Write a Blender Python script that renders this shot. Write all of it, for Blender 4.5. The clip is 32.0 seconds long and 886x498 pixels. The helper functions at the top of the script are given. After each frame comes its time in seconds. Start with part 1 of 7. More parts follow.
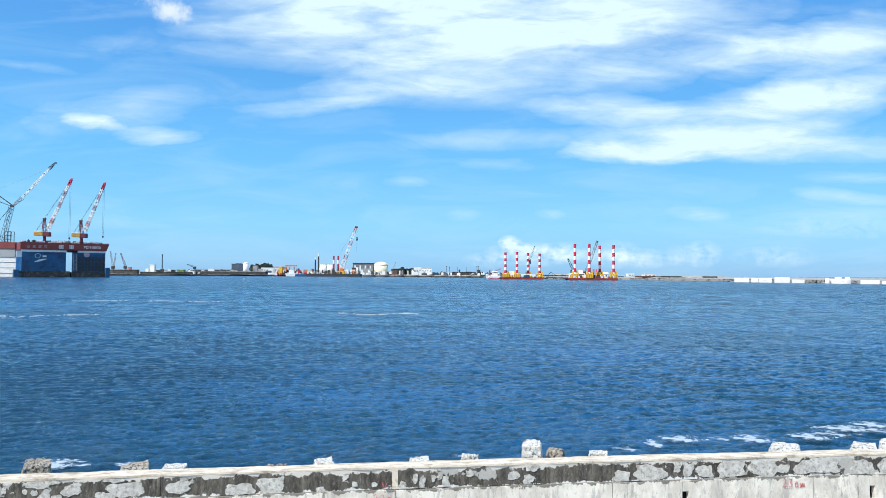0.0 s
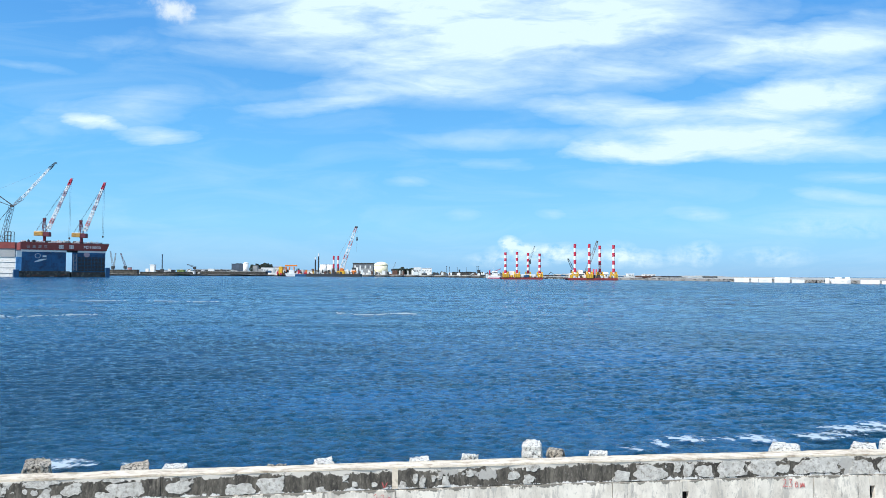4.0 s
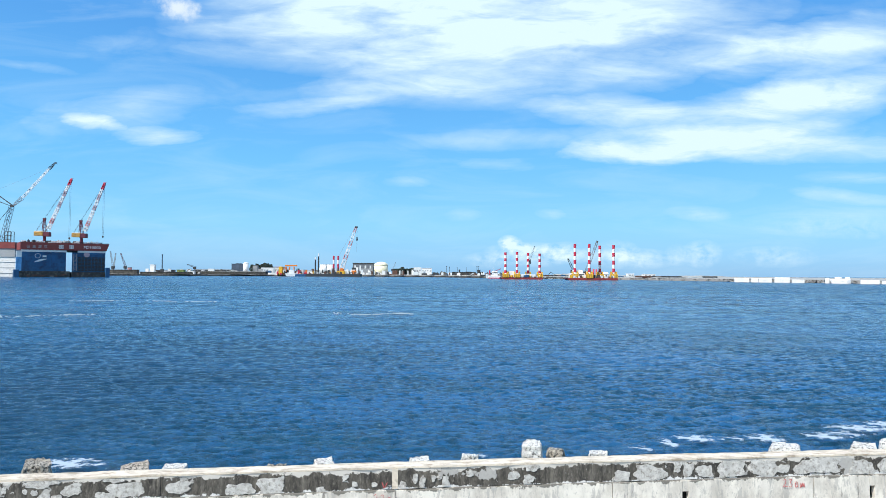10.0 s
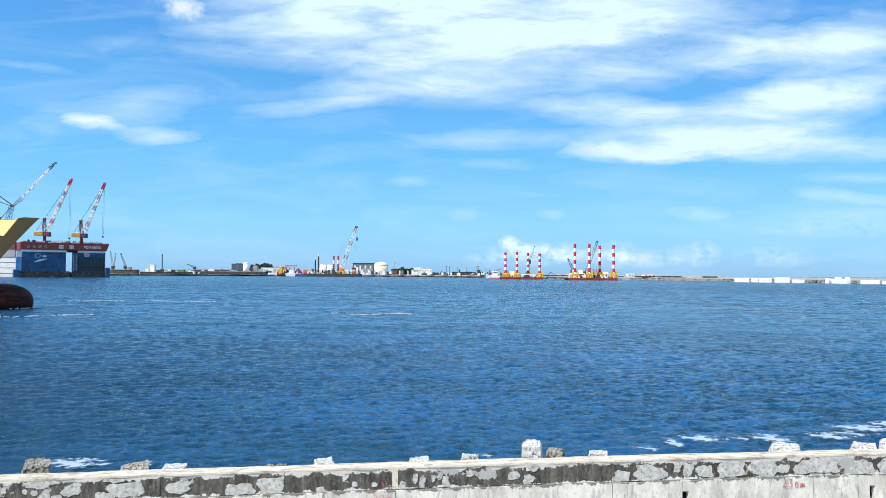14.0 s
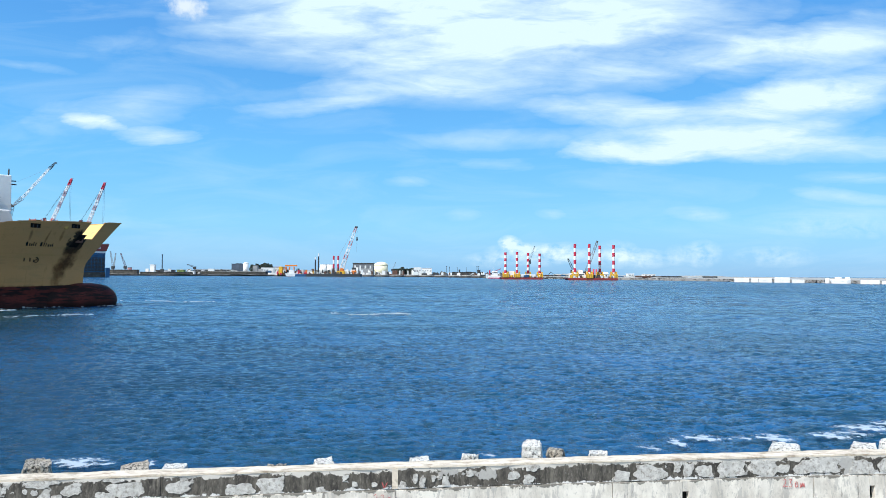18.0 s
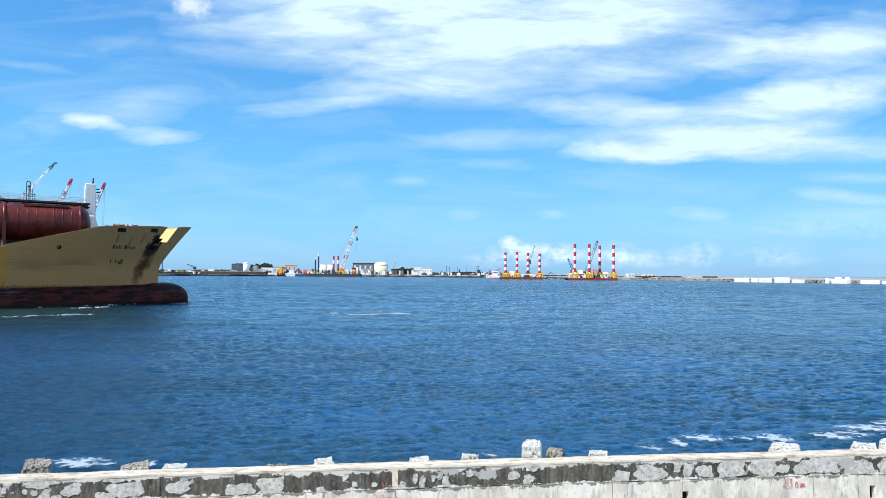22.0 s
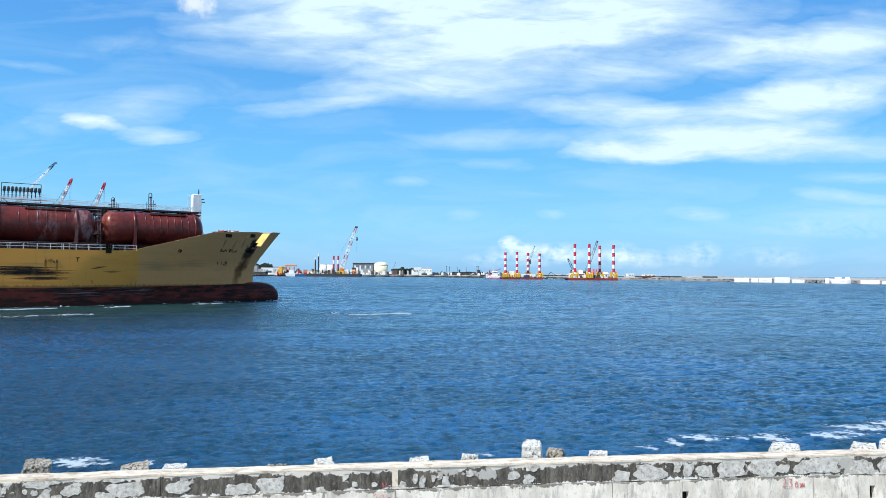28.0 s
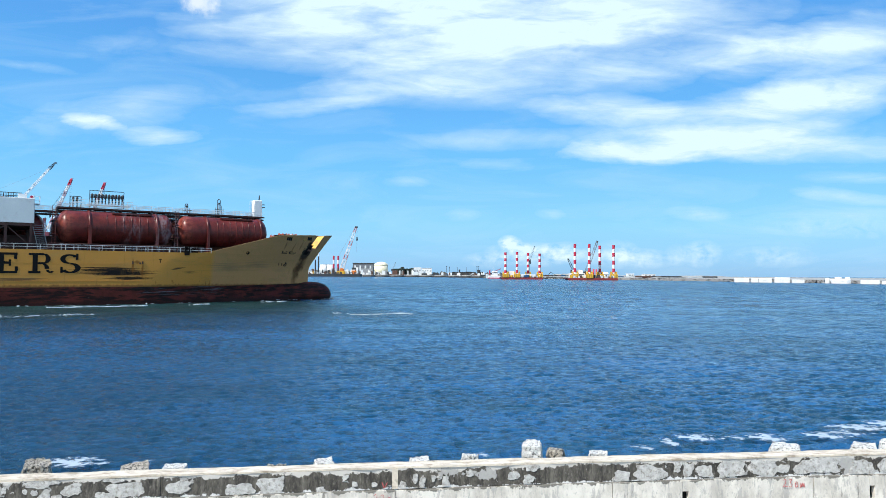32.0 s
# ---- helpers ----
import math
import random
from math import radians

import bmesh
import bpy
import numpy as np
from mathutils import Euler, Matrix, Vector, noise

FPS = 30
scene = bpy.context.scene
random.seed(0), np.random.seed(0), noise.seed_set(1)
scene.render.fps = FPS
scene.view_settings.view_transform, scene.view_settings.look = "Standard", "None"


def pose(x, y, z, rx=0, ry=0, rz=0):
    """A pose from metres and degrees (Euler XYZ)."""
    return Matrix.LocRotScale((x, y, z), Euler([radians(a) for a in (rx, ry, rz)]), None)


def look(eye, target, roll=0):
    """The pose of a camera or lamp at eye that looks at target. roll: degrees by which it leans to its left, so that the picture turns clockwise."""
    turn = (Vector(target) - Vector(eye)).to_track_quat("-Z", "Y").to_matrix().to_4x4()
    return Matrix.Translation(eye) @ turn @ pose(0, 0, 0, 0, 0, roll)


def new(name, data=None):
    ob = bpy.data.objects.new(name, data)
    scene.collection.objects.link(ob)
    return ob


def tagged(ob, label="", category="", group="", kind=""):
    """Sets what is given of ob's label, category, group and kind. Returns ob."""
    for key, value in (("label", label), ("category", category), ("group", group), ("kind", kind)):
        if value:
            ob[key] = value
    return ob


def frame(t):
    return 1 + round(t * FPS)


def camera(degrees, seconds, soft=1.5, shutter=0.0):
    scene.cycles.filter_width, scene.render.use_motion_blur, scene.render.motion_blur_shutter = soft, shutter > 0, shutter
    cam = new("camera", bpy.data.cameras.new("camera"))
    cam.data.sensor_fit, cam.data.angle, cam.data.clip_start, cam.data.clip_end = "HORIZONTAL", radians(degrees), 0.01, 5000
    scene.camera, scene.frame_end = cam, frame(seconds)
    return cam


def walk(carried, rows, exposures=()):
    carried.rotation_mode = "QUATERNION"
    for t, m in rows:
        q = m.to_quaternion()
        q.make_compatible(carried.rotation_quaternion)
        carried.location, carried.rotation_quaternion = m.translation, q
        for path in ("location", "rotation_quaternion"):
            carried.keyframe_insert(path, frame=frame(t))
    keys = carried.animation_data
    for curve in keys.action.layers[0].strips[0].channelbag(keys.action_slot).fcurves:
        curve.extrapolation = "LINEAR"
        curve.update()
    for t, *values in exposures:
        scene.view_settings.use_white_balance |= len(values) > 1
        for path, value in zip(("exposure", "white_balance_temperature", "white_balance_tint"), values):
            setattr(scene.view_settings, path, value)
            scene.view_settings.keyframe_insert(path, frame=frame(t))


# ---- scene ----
# ---- camera: it stands still above the seawall road ----
cam = camera(66, 32.0, soft=0.8)
STAND = look((0, 0, 7.2), (0, 100, 10.866), 0.344)

# ---- daylight ----
SUN_DIR = Vector((-0.50, -0.415, 0.76)).normalized()
sun = new("sun", bpy.data.lights.new("sun", "SUN"))
sun.data.energy, sun.data.angle, sun.data.color = 5.0, radians(0.53), (1.0, 0.95, 0.87)
sun.matrix_basis = look((0, 0, 60), Vector((0, 0, 60)) - SUN_DIR)
EXPOSURE = 0.2
walk(cam, [(0, STAND), (32, STAND)], [(0, EXPOSURE), (32, EXPOSURE)])

# soft cloud masses of the sky: bearing, height, half sizes, lean, weight
HIGH_CLOUD = [
    (-0.140, 0.381, 0.273, 0.050, 0, 0.90), (0.011, 0.373, 0.348, 0.066, 0, 0.80), (0.246, 0.392, 0.273, 0.058, 4, 1.00), (0.095, 0.323, 0.273, 0.058, 6, 0.75),
    (-0.189, 0.325, 0.215, 0.027, 0, 0.55), (0.372, 0.325, 0.232, 0.037, 12, 0.80), (0.548, 0.347, 0.149, 0.046, 14, 0.90), (-0.475, 0.343, 0.083, 0.012, 4, 0.20),
    (-0.624, 0.308, 0.075, 0.008, -6, 0.30), (0.15, 0.52, 0.75, 0.13, 4, 0.7), (0.30, 0.72, 0.80, 0.16, 0, 0.55),
]
MIDDLE_CLOUD = [
    (-0.021, 0.272, 0.191, 0.037, 0, 0.70), (-0.172, 0.250, 0.108, 0.015, 4, 0.50), (0.246, 0.248, 0.133, 0.028, 0, 0.90), (0.430, 0.249, 0.248, 0.030, 9, 0.80),
    (0.564, 0.267, 0.141, 0.050, 14, 0.90), (0.346, 0.198, 0.191, 0.030, 5, 1.00), (0.271, 0.182, 0.116, 0.022, 0, 0.90), (0.454, 0.200, 0.182, 0.030, 3, 0.85),
    (0.579, 0.186, 0.166, 0.022, 0, 0.70), (-0.532, 0.223, 0.046, 0.012, -12, 0.95), (-0.434, 0.203, 0.083, 0.014, 0, 0.85), (-0.472, 0.244, 0.141, 0.037, 8, 0.50),
    (0.087, 0.201, 0.166, 0.018, 3, 0.42), (0.079, 0.163, 0.050, 0.010, 0, 0.30),
]
LOW_WISPS = [
    (-0.052, 0.138, 0.041, 0.010, 0, 0.38), (0.030, 0.085, 0.028, 0.010, 0, 0.26), (0.158, 0.087, 0.022, 0.009, 0, 0.36), (0.367, 0.090, 0.050, 0.012, 0, 0.40),
    (0.620, 0.143, 0.091, 0.010, 0, 0.35), (0.595, 0.116, 0.091, 0.013, -6, 0.50), (0.578, 0.078, 0.149, 0.023, 0, 0.40),
]
CUMULUS = [
    (0.097, 0.046, 0.019, 0.014, 0, 1.60), (0.108, 0.038, 0.028, 0.011, 0, 1.05), (0.129, 0.030, 0.075, 0.020, 0, 0.75), (0.179, 0.033, 0.050, 0.018, 0, 0.60),
    (0.063, 0.020, 0.041, 0.013, 0, 0.40), (0.254, 0.037, 0.036, 0.017, 0, 0.55), (0.278, 0.024, 0.075, 0.017, 0, 0.60), (0.382, 0.031, 0.033, 0.022, 0, 0.60),
    (0.345, 0.030, 0.023, 0.017, 0, 0.40), (0.486, 0.028, 0.066, 0.017, 0, 0.40),
]
CLOUDS = HIGH_CLOUD + MIDDLE_CLOUD + LOW_WISPS + CUMULUS
world = bpy.data.worlds.new("sky")
scene.world = world
world.use_nodes = True


def build_sky():
    nt = world.node_tree
    nt.nodes.clear()
    nd, ln = nt.nodes, nt.links

    def math_node(op, a, b=None, c=None, clamp=False):
        n = nd.new("ShaderNodeMath")
        n.operation, n.use_clamp = op, clamp
        for i, v in enumerate((a, b, c)):
            if v is None:
                continue
            if isinstance(v, (int, float)):
                n.inputs[i].default_value = v
            else:
                ln.new(v, n.inputs[i])
        return n.outputs[0]

    out, bg = nd.new("ShaderNodeOutputWorld"), nd.new("ShaderNodeBackground")
    sky = nd.new("ShaderNodeTexSky")
    sky.sky_type, sky.sun_disc = "NISHITA", False
    sky.sun_elevation = math.asin(SUN_DIR.z)
    sky.sun_rotation = math.atan2(SUN_DIR.x, SUN_DIR.y)
    sky.air_density, sky.dust_density, sky.ozone_density, sky.altitude = 1.0, 0.3, 2.0, 0
    co = nd.new("ShaderNodeTexCoord")
    sep = nd.new("ShaderNodeSeparateXYZ")
    ln.new(co.outputs["Generated"], sep.inputs[0])
    # clear tropical air: the physical sky, drawn towards a clean blue by height
    haze = nd.new("ShaderNodeValToRGB")
    els = haze.color_ramp.elements
    els[0].position, els[1].position = 0.0, 1.0
    els[0].color, els[1].color = SKY_RAMP[0][1], SKY_RAMP[-1][1]
    for at, c in SKY_RAMP[1:-1]:
        els.new(at).color = c
    ln.new(sep.outputs["Z"], haze.inputs[0])
    lift = nd.new("ShaderNodeMix")
    lift.data_type, lift.blend_type = "RGBA", "MULTIPLY"
    lift.inputs["Factor"].default_value = 1.0
    ln.new(haze.outputs[0], lift.inputs[6])
    lift.inputs[7].default_value = (SKY_LEVEL, SKY_LEVEL, SKY_LEVEL, 1)
    tint = nd.new("ShaderNodeMix")
    tint.data_type = "RGBA"
    tint.inputs["Factor"].default_value = 0.85
    ln.new(sky.outputs[0], tint.inputs[6])
    ln.new(lift.outputs[2], tint.inputs[7])
    ahead = math_node("MAXIMUM", sep.outputs["Y"], 0.05)
    p = math_node("DIVIDE", sep.outputs["X"], ahead)
    q = math_node("DIVIDE", sep.outputs["Z"], ahead)
    flat = nd.new("ShaderNodeCombineXYZ")
    ln.new(p, flat.inputs[0]), ln.new(q, flat.inputs[1])

    def noise_tex(scale, size, detail, rough, dist):
        m = nd.new("ShaderNodeMapping")
        m.inputs["Scale"].default_value = (*scale, 1)
        ln.new(flat.outputs[0], m.inputs[0])
        n = nd.new("ShaderNodeTexNoise")
        n.inputs["Scale"].default_value, n.inputs["Detail"].default_value = size, detail
        n.inputs["Roughness"].default_value, n.inputs["Distortion"].default_value = rough, dist
        ln.new(m.outputs[0], n.inputs["Vector"])
        return n

    warp = noise_tex((1, 2.6), 4.0, 8, 0.58, 0.2)
    off = nd.new("ShaderNodeVectorMath")
    off.operation = "MULTIPLY_ADD"
    ln.new(warp.outputs["Color"], off.inputs[0])
    off.inputs[1].default_value, off.inputs[2].default_value = (0.24, 0.055, 0), (-0.12, -0.0275, 0)
    bent = nd.new("ShaderNodeVectorMath")
    bent.operation = "ADD"
    calm = nd.new("ShaderNodeVectorMath")
    calm.operation = "SCALE"
    ln.new(off.outputs[0], calm.inputs[0])
    ln.new(math_node("MINIMUM", math_node("MULTIPLY_ADD", q, 5.0, 0.05), 1.0), calm.inputs["Scale"])
    ln.new(flat.outputs[0], bent.inputs[0]), ln.new(calm.outputs[0], bent.inputs[1])
    total = None
    for cp, cq, sp, sq, lean, weight in CLOUDS:
        m = nd.new("ShaderNodeMapping")
        m.vector_type = "TEXTURE"
        m.inputs["Location"].default_value = (cp, cq, 0)
        m.inputs["Rotation"].default_value = (0, 0, radians(lean))
        m.inputs["Scale"].default_value = (sp, sq, 1)
        ln.new(bent.outputs[0], m.inputs[0])
        g = nd.new("ShaderNodeTexGradient")
        g.gradient_type = "SPHERICAL"
        ln.new(m.outputs[0], g.inputs[0])
        soft = math_node("POWER", g.outputs["Fac"], 0.75)
        total = math_node("MULTIPLY", soft, weight) if total is None else math_node("MULTIPLY_ADD", soft, weight, total)
    streak = noise_tex((1.0, 4.6), 5.0, 8, 0.58, 0.7)
    fine = noise_tex((1.0, 4.0), 15.0, 7, 0.6, 0.9)
    grain = math_node("MULTIPLY_ADD", fine.outputs[0], 0.85, math_node("MULTIPLY_ADD", streak.outputs[0], 1.8, -0.5))
    puff = noise_tex((1.0, 1.3), 48.0, 6, 0.6, 0.2)
    low = math_node("MULTIPLY_ADD", q, -16.0, 1.7, clamp=True)
    grain = math_node("ADD", grain, math_node("MULTIPLY", low, math_node("MULTIPLY_ADD", puff.outputs[0], 4.5, -2.3)))
    cover = math_node("MULTIPLY", math_node("MINIMUM", total, 1.15), math_node("MAXIMUM", grain, 0.0), clamp=True)
    thin = math_node("MULTIPLY", math_node("SUBTRACT", streak.outputs[0], 0.45), 0.6, clamp=True)
    cover = math_node("ADD", cover, thin, clamp=True)
    # broken cloud over the rest of the sky, behind and above
    round_sky = nd.new("ShaderNodeTexNoise")
    round_sky.inputs["Scale"].default_value, round_sky.inputs["Detail"].default_value = 3.0, 7
    ln.new(co.outputs["Generated"], round_sky.inputs["Vector"])
    heap = nd.new("ShaderNodeMapRange")
    heap.interpolation_type = "SMOOTHSTEP"
    heap.inputs["From Min"].default_value, heap.inputs["From Max"].default_value = 0.38, 0.54
    ln.new(round_sky.outputs["Fac"], heap.inputs["Value"])
    back = nd.new("ShaderNodeMapRange")
    back.interpolation_type = "SMOOTHSTEP"
    back.inputs["From Min"].default_value, back.inputs["From Max"].default_value = 0.3, -0.1
    ln.new(sep.outputs["Y"], back.inputs["Value"])
    rest = math_node("MULTIPLY", math_node("MULTIPLY", heap.outputs[0], back.outputs[0]), 0.68)
    ahead_only = math_node("MULTIPLY", cover, math_node("SUBTRACT", 1.0, back.outputs[0]))
    cover = math_node("ADD", ahead_only, rest, clamp=True)
    mix = nd.new("ShaderNodeMix")
    mix.data_type = "RGBA"
    ln.new(cover, mix.inputs["Factor"])
    ln.new(tint.outputs[2], mix.inputs[6])
    mix.inputs[7].default_value = CLOUD_LIGHT
    ln.new(mix.outputs[2], bg.inputs["Color"])
    bg.inputs["Strength"].default_value = SKY_STRENGTH
    ln.new(bg.outputs[0], out.inputs[0])


SKY_RAMP = [(0.0, (0.18, 0.48, 0.84, 1)), (0.025, (0.21, 0.56, 0.93, 1)), (0.07, (0.22, 0.62, 0.99, 1)), (0.16, (0.14, 0.53, 1.0, 1)), (0.32, (0.085, 0.37, 0.86, 1)), (0.6, (0.08, 0.33, 0.85, 1)), (1.0, (0.07, 0.28, 0.75, 1))]
SKY_LEVEL, CLOUD_LIGHT, SKY_STRENGTH = 7.9, (5.7, 7.2, 7.9, 1), 0.12
build_sky()

# ---- materials ----
MATS = {}


def mat(name, color, rough=0.6, metal=0.0, vary=0.25, size=1.0, bump=0.15, dirt=None, dirt_amount=0.5, stretch=(1, 1, 1), fine=9.0, edge=0.18):
    """A painted, rusty, stony or wooden surface: base colour with two scales of variation, dirt patches and a fine relief."""
    if name in MATS:
        return MATS[name]
    m = bpy.data.materials.new(name)
    m.use_nodes = True
    nt = m.node_tree
    nd, ln = nt.nodes, nt.links
    bsdf = nd["Principled BSDF"]
    co = nd.new("ShaderNodeTexCoord")
    mp = nd.new("ShaderNodeMapping")
    mp.inputs["Scale"].default_value = stretch
    ln.new(co.outputs["Object"], mp.inputs[0])
    info = nd.new("ShaderNodeObjectInfo")
    shift = nd.new("ShaderNodeVectorMath")
    shift.operation = "ADD"
    sc = nd.new("ShaderNodeVectorMath")
    sc.operation = "SCALE"
    sc.inputs[0].default_value = (37.0, 19.0, 11.0)
    ln.new(info.outputs["Random"], sc.inputs["Scale"])
    ln.new(mp.outputs[0], shift.inputs[0]), ln.new(sc.outputs[0], shift.inputs[1])

    def tex(scale, detail, rough_):
        n = nd.new("ShaderNodeTexNoise")
        n.inputs["Scale"].default_value, n.inputs["Detail"].default_value, n.inputs["Roughness"].default_value = scale, detail, rough_
        ln.new(shift.outputs[0], n.inputs["Vector"])
        return n.outputs["Fac"]

    big, small = tex(size, 5, 0.6), tex(size * fine, 6, 0.65)
    rgb = Vector(color[:3])
    ramp = nd.new("ShaderNodeValToRGB")
    ramp.color_ramp.elements[0].position, ramp.color_ramp.elements[1].position = 0.3, 0.7
    ramp.color_ramp.elements[0].color = (*(rgb * (1 - vary)), 1)
    ramp.color_ramp.elements[1].color = (*[min(c * (1 + vary * 0.6), 0.95) for c in rgb], 1)
    avg = nd.new("ShaderNodeMath")
    avg.operation = "MULTIPLY_ADD"
    avg.inputs[1].default_value = 0.4
    half = nd.new("ShaderNodeMath")
    half.operation = "MULTIPLY"
    half.inputs[1].default_value = 0.6
    ln.new(big, half.inputs[0]), ln.new(small, avg.inputs[0]), ln.new(half.outputs[0], avg.inputs[2])
    ln.new(avg.outputs[0], ramp.inputs[0])
    col = ramp.outputs[0]
    if dirt:
        dr = nd.new("ShaderNodeValToRGB")
        dr.color_ramp.elements[0].position = 0.62 - 0.3 * dirt_amount
        dr.color_ramp.elements[1].position = 0.62 - 0.3 * dirt_amount + edge
        ln.new(tex(size * 2.3, 8, 0.7), dr.inputs[0])
        mx = nd.new("ShaderNodeMix")
        mx.data_type = "RGBA"
        ln.new(dr.outputs[0], mx.inputs["Factor"]), ln.new(col, mx.inputs[6])
        mx.inputs[7].default_value = (*dirt, 1)
        col = mx.outputs[2]
    ln.new(col, bsdf.inputs["Base Color"])
    bsdf.inputs["Roughness"].default_value, bsdf.inputs["Metallic"].default_value = rough, metal
    if bump:
        b = nd.new("ShaderNodeBump")
        b.inputs["Strength"].default_value, b.inputs["Distance"].default_value = bump, 0.05
        ln.new(small, b.inputs["Height"]), ln.new(b.outputs[0], bsdf.inputs["Normal"])
    MATS[name] = m
    return m


def tools(m):
    """Short cuts for adding to a material's nodes."""
    nd, ln = m.node_tree.nodes, m.node_tree.links

    def num(op, a, b=None, c=None, clamp=False):
        n = nd.new("ShaderNodeMath")
        n.operation, n.use_clamp = op, clamp
        for i, v in enumerate((a, b, c)):
            if isinstance(v, (int, float)):
                n.inputs[i].default_value = v
            elif v is not None:
                ln.new(v, n.inputs[i])
        return n.outputs[0]

    def noise_at(vec, scale, detail=6, rough=0.6, stretch=(1, 1, 1), distortion=0.0):
        mp = nd.new("ShaderNodeMapping")
        mp.inputs["Scale"].default_value = stretch
        ln.new(vec, mp.inputs[0])
        n = nd.new("ShaderNodeTexNoise")
        n.inputs["Scale"].default_value, n.inputs["Detail"].default_value = scale, detail
        n.inputs["Roughness"].default_value, n.inputs["Distortion"].default_value = rough, distortion
        ln.new(mp.outputs[0], n.inputs["Vector"])
        return n.outputs["Fac"]

    def step(v, lo, hi):
        n = nd.new("ShaderNodeMapRange")
        n.interpolation_type = "SMOOTHSTEP"
        n.inputs["From Min"].default_value, n.inputs["From Max"].default_value = lo, hi
        ln.new(v, n.inputs["Value"])
        return n.outputs[0]

    def blend(fac, a, b):
        n = nd.new("ShaderNodeMix")
        n.data_type = "RGBA"
        for sock, v in ((n.inputs["Factor"], fac), (n.inputs[6], a), (n.inputs[7], b)):
            if isinstance(v, (int, float)):
                sock.default_value = v
            elif isinstance(v, tuple):
                sock.default_value = (*v, 1)
            else:
                ln.new(v, sock)
        return n.outputs[2]

    return nd, ln, num, noise_at, step, blend


def water_material():
    m = bpy.data.materials.new("sea_water")
    m.use_nodes = True
    nd, ln, num, noise_at, step, blend = tools(m)
    b = nd["Principled BSDF"]
    co = nd.new("ShaderNodeTexCoord").outputs["Object"]
    sep = nd.new("ShaderNodeSeparateXYZ")
    ln.new(co, sep.inputs[0])
    y = sep.outputs["Y"]
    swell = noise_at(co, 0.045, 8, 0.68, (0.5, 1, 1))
    # crest noise of the open channel, stretched along y; feeds relief and painted tone
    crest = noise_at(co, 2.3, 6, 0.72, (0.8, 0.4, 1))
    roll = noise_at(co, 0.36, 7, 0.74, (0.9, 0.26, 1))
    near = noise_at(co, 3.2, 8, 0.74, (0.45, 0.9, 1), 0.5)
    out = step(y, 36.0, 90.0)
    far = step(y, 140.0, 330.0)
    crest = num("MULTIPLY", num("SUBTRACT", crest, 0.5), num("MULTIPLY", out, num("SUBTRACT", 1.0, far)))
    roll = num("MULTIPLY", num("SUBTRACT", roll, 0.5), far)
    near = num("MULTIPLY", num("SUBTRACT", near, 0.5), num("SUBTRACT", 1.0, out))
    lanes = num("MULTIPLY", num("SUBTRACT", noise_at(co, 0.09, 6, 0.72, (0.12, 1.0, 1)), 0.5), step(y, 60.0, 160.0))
    # tone paints the lit and shaded sides of the waves into the colour
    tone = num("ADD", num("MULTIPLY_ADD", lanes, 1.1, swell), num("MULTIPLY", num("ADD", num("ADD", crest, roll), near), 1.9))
    # stronger painted light and dark of wavelets near the wall at the right
    wavelet_shade = num("MULTIPLY", num("SUBTRACT", noise_at(co, 0.75, 5, 0.68, (0.45, 1.0, 1), 0.3), 0.5), num("MULTIPLY", step(sep.outputs["X"], 2.0, 16.0), step(y, 75.0, 40.0)))
    tone = num("MULTIPLY_ADD", wavelet_shade, 2.2, tone)
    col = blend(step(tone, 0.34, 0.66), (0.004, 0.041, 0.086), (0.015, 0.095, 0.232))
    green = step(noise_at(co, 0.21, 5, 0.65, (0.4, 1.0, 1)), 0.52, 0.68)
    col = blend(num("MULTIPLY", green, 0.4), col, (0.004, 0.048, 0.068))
    ln.new(num("ADD", num("MULTIPLY_ADD", step(tone, 0.3, 0.7), -0.05, 0.13), num("MULTIPLY", step(y, 110.0, 420.0), 0.10)), b.inputs["Roughness"])
    b.inputs["IOR"].default_value = 1.33
    b.inputs["Specular Tint"].default_value = (0.55, 0.88, 1.0, 1)
    gust = step(num("MULTIPLY_ADD", y, -0.34, num("MULTIPLY_ADD", swell, 60.0, num("SUBTRACT", sep.outputs["X"], 30.0))), -10.0, 50.0)
    gust = num("MULTIPLY", gust, step(y, 70.0, 150.0))
    # near left: the dimmer sky reflection painted as a darker base colour
    left_dim = num("MULTIPLY", step(num("MULTIPLY_ADD", swell, 24.0, sep.outputs["X"]), 10.0, -14.0), step(y, 95.0, 50.0))
    col = blend(num("MULTIPLY", left_dim, 0.75), col, (0.008, 0.030, 0.058))
    # base colour darker towards the wall
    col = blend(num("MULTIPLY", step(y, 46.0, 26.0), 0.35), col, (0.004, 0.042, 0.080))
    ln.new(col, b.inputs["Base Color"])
    calm = num("MULTIPLY_ADD", step(y, 70.0, 330.0), -0.54, 0.86)
    ln.new(num("MULTIPLY", calm, num("MULTIPLY_ADD", gust, -0.38, 1.0)), b.inputs["Specular IOR Level"])
    chop = noise_at(co, 0.3, 7, 0.55, (0.7, 1.0, 1))
    height = num("MULTIPLY_ADD", chop, 8.0, num("MULTIPLY_ADD", crest, 6.0, num("MULTIPLY_ADD", roll, 45.0, num("MULTIPLY", near, 2.4))))
    bp = nd.new("ShaderNodeBump")
    bp.inputs["Strength"].default_value, bp.inputs["Distance"].default_value = 1.0, 0.06
    ln.new(height, bp.inputs["Height"]), ln.new(bp.outputs[0], b.inputs["Normal"])
    return m


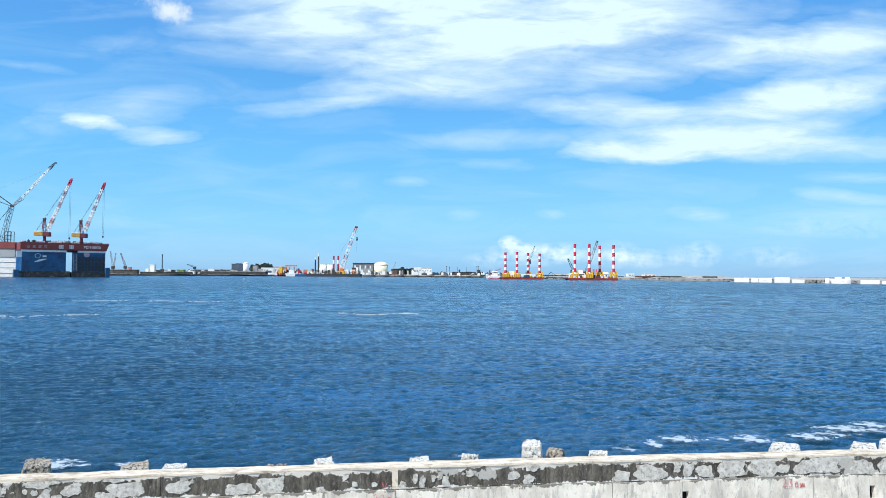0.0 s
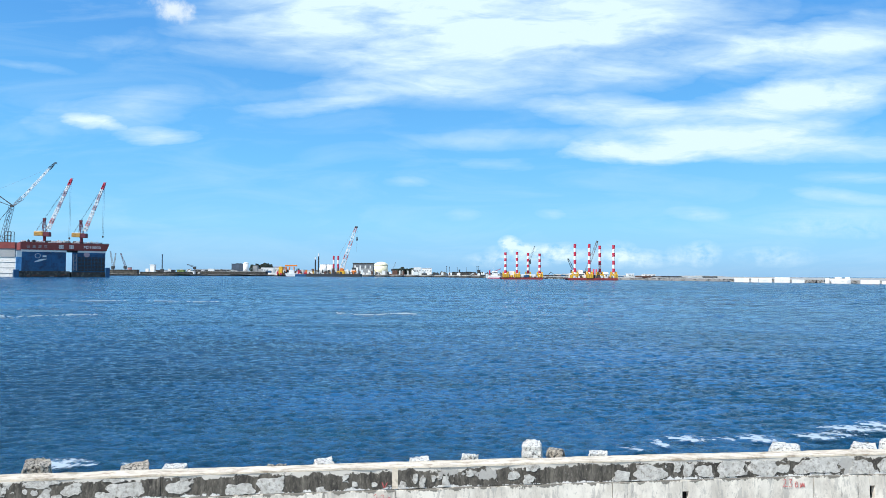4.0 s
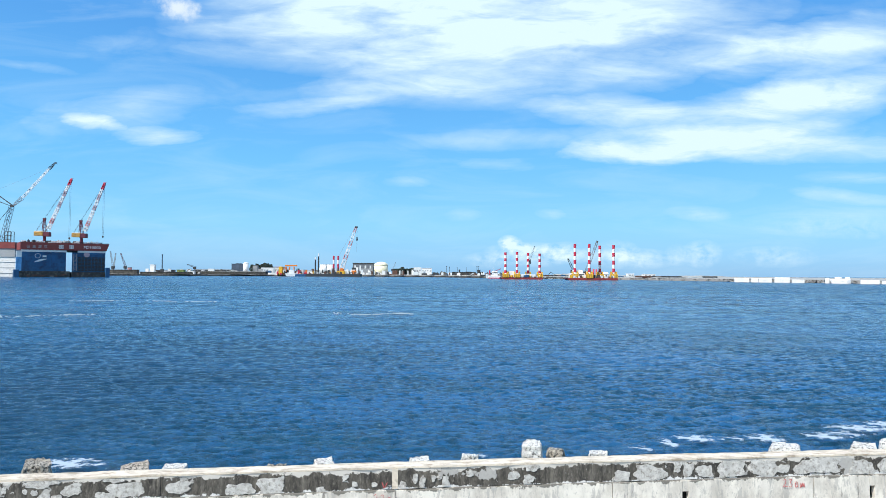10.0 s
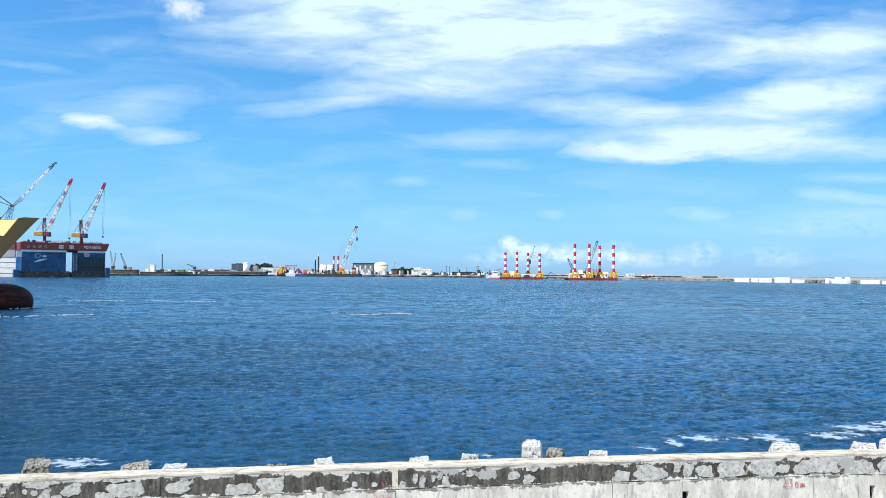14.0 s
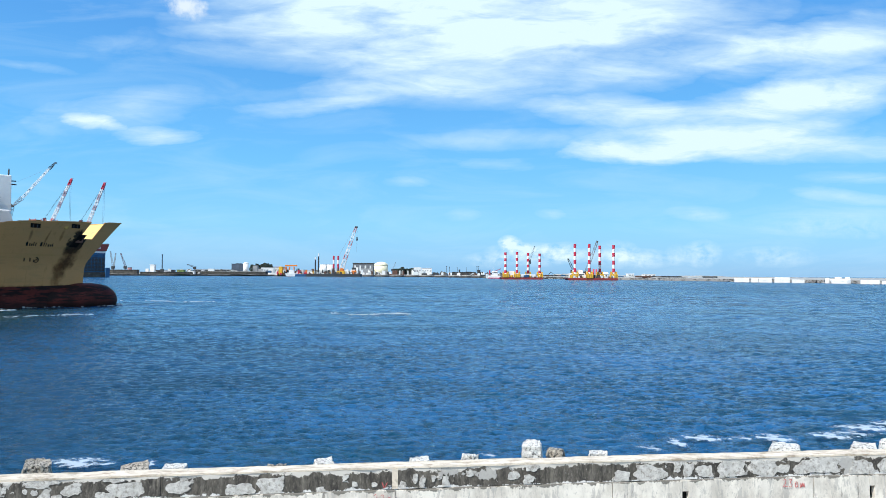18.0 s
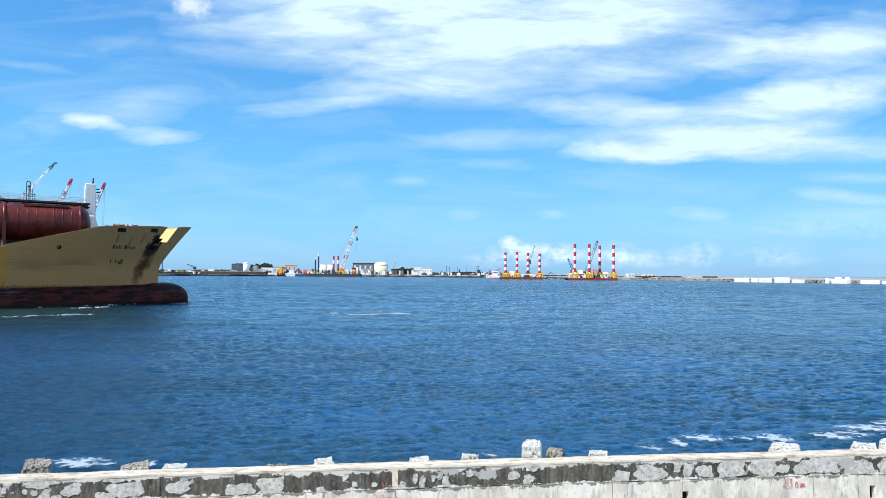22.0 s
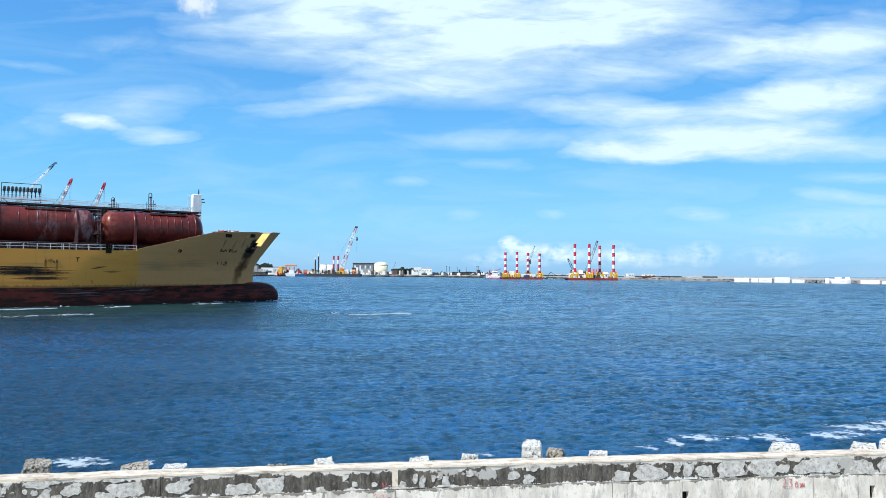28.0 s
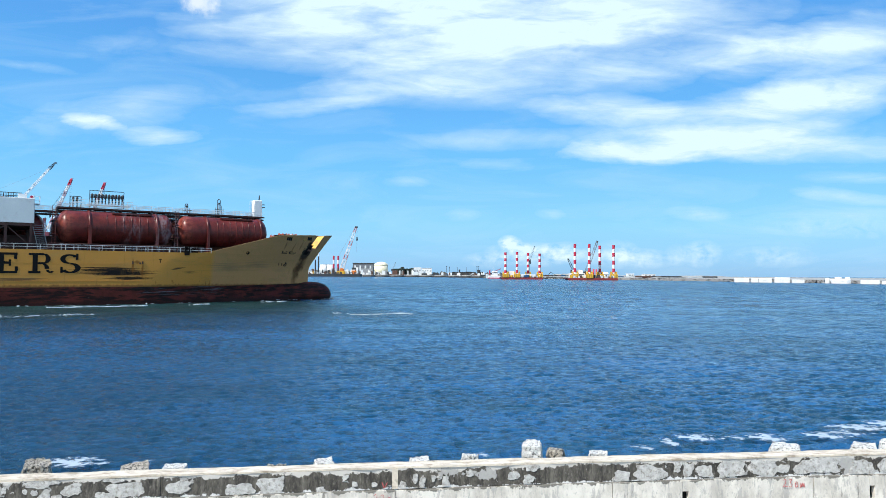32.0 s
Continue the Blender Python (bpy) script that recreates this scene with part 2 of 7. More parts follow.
def hull_material():
    """Ship's yellow topsides: an older paler bow, rust and fender scuffs."""
    m = bpy.data.materials.new("hull_yellow_paint")
    m.use_nodes = True
    nd, ln, num, noise_at, step, blend = tools(m)
    b = nd["Principled BSDF"]
    co = nd.new("ShaderNodeTexCoord").outputs["Object"]
    sep = nd.new("ShaderNodeSeparateXYZ")
    ln.new(co, sep.inputs[0])
    x, z = sep.outputs["X"], sep.outputs["Z"]
    col = blend(step(x, -30.9, -29.6), (0.555, 0.258, 0.058), (0.485, 0.255, 0.105))
    patch = noise_at(co, 0.16, 6, 0.65, (1, 1, 1.6))
    col = blend(num("MULTIPLY", step(patch, 0.5, 0.75), 0.35), col, (0.36, 0.245, 0.105))
    plate = noise_at(co, 0.5, 4, 0.6, (0.12, 0.12, 3))
    col = blend(num("MULTIPLY", step(plate, 0.5, 0.8), 0.25), col, (0.27, 0.18, 0.05))

    def smear(cx, cz, sx, sz, lean, lo, hi, strength, paint, grain=(0.055, 0.055, 5.5), size=1.5, spread=0.62):
        nonlocal col
        c = nd.new("ShaderNodeCombineXYZ")
        ln.new(x, c.inputs[0]), ln.new(z, c.inputs[1])
        mp = nd.new("ShaderNodeMapping")
        mp.vector_type = "TEXTURE"
        mp.inputs["Location"].default_value = (cx, cz, 0)
        mp.inputs["Rotation"].default_value = (0, 0, radians(lean))
        mp.inputs["Scale"].default_value = (sx, sz, 1)
        ln.new(c.outputs[0], mp.inputs[0])
        g = nd.new("ShaderNodeTexGradient")
        g.gradient_type = "SPHERICAL"
        ln.new(mp.outputs[0], g.inputs[0])
        n = noise_at(co, size, 6, 0.65, grain)
        f = step(num("MULTIPLY_ADD", g.outputs["Fac"], spread, num("MULTIPLY", n, 1.8)), lo, hi)
        f = num("MULTIPLY", f, step(g.outputs["Fac"], 0.0, 0.25))
        col = blend(num("MULTIPLY", f, strength), col, paint)

    smear(-51.3, 7.4, 11.5, 1.7, 0, 1.2, 1.24, 0.97, (0.008, 0.009, 0.011), (0.04, 0.04, 6.5), 2.0)
    smear(-50.5, 6.9, 8.5, 0.7, 0, 1.1, 1.14, 0.97, (0.008, 0.009, 0.011), (0.04, 0.04, 6.5), 1.7)
    smear(-48.5, 5.9, 6.0, 0.6, 0, 1.13, 1.18, 0.95, (0.008, 0.009, 0.011), (0.05, 0.05, 6.5), 1.9)
    smear(-70, 5.6, 9, 0.6, 0, 1.2, 1.3, 0.7, (0.03, 0.03, 0.03))
    smear(-38.3, 8.1, 2.4, 0.28, 8, 1.13, 1.19, 0.9, (0.03, 0.026, 0.022))
    smear(-35.6, 7.3, 2.4, 0.45, 0, 1.15, 1.25, 0.7, (0.06, 0.05, 0.03))
    smear(-26, 8.5, 7, 1.8, 0, 1.0, 1.5, 0.45, (0.16, 0.13, 0.08))
    smear(-18, 9.3, 5, 1.2, 0, 1.0, 1.5, 0.45, (0.15, 0.12, 0.08))
    smear(-3.3, 11.4, 2.9, 1.5, 58, 0.85, 1.5, 0.95, (0.018, 0.012, 0.01), (0.5, 0.5, 0.5), 0.9)
    smear(-7.6, 14.0, 2.6, 0.3, 66, 1.0, 1.6, 0.7, (0.13, 0.06, 0.02), (0.4, 0.4, 0.3), 0.9)
    smear(2.2, 10.2, 2.0, 0.6, 60, 1.0, 1.7, 0.5, (0.14, 0.07, 0.03), (0.5, 0.5, 0.5), 1.0)
    smear(-2.2, 13.3, 3.3, 1.75, 56, 0.95, 1.12, 0.97, (0.012, 0.010, 0.009), (0.7, 0.7, 0.7), 1.2)
    # rust running down from the anchor pocket and the fairleads
    smear(-3.9, 9.2, 6.4, 2.0, 62, 0.9, 1.6, 0.95, (0.07, 0.03, 0.012), (0.4, 0.4, 0.4), 0.8)
    smear(-5.5, 6.2, 4.0, 1.3, 82, 0.9, 1.6, 0.7, (0.13, 0.05, 0.015), (0.4, 0.4, 0.3), 0.8)
    smear(-5.0, 14.6, 2.0, 0.4, 70, 1.0, 1.6, 0.7, (0.16, 0.07, 0.02), (0.4, 0.4, 0.3), 0.9)
    smear(-10.4, 14.6, 1.9, 0.35, 76, 1.0, 1.6, 0.7, (0.12, 0.06, 0.03), (0.4, 0.4, 0.3), 0.9)
    smear(-47.9, 8.2, 2.6, 0.35, 90, 1.0, 1.5, 0.8, (0.22, 0.08, 0.015), (1, 1, 0.3), 1.0)
    smear(-45.9, 8.0, 2.8, 0.4, 90, 1.0, 1.5, 0.8, (0.22, 0.08, 0.015), (1, 1, 0.3), 1.0)
    smear(-46.7, 9.4, 1.1, 0.5, 0, 1.0, 1.5, 0.8, (0.2, 0.08, 0.02), (1, 1, 0.3), 1.0)
    weep = num("MULTIPLY", step(noise_at(co, 1.1, 5, 0.7, (1, 1, 0.18)), 0.6, 0.68), num("MULTIPLY", step(z, 5.6, 5.2), step(x, -24.0, -34.0)))
    col = blend(num("MULTIPLY", weep, 0.75), col, (0.16, 0.06, 0.015))
    runs = step(noise_at(co, 1.3, 6, 0.7, (1, 1, 0.07)), 0.56, 0.72)
    col = blend(num("MULTIPLY", runs, 0.32), col, (0.21, 0.12, 0.035))
    grime = step(noise_at(co, 0.4, 7, 0.7, (0.35, 0.35, 1.2)), 0.52, 0.7)
    col = blend(num("MULTIPLY", grime, 0.3), col, (0.2, 0.15, 0.07))
    edge = num("SUBTRACT", 1.0, step(num("ADD", z, num("MULTIPLY", noise_at(co, 0.9, 7, 0.78, (1.4, 1.4, 0.5)), -1.6)), 3.35, 3.8))
    col = blend(num("MULTIPLY", edge, 0.8), col, (0.16, 0.075, 0.03))
    ln.new(col, b.inputs["Base Color"])
    b.inputs["Roughness"].default_value, b.inputs["Specular IOR Level"].default_value = 0.55, 0.08
    bp = nd.new("ShaderNodeBump")
    bp.inputs["Strength"].default_value, bp.inputs["Distance"].default_value = 0.35, 0.12
    ln.new(noise_at(co, 0.45, 3, 0.5), bp.inputs["Height"]), ln.new(bp.outputs[0], b.inputs["Normal"])
    return m


def boot_material():
    m = bpy.data.materials.new("boot_topping_red")
    m.use_nodes = True
    nd, ln, num, noise_at, step, blend = tools(m)
    b = nd["Principled BSDF"]
    co = nd.new("ShaderNodeTexCoord").outputs["Object"]
    sep = nd.new("ShaderNodeSeparateXYZ")
    ln.new(co, sep.inputs[0])
    col = blend(step(noise_at(co, 0.25, 6, 0.65), 0.35, 0.7), (0.11, 0.021, 0.016), (0.045, 0.010, 0.008))
    col = blend(num("MULTIPLY", step(noise_at(co, 0.9, 7, 0.72, (0.25, 0.25, 1.6)), 0.47, 0.55), 0.9), col, (0.010, 0.007, 0.007))
    col = blend(num("MULTIPLY", step(noise_at(co, 1.6, 6, 0.7, (0.5, 0.5, 1)), 0.66, 0.74), 0.5), col, (0.3, 0.2, 0.19))
    side = num("MULTIPLY", step(sep.outputs["X"], -49.0, -43.0), step(sep.outputs["X"], -24.0, -31.0))
    side = num("MULTIPLY", side, step(sep.outputs["Z"], 1.6, 2.6))
    scratch = step(noise_at(co, 1.5, 7, 0.75, (0.12, 0.12, 4.0)), 0.54, 0.62)
    col = blend(num("MULTIPLY", num("MULTIPLY", side, scratch), 0.75), col, (0.17, 0.19, 0.23))
    ribs = step(noise_at(co, 1.0, 5, 0.7, (1.6, 0.1, 0.12)), 0.6, 0.68)
    col = blend(num("MULTIPLY", num("MULTIPLY", side, ribs), 0.7), col, (0.02, 0.012, 0.01))
    chips = step(noise_at(co, 2.6, 7, 0.78, (0.7, 0.7, 1.0)), 0.66, 0.7)
    col = blend(num("MULTIPLY", chips, 0.5), col, (0.22, 0.13, 0.11))
    wet = num("SUBTRACT", 1.0, step(num("ADD", sep.outputs["Z"], num("MULTIPLY", noise_at(co, 0.5, 4, 0.6), -1.0)), 0.1, 0.9))
    col = blend(num("MULTIPLY", wet, 0.8), col, (0.02, 0.009, 0.008))
    ln.new(col, b.inputs["Base Color"])
    b.inputs["Roughness"].default_value, b.inputs["Specular IOR Level"].default_value = 0.6, 0.15
    bp = nd.new("ShaderNodeBump")
    bp.inputs["Strength"].default_value, bp.inputs["Distance"].default_value = 0.3, 0.1
    ln.new(noise_at(co, 0.8, 5, 0.6), bp.inputs["Height"]), ln.new(bp.outputs[0], b.inputs["Normal"])
    return m


def tank_material():
    m = bpy.data.materials.new("tank_red_oxide")
    m.use_nodes = True
    nd, ln, num, noise_at, step, blend = tools(m)
    b = nd["Principled BSDF"]
    co = nd.new("ShaderNodeTexCoord").outputs["Object"]
    sep = nd.new("ShaderNodeSeparateXYZ")
    ln.new(co, sep.inputs[0])
    x, z = sep.outputs["X"], sep.outputs["Z"]
    col = blend(step(noise_at(co, 0.35, 6, 0.65), 0.35, 0.7), (0.150, 0.022, 0.017), (0.055, 0.009, 0.008))
    # chalky wash on two stretches and streaks down the shell
    chalk = num("MULTIPLY", step(x, -43.5, -40.0), step(x, -36.4, -37.0))
    chalk = num("MAXIMUM", chalk, num("MULTIPLY", num("MULTIPLY", step(x, -50, -49), step(x, -45, -46)), 0.6))
    mottled = step(noise_at(co, 0.7, 7, 0.72, (1.2, 0.4, 0.5)), 0.42, 0.62)
    col = blend(num("MULTIPLY", num("MULTIPLY", chalk, mottled), 0.8), col, (0.24, 0.19, 0.20))
    # lighter mottled red paints the sunlit brightness into the after domes
    dome = num("MAXIMUM", num("MULTIPLY", step(x, -38.0, -37.4), step(x, -33.6, -35.4)), num("MULTIPLY", step(x, -63.0, -62.4), step(x, -58.6, -60.4)))
    sun_mottle = step(noise_at(co, 0.8, 6, 0.7, (0.4, 1.2, 1.2)), 0.36, 0.6)
    col = blend(num("MULTIPLY", num("MULTIPLY", dome, sun_mottle), 0.7), col, (0.30, 0.075, 0.05))
    bands = noise_at(co, 0.6, 5, 0.7, (1.6, 0.02, 0.2))
    col = blend(num("MULTIPLY", step(bands, 0.55, 0.7), 0.45), col, (0.09, 0.026, 0.022))
    col = blend(num("MULTIPLY", step(noise_at(co, 1.1, 8, 0.75, (1.0, 0.3, 0.3)), 0.5, 0.68), 0.55), col, (0.026, 0.008, 0.007))
    ln.new(col, b.inputs["Base Color"])
    b.inputs["Roughness"].default_value, b.inputs["Specular IOR Level"].default_value = 0.36, 0.3
    bp = nd.new("ShaderNodeBump")
    bp.inputs["Strength"].default_value, bp.inputs["Distance"].default_value = 0.3, 0.08
    ln.new(noise_at(co, 0.9, 5, 0.6, (1.5, 0.4, 0.4)), bp.inputs["Height"]), ln.new(bp.outputs[0], b.inputs["Normal"])
    return m


def seawall_face_material():
    """Old plaster: dark weathered ground with pale patches of mortar."""
    m = bpy.data.materials.new("weathered_wall_face")
    m.use_nodes = True
    nd, ln, num, noise_at, step, blend = tools(m)
    b = nd["Principled BSDF"]
    co = nd.new("ShaderNodeTexCoord").outputs["Object"]
    sep = nd.new("ShaderNodeSeparateXYZ")
    ln.new(co, sep.inputs[0])
    z = sep.outputs["Z"]
    dark = blend(step(noise_at(co, 2.4, 9, 0.78, (1.6, 1, 0.6)), 0.34, 0.68), (0.022, 0.020, 0.018), (0.135, 0.122, 0.10))
    runs = step(noise_at(co, 9.0, 7, 0.72, (1.0, 1, 0.13)), 0.5, 0.68)
    dark = blend(num("MULTIPLY", runs, 0.4), dark, (0.24, 0.22, 0.185))
    soot = step(noise_at(co, 6.0, 8, 0.78, (1.2, 1, 0.4)), 0.5, 0.62)
    dark = blend(num("MULTIPLY", soot, 0.6), dark, (0.022, 0.020, 0.018))
    dark = blend(num("MULTIPLY", step(noise_at(co, 11, 7, 0.78, (1.5, 1, 0.6)), 0.52, 0.66), 0.5), dark, (0.29, 0.265, 0.225))
    pale = blend(noise_at(co, 14, 5, 0.7), (0.29, 0.28, 0.265), (0.49, 0.475, 0.44))
    pale = blend(num("MULTIPLY", step(noise_at(co, 5, 6, 0.7, (1.5, 1, 0.7)), 0.52, 0.7), 0.45), pale, (0.26, 0.25, 0.23))
    wob = nd.new("ShaderNodeTexNoise")
    wob.inputs["Scale"].default_value, wob.inputs["Detail"].default_value = 5.0, 5
    ln.new(co, wob.inputs["Vector"])
    mx = nd.new("ShaderNodeVectorMath")
    mx.operation = "MULTIPLY_ADD"
    ln.new(wob.outputs["Color"], mx.inputs[0])
    mx.inputs[1].default_value = (0.3, 0.3, 0.3)
    ln.new(co, mx.inputs[2])
    # small daubs, some cells only, and broad trowelled patches that grow towards the far end
    vor = nd.new("ShaderNodeTexVoronoi")
    vor.inputs["Scale"].default_value = 3.6
    ln.new(mx.outputs[0], vor.inputs["Vector"])
    pick = nd.new("ShaderNodeSeparateXYZ")
    ln.new(vor.outputs["Color"], pick.inputs[0])
    size = num("MULTIPLY_ADD", pick.outputs["X"], 0.42, -0.30)
    spots = num("SUBTRACT", size, vor.outputs["Distance"])
    along = num("ADD", step(sep.outputs["X"], 3.5, 6.5), num("MULTIPLY", step(sep.outputs["X"], -5.5, -9.0), 0.55))
    broad = nd.new("ShaderNodeTexNoise")
    broad.inputs["Scale"].default_value, broad.inputs["Detail"].default_value, broad.inputs["Roughness"].default_value = 1.35, 5, 0.55
    ln.new(mx.outputs[0], broad.inputs["Vector"])
    field = num("SUBTRACT", num("MULTIPLY_ADD", along, 0.06, broad.outputs["Fac"]), 0.63)
    spots = num("MAXIMUM", spots, num("MULTIPLY", field, 3.0))
    col = blend(step(spots, -0.015, 0.015), dark, pale)
    rim = num("ADD", z, num("MULTIPLY", noise_at(co, 2.2, 7, 0.75), 0.6))
    col = blend(step(rim, 2.705, 2.72), col, (0.56, 0.53, 0.48))
    hem = num("ADD", z, num("MULTIPLY", noise_at(co, 2.6, 7, 0.75), 0.5))
    col = blend(step(hem, 2.265, 2.245), col, (0.68, 0.67, 0.65))
    ln.new(col, b.inputs["Base Color"])
    b.inputs["Roughness"].default_value = 0.9
    bp = nd.new("ShaderNodeBump")
    bp.inputs["Strength"].default_value, bp.inputs["Distance"].default_value = 0.6, 0.02
    hgt = num("MULTIPLY_ADD", step(spots, -0.02, 0.02), 1.0, noise_at(co, 16, 6, 0.7))
    ln.new(hgt, bp.inputs["Height"]), ln.new(bp.outputs[0], b.inputs["Normal"])
    return m


def seawall_base_material():
    m = bpy.data.materials.new("whitewashed_wall_base")
    m.use_nodes = True
    nd, ln, num, noise_at, step, blend = tools(m)
    b = nd["Principled BSDF"]
    co = nd.new("ShaderNodeTexCoord").outputs["Object"]
    sep = nd.new("ShaderNodeSeparateXYZ")
    ln.new(co, sep.inputs[0])
    col = blend(step(noise_at(co, 1.2, 8, 0.7, (1.6, 1, 0.8)), 0.36, 0.66), (0.5, 0.465, 0.41), (0.74, 0.70, 0.625))
    col = blend(num("MULTIPLY", step(noise_at(co, 2.2, 8, 0.75, (2.2, 1, 0.5)), 0.53, 0.58), 0.6), col, (0.33, 0.32, 0.30))
    flake = step(noise_at(co, 7.0, 8, 0.75, (1.3, 1, 1.0)), 0.56, 0.62)
    col = blend(num("MULTIPLY", flake, 0.45), col, (0.3, 0.29, 0.27))
    crack = step(noise_at(co, 1.6, 6, 0.7, (3.0, 1, 0.25)), 0.64, 0.67)
    col = blend(num("MULTIPLY", crack, 0.75), col, (0.14, 0.13, 0.115))
    top = num("ADD", sep.outputs["Z"], num("MULTIPLY", noise_at(co, 3.0, 7, 0.75), 0.5))
    col = blend(num("MULTIPLY", step(top, 2.20, 2.215), 0.95), col, (0.15, 0.14, 0.12))
    ln.new(col, b.inputs["Base Color"])
    b.inputs["Roughness"].default_value = 0.9
    bp = nd.new("ShaderNodeBump")
    bp.inputs["Strength"].default_value, bp.inputs["Distance"].default_value = 0.5, 0.02
    ln.new(noise_at(co, 12, 6, 0.7), bp.inputs["Height"]), ln.new(bp.outputs[0], b.inputs["Normal"])
    return m


WATER = water_material()
HULL, BOOT, TANK = hull_material(), boot_material(), tank_material()
WALL_FACE, WALL_BASE = seawall_face_material(), seawall_base_material()
WALL_TOP = mat("wall_top_mortar", (0.70, 0.615, 0.50), 0.9, vary=0.3, size=1.6, bump=0.6, dirt=(0.36, 0.29, 0.21), dirt_amount=0.46, edge=0.14, stretch=(0.7, 1.6, 1))
PATCH = mat("trowelled_mortar", (0.60, 0.585, 0.55), 0.9, vary=0.45, size=5.0, bump=0.6, dirt=(0.2, 0.18, 0.15), dirt_amount=0.46, edge=0.2)
ROADM = mat("worn_concrete_road", (0.42, 0.41, 0.39), 0.9, vary=0.25, size=0.5, bump=0.3, dirt=(0.28, 0.27, 0.25), dirt_amount=0.4)
BLOCKM = mat("barnacled_concrete", (0.84, 0.80, 0.72), 0.95, vary=0.45, size=8.0, bump=1.0, dirt=(0.08, 0.07, 0.055), dirt_amount=0.34, fine=5, edge=0.08)
BLOCKBROWN = mat("stained_concrete", (0.54, 0.485, 0.40), 0.95, vary=0.45, size=8.0, bump=1.0, dirt=(0.06, 0.05, 0.04), dirt_amount=0.5, fine=5, edge=0.1)
STONE = mat("revetment_stone", (0.16, 0.15, 0.13), 0.9, vary=0.4, size=0.8, bump=0.6)
LANDM = mat("dry_fill", (0.34, 0.335, 0.32), 0.95, vary=0.3, size=0.03, bump=0.2, dirt=(0.2, 0.21, 0.16), dirt_amount=0.4)
QUAYPALE = mat("pale_quay_concrete", (0.34, 0.335, 0.32), 0.9, vary=0.4, size=0.12, bump=0.3, dirt=(0.04, 0.04, 0.04), dirt_amount=0.45)
SLATE = mat("slate_blue_cladding", (0.055, 0.08, 0.12), 0.7, vary=0.35, size=0.08, bump=0.2)
QUAYM = mat("quay_concrete", (0.045, 0.043, 0.04), 0.9, vary=0.5, size=0.12, bump=0.3, dirt=(0.11, 0.105, 0.09), dirt_amount=0.4, edge=0.1)
WHITE = mat("white_paint", (0.78, 0.78, 0.77), 0.5, vary=0.08, size=0.2, bump=0.05)
CAISSON = mat("pale_caisson_concrete", (0.74, 0.735, 0.72), 0.85, vary=0.12, size=0.15, bump=0.15, dirt=(0.5, 0.48, 0.44), dirt_amount=0.3)
RED = mat("signal_red", (0.52, 0.028, 0.065), 0.5, vary=0.2, size=0.3, bump=0.05)
FADED = mat("faded_red_paint", (0.62, 0.27, 0.27), 0.6, vary=0.3, size=0.4, bump=0.05)
SMOKE = mat("grimy_red_paint", (0.46, 0.33, 0.37), 0.6, vary=0.3, size=0.4, bump=0.05)
ORANGE = mat("orange_paint", (0.72, 0.2, 0.03), 0.5, vary=0.2, size=0.2, bump=0.05)
YELLOW = mat("yellow_paint", (0.75, 0.43, 0.03), 0.5, vary=0.2, size=0.2, bump=0.05, dirt=(0.3, 0.16, 0.03), dirt_amount=0.3)
DOCKBLUE = mat("dock_blue", (0.008, 0.086, 0.21), 0.6, vary=0.4, size=0.06, bump=0.1, dirt=(0.006, 0.03, 0.08), dirt_amount=0.42)
LITBLUE = mat("sunlit_blue", (0.10, 0.33, 0.62), 0.6, vary=0.35, size=0.15, bump=0.1, dirt=(0.03, 0.14, 0.32), dirt_amount=0.4)
DOCKRED = mat("dock_red", (0.22, 0.035, 0.03), 0.6, vary=0.3, size=0.1, bump=0.1, dirt=(0.16, 0.04, 0.035), dirt_amount=0.4)
RUST = mat("rust_brown", (0.13, 0.06, 0.04), 0.8, vary=0.5, size=0.2, bump=0.3, dirt=(0.05, 0.04, 0.035), dirt_amount=0.5)
DARK = mat("dark_steel", (0.035, 0.04, 0.045), 0.6, vary=0.3, size=0.4, bump=0.1)
GREYST = mat("grey_steel", (0.24, 0.26, 0.28), 0.55, vary=0.25, size=0.3, bump=0.1)
WINCH = mat("winch_orange_red", (0.36, 0.06, 0.025), 0.55, vary=0.35, size=1.0, bump=0.2, dirt=(0.1, 0.03, 0.02), dirt_amount=0.4)
DECKRED = mat("deck_red_brown", (0.04, 0.012, 0.010), 0.7, vary=0.35, size=0.5, bump=0.2, dirt=(0.014, 0.009, 0.008), dirt_amount=0.4)
MAROON = mat("crane_maroon", (0.10, 0.012, 0.028), 0.55, vary=0.25, size=0.3, bump=0.05)
OCHRE = mat("ochre_panel", (0.42, 0.24, 0.05), 0.6, vary=0.3, size=0.3, bump=0.05, dirt=(0.08, 0.05, 0.02), dirt_amount=0.4)
HOUSE = mat("pale_grey_paint", (0.62, 0.66, 0.67), 0.5, vary=0.08, size=0.2, bump=0.05, dirt=(0.5, 0.5, 0.48), dirt_amount=0.2)


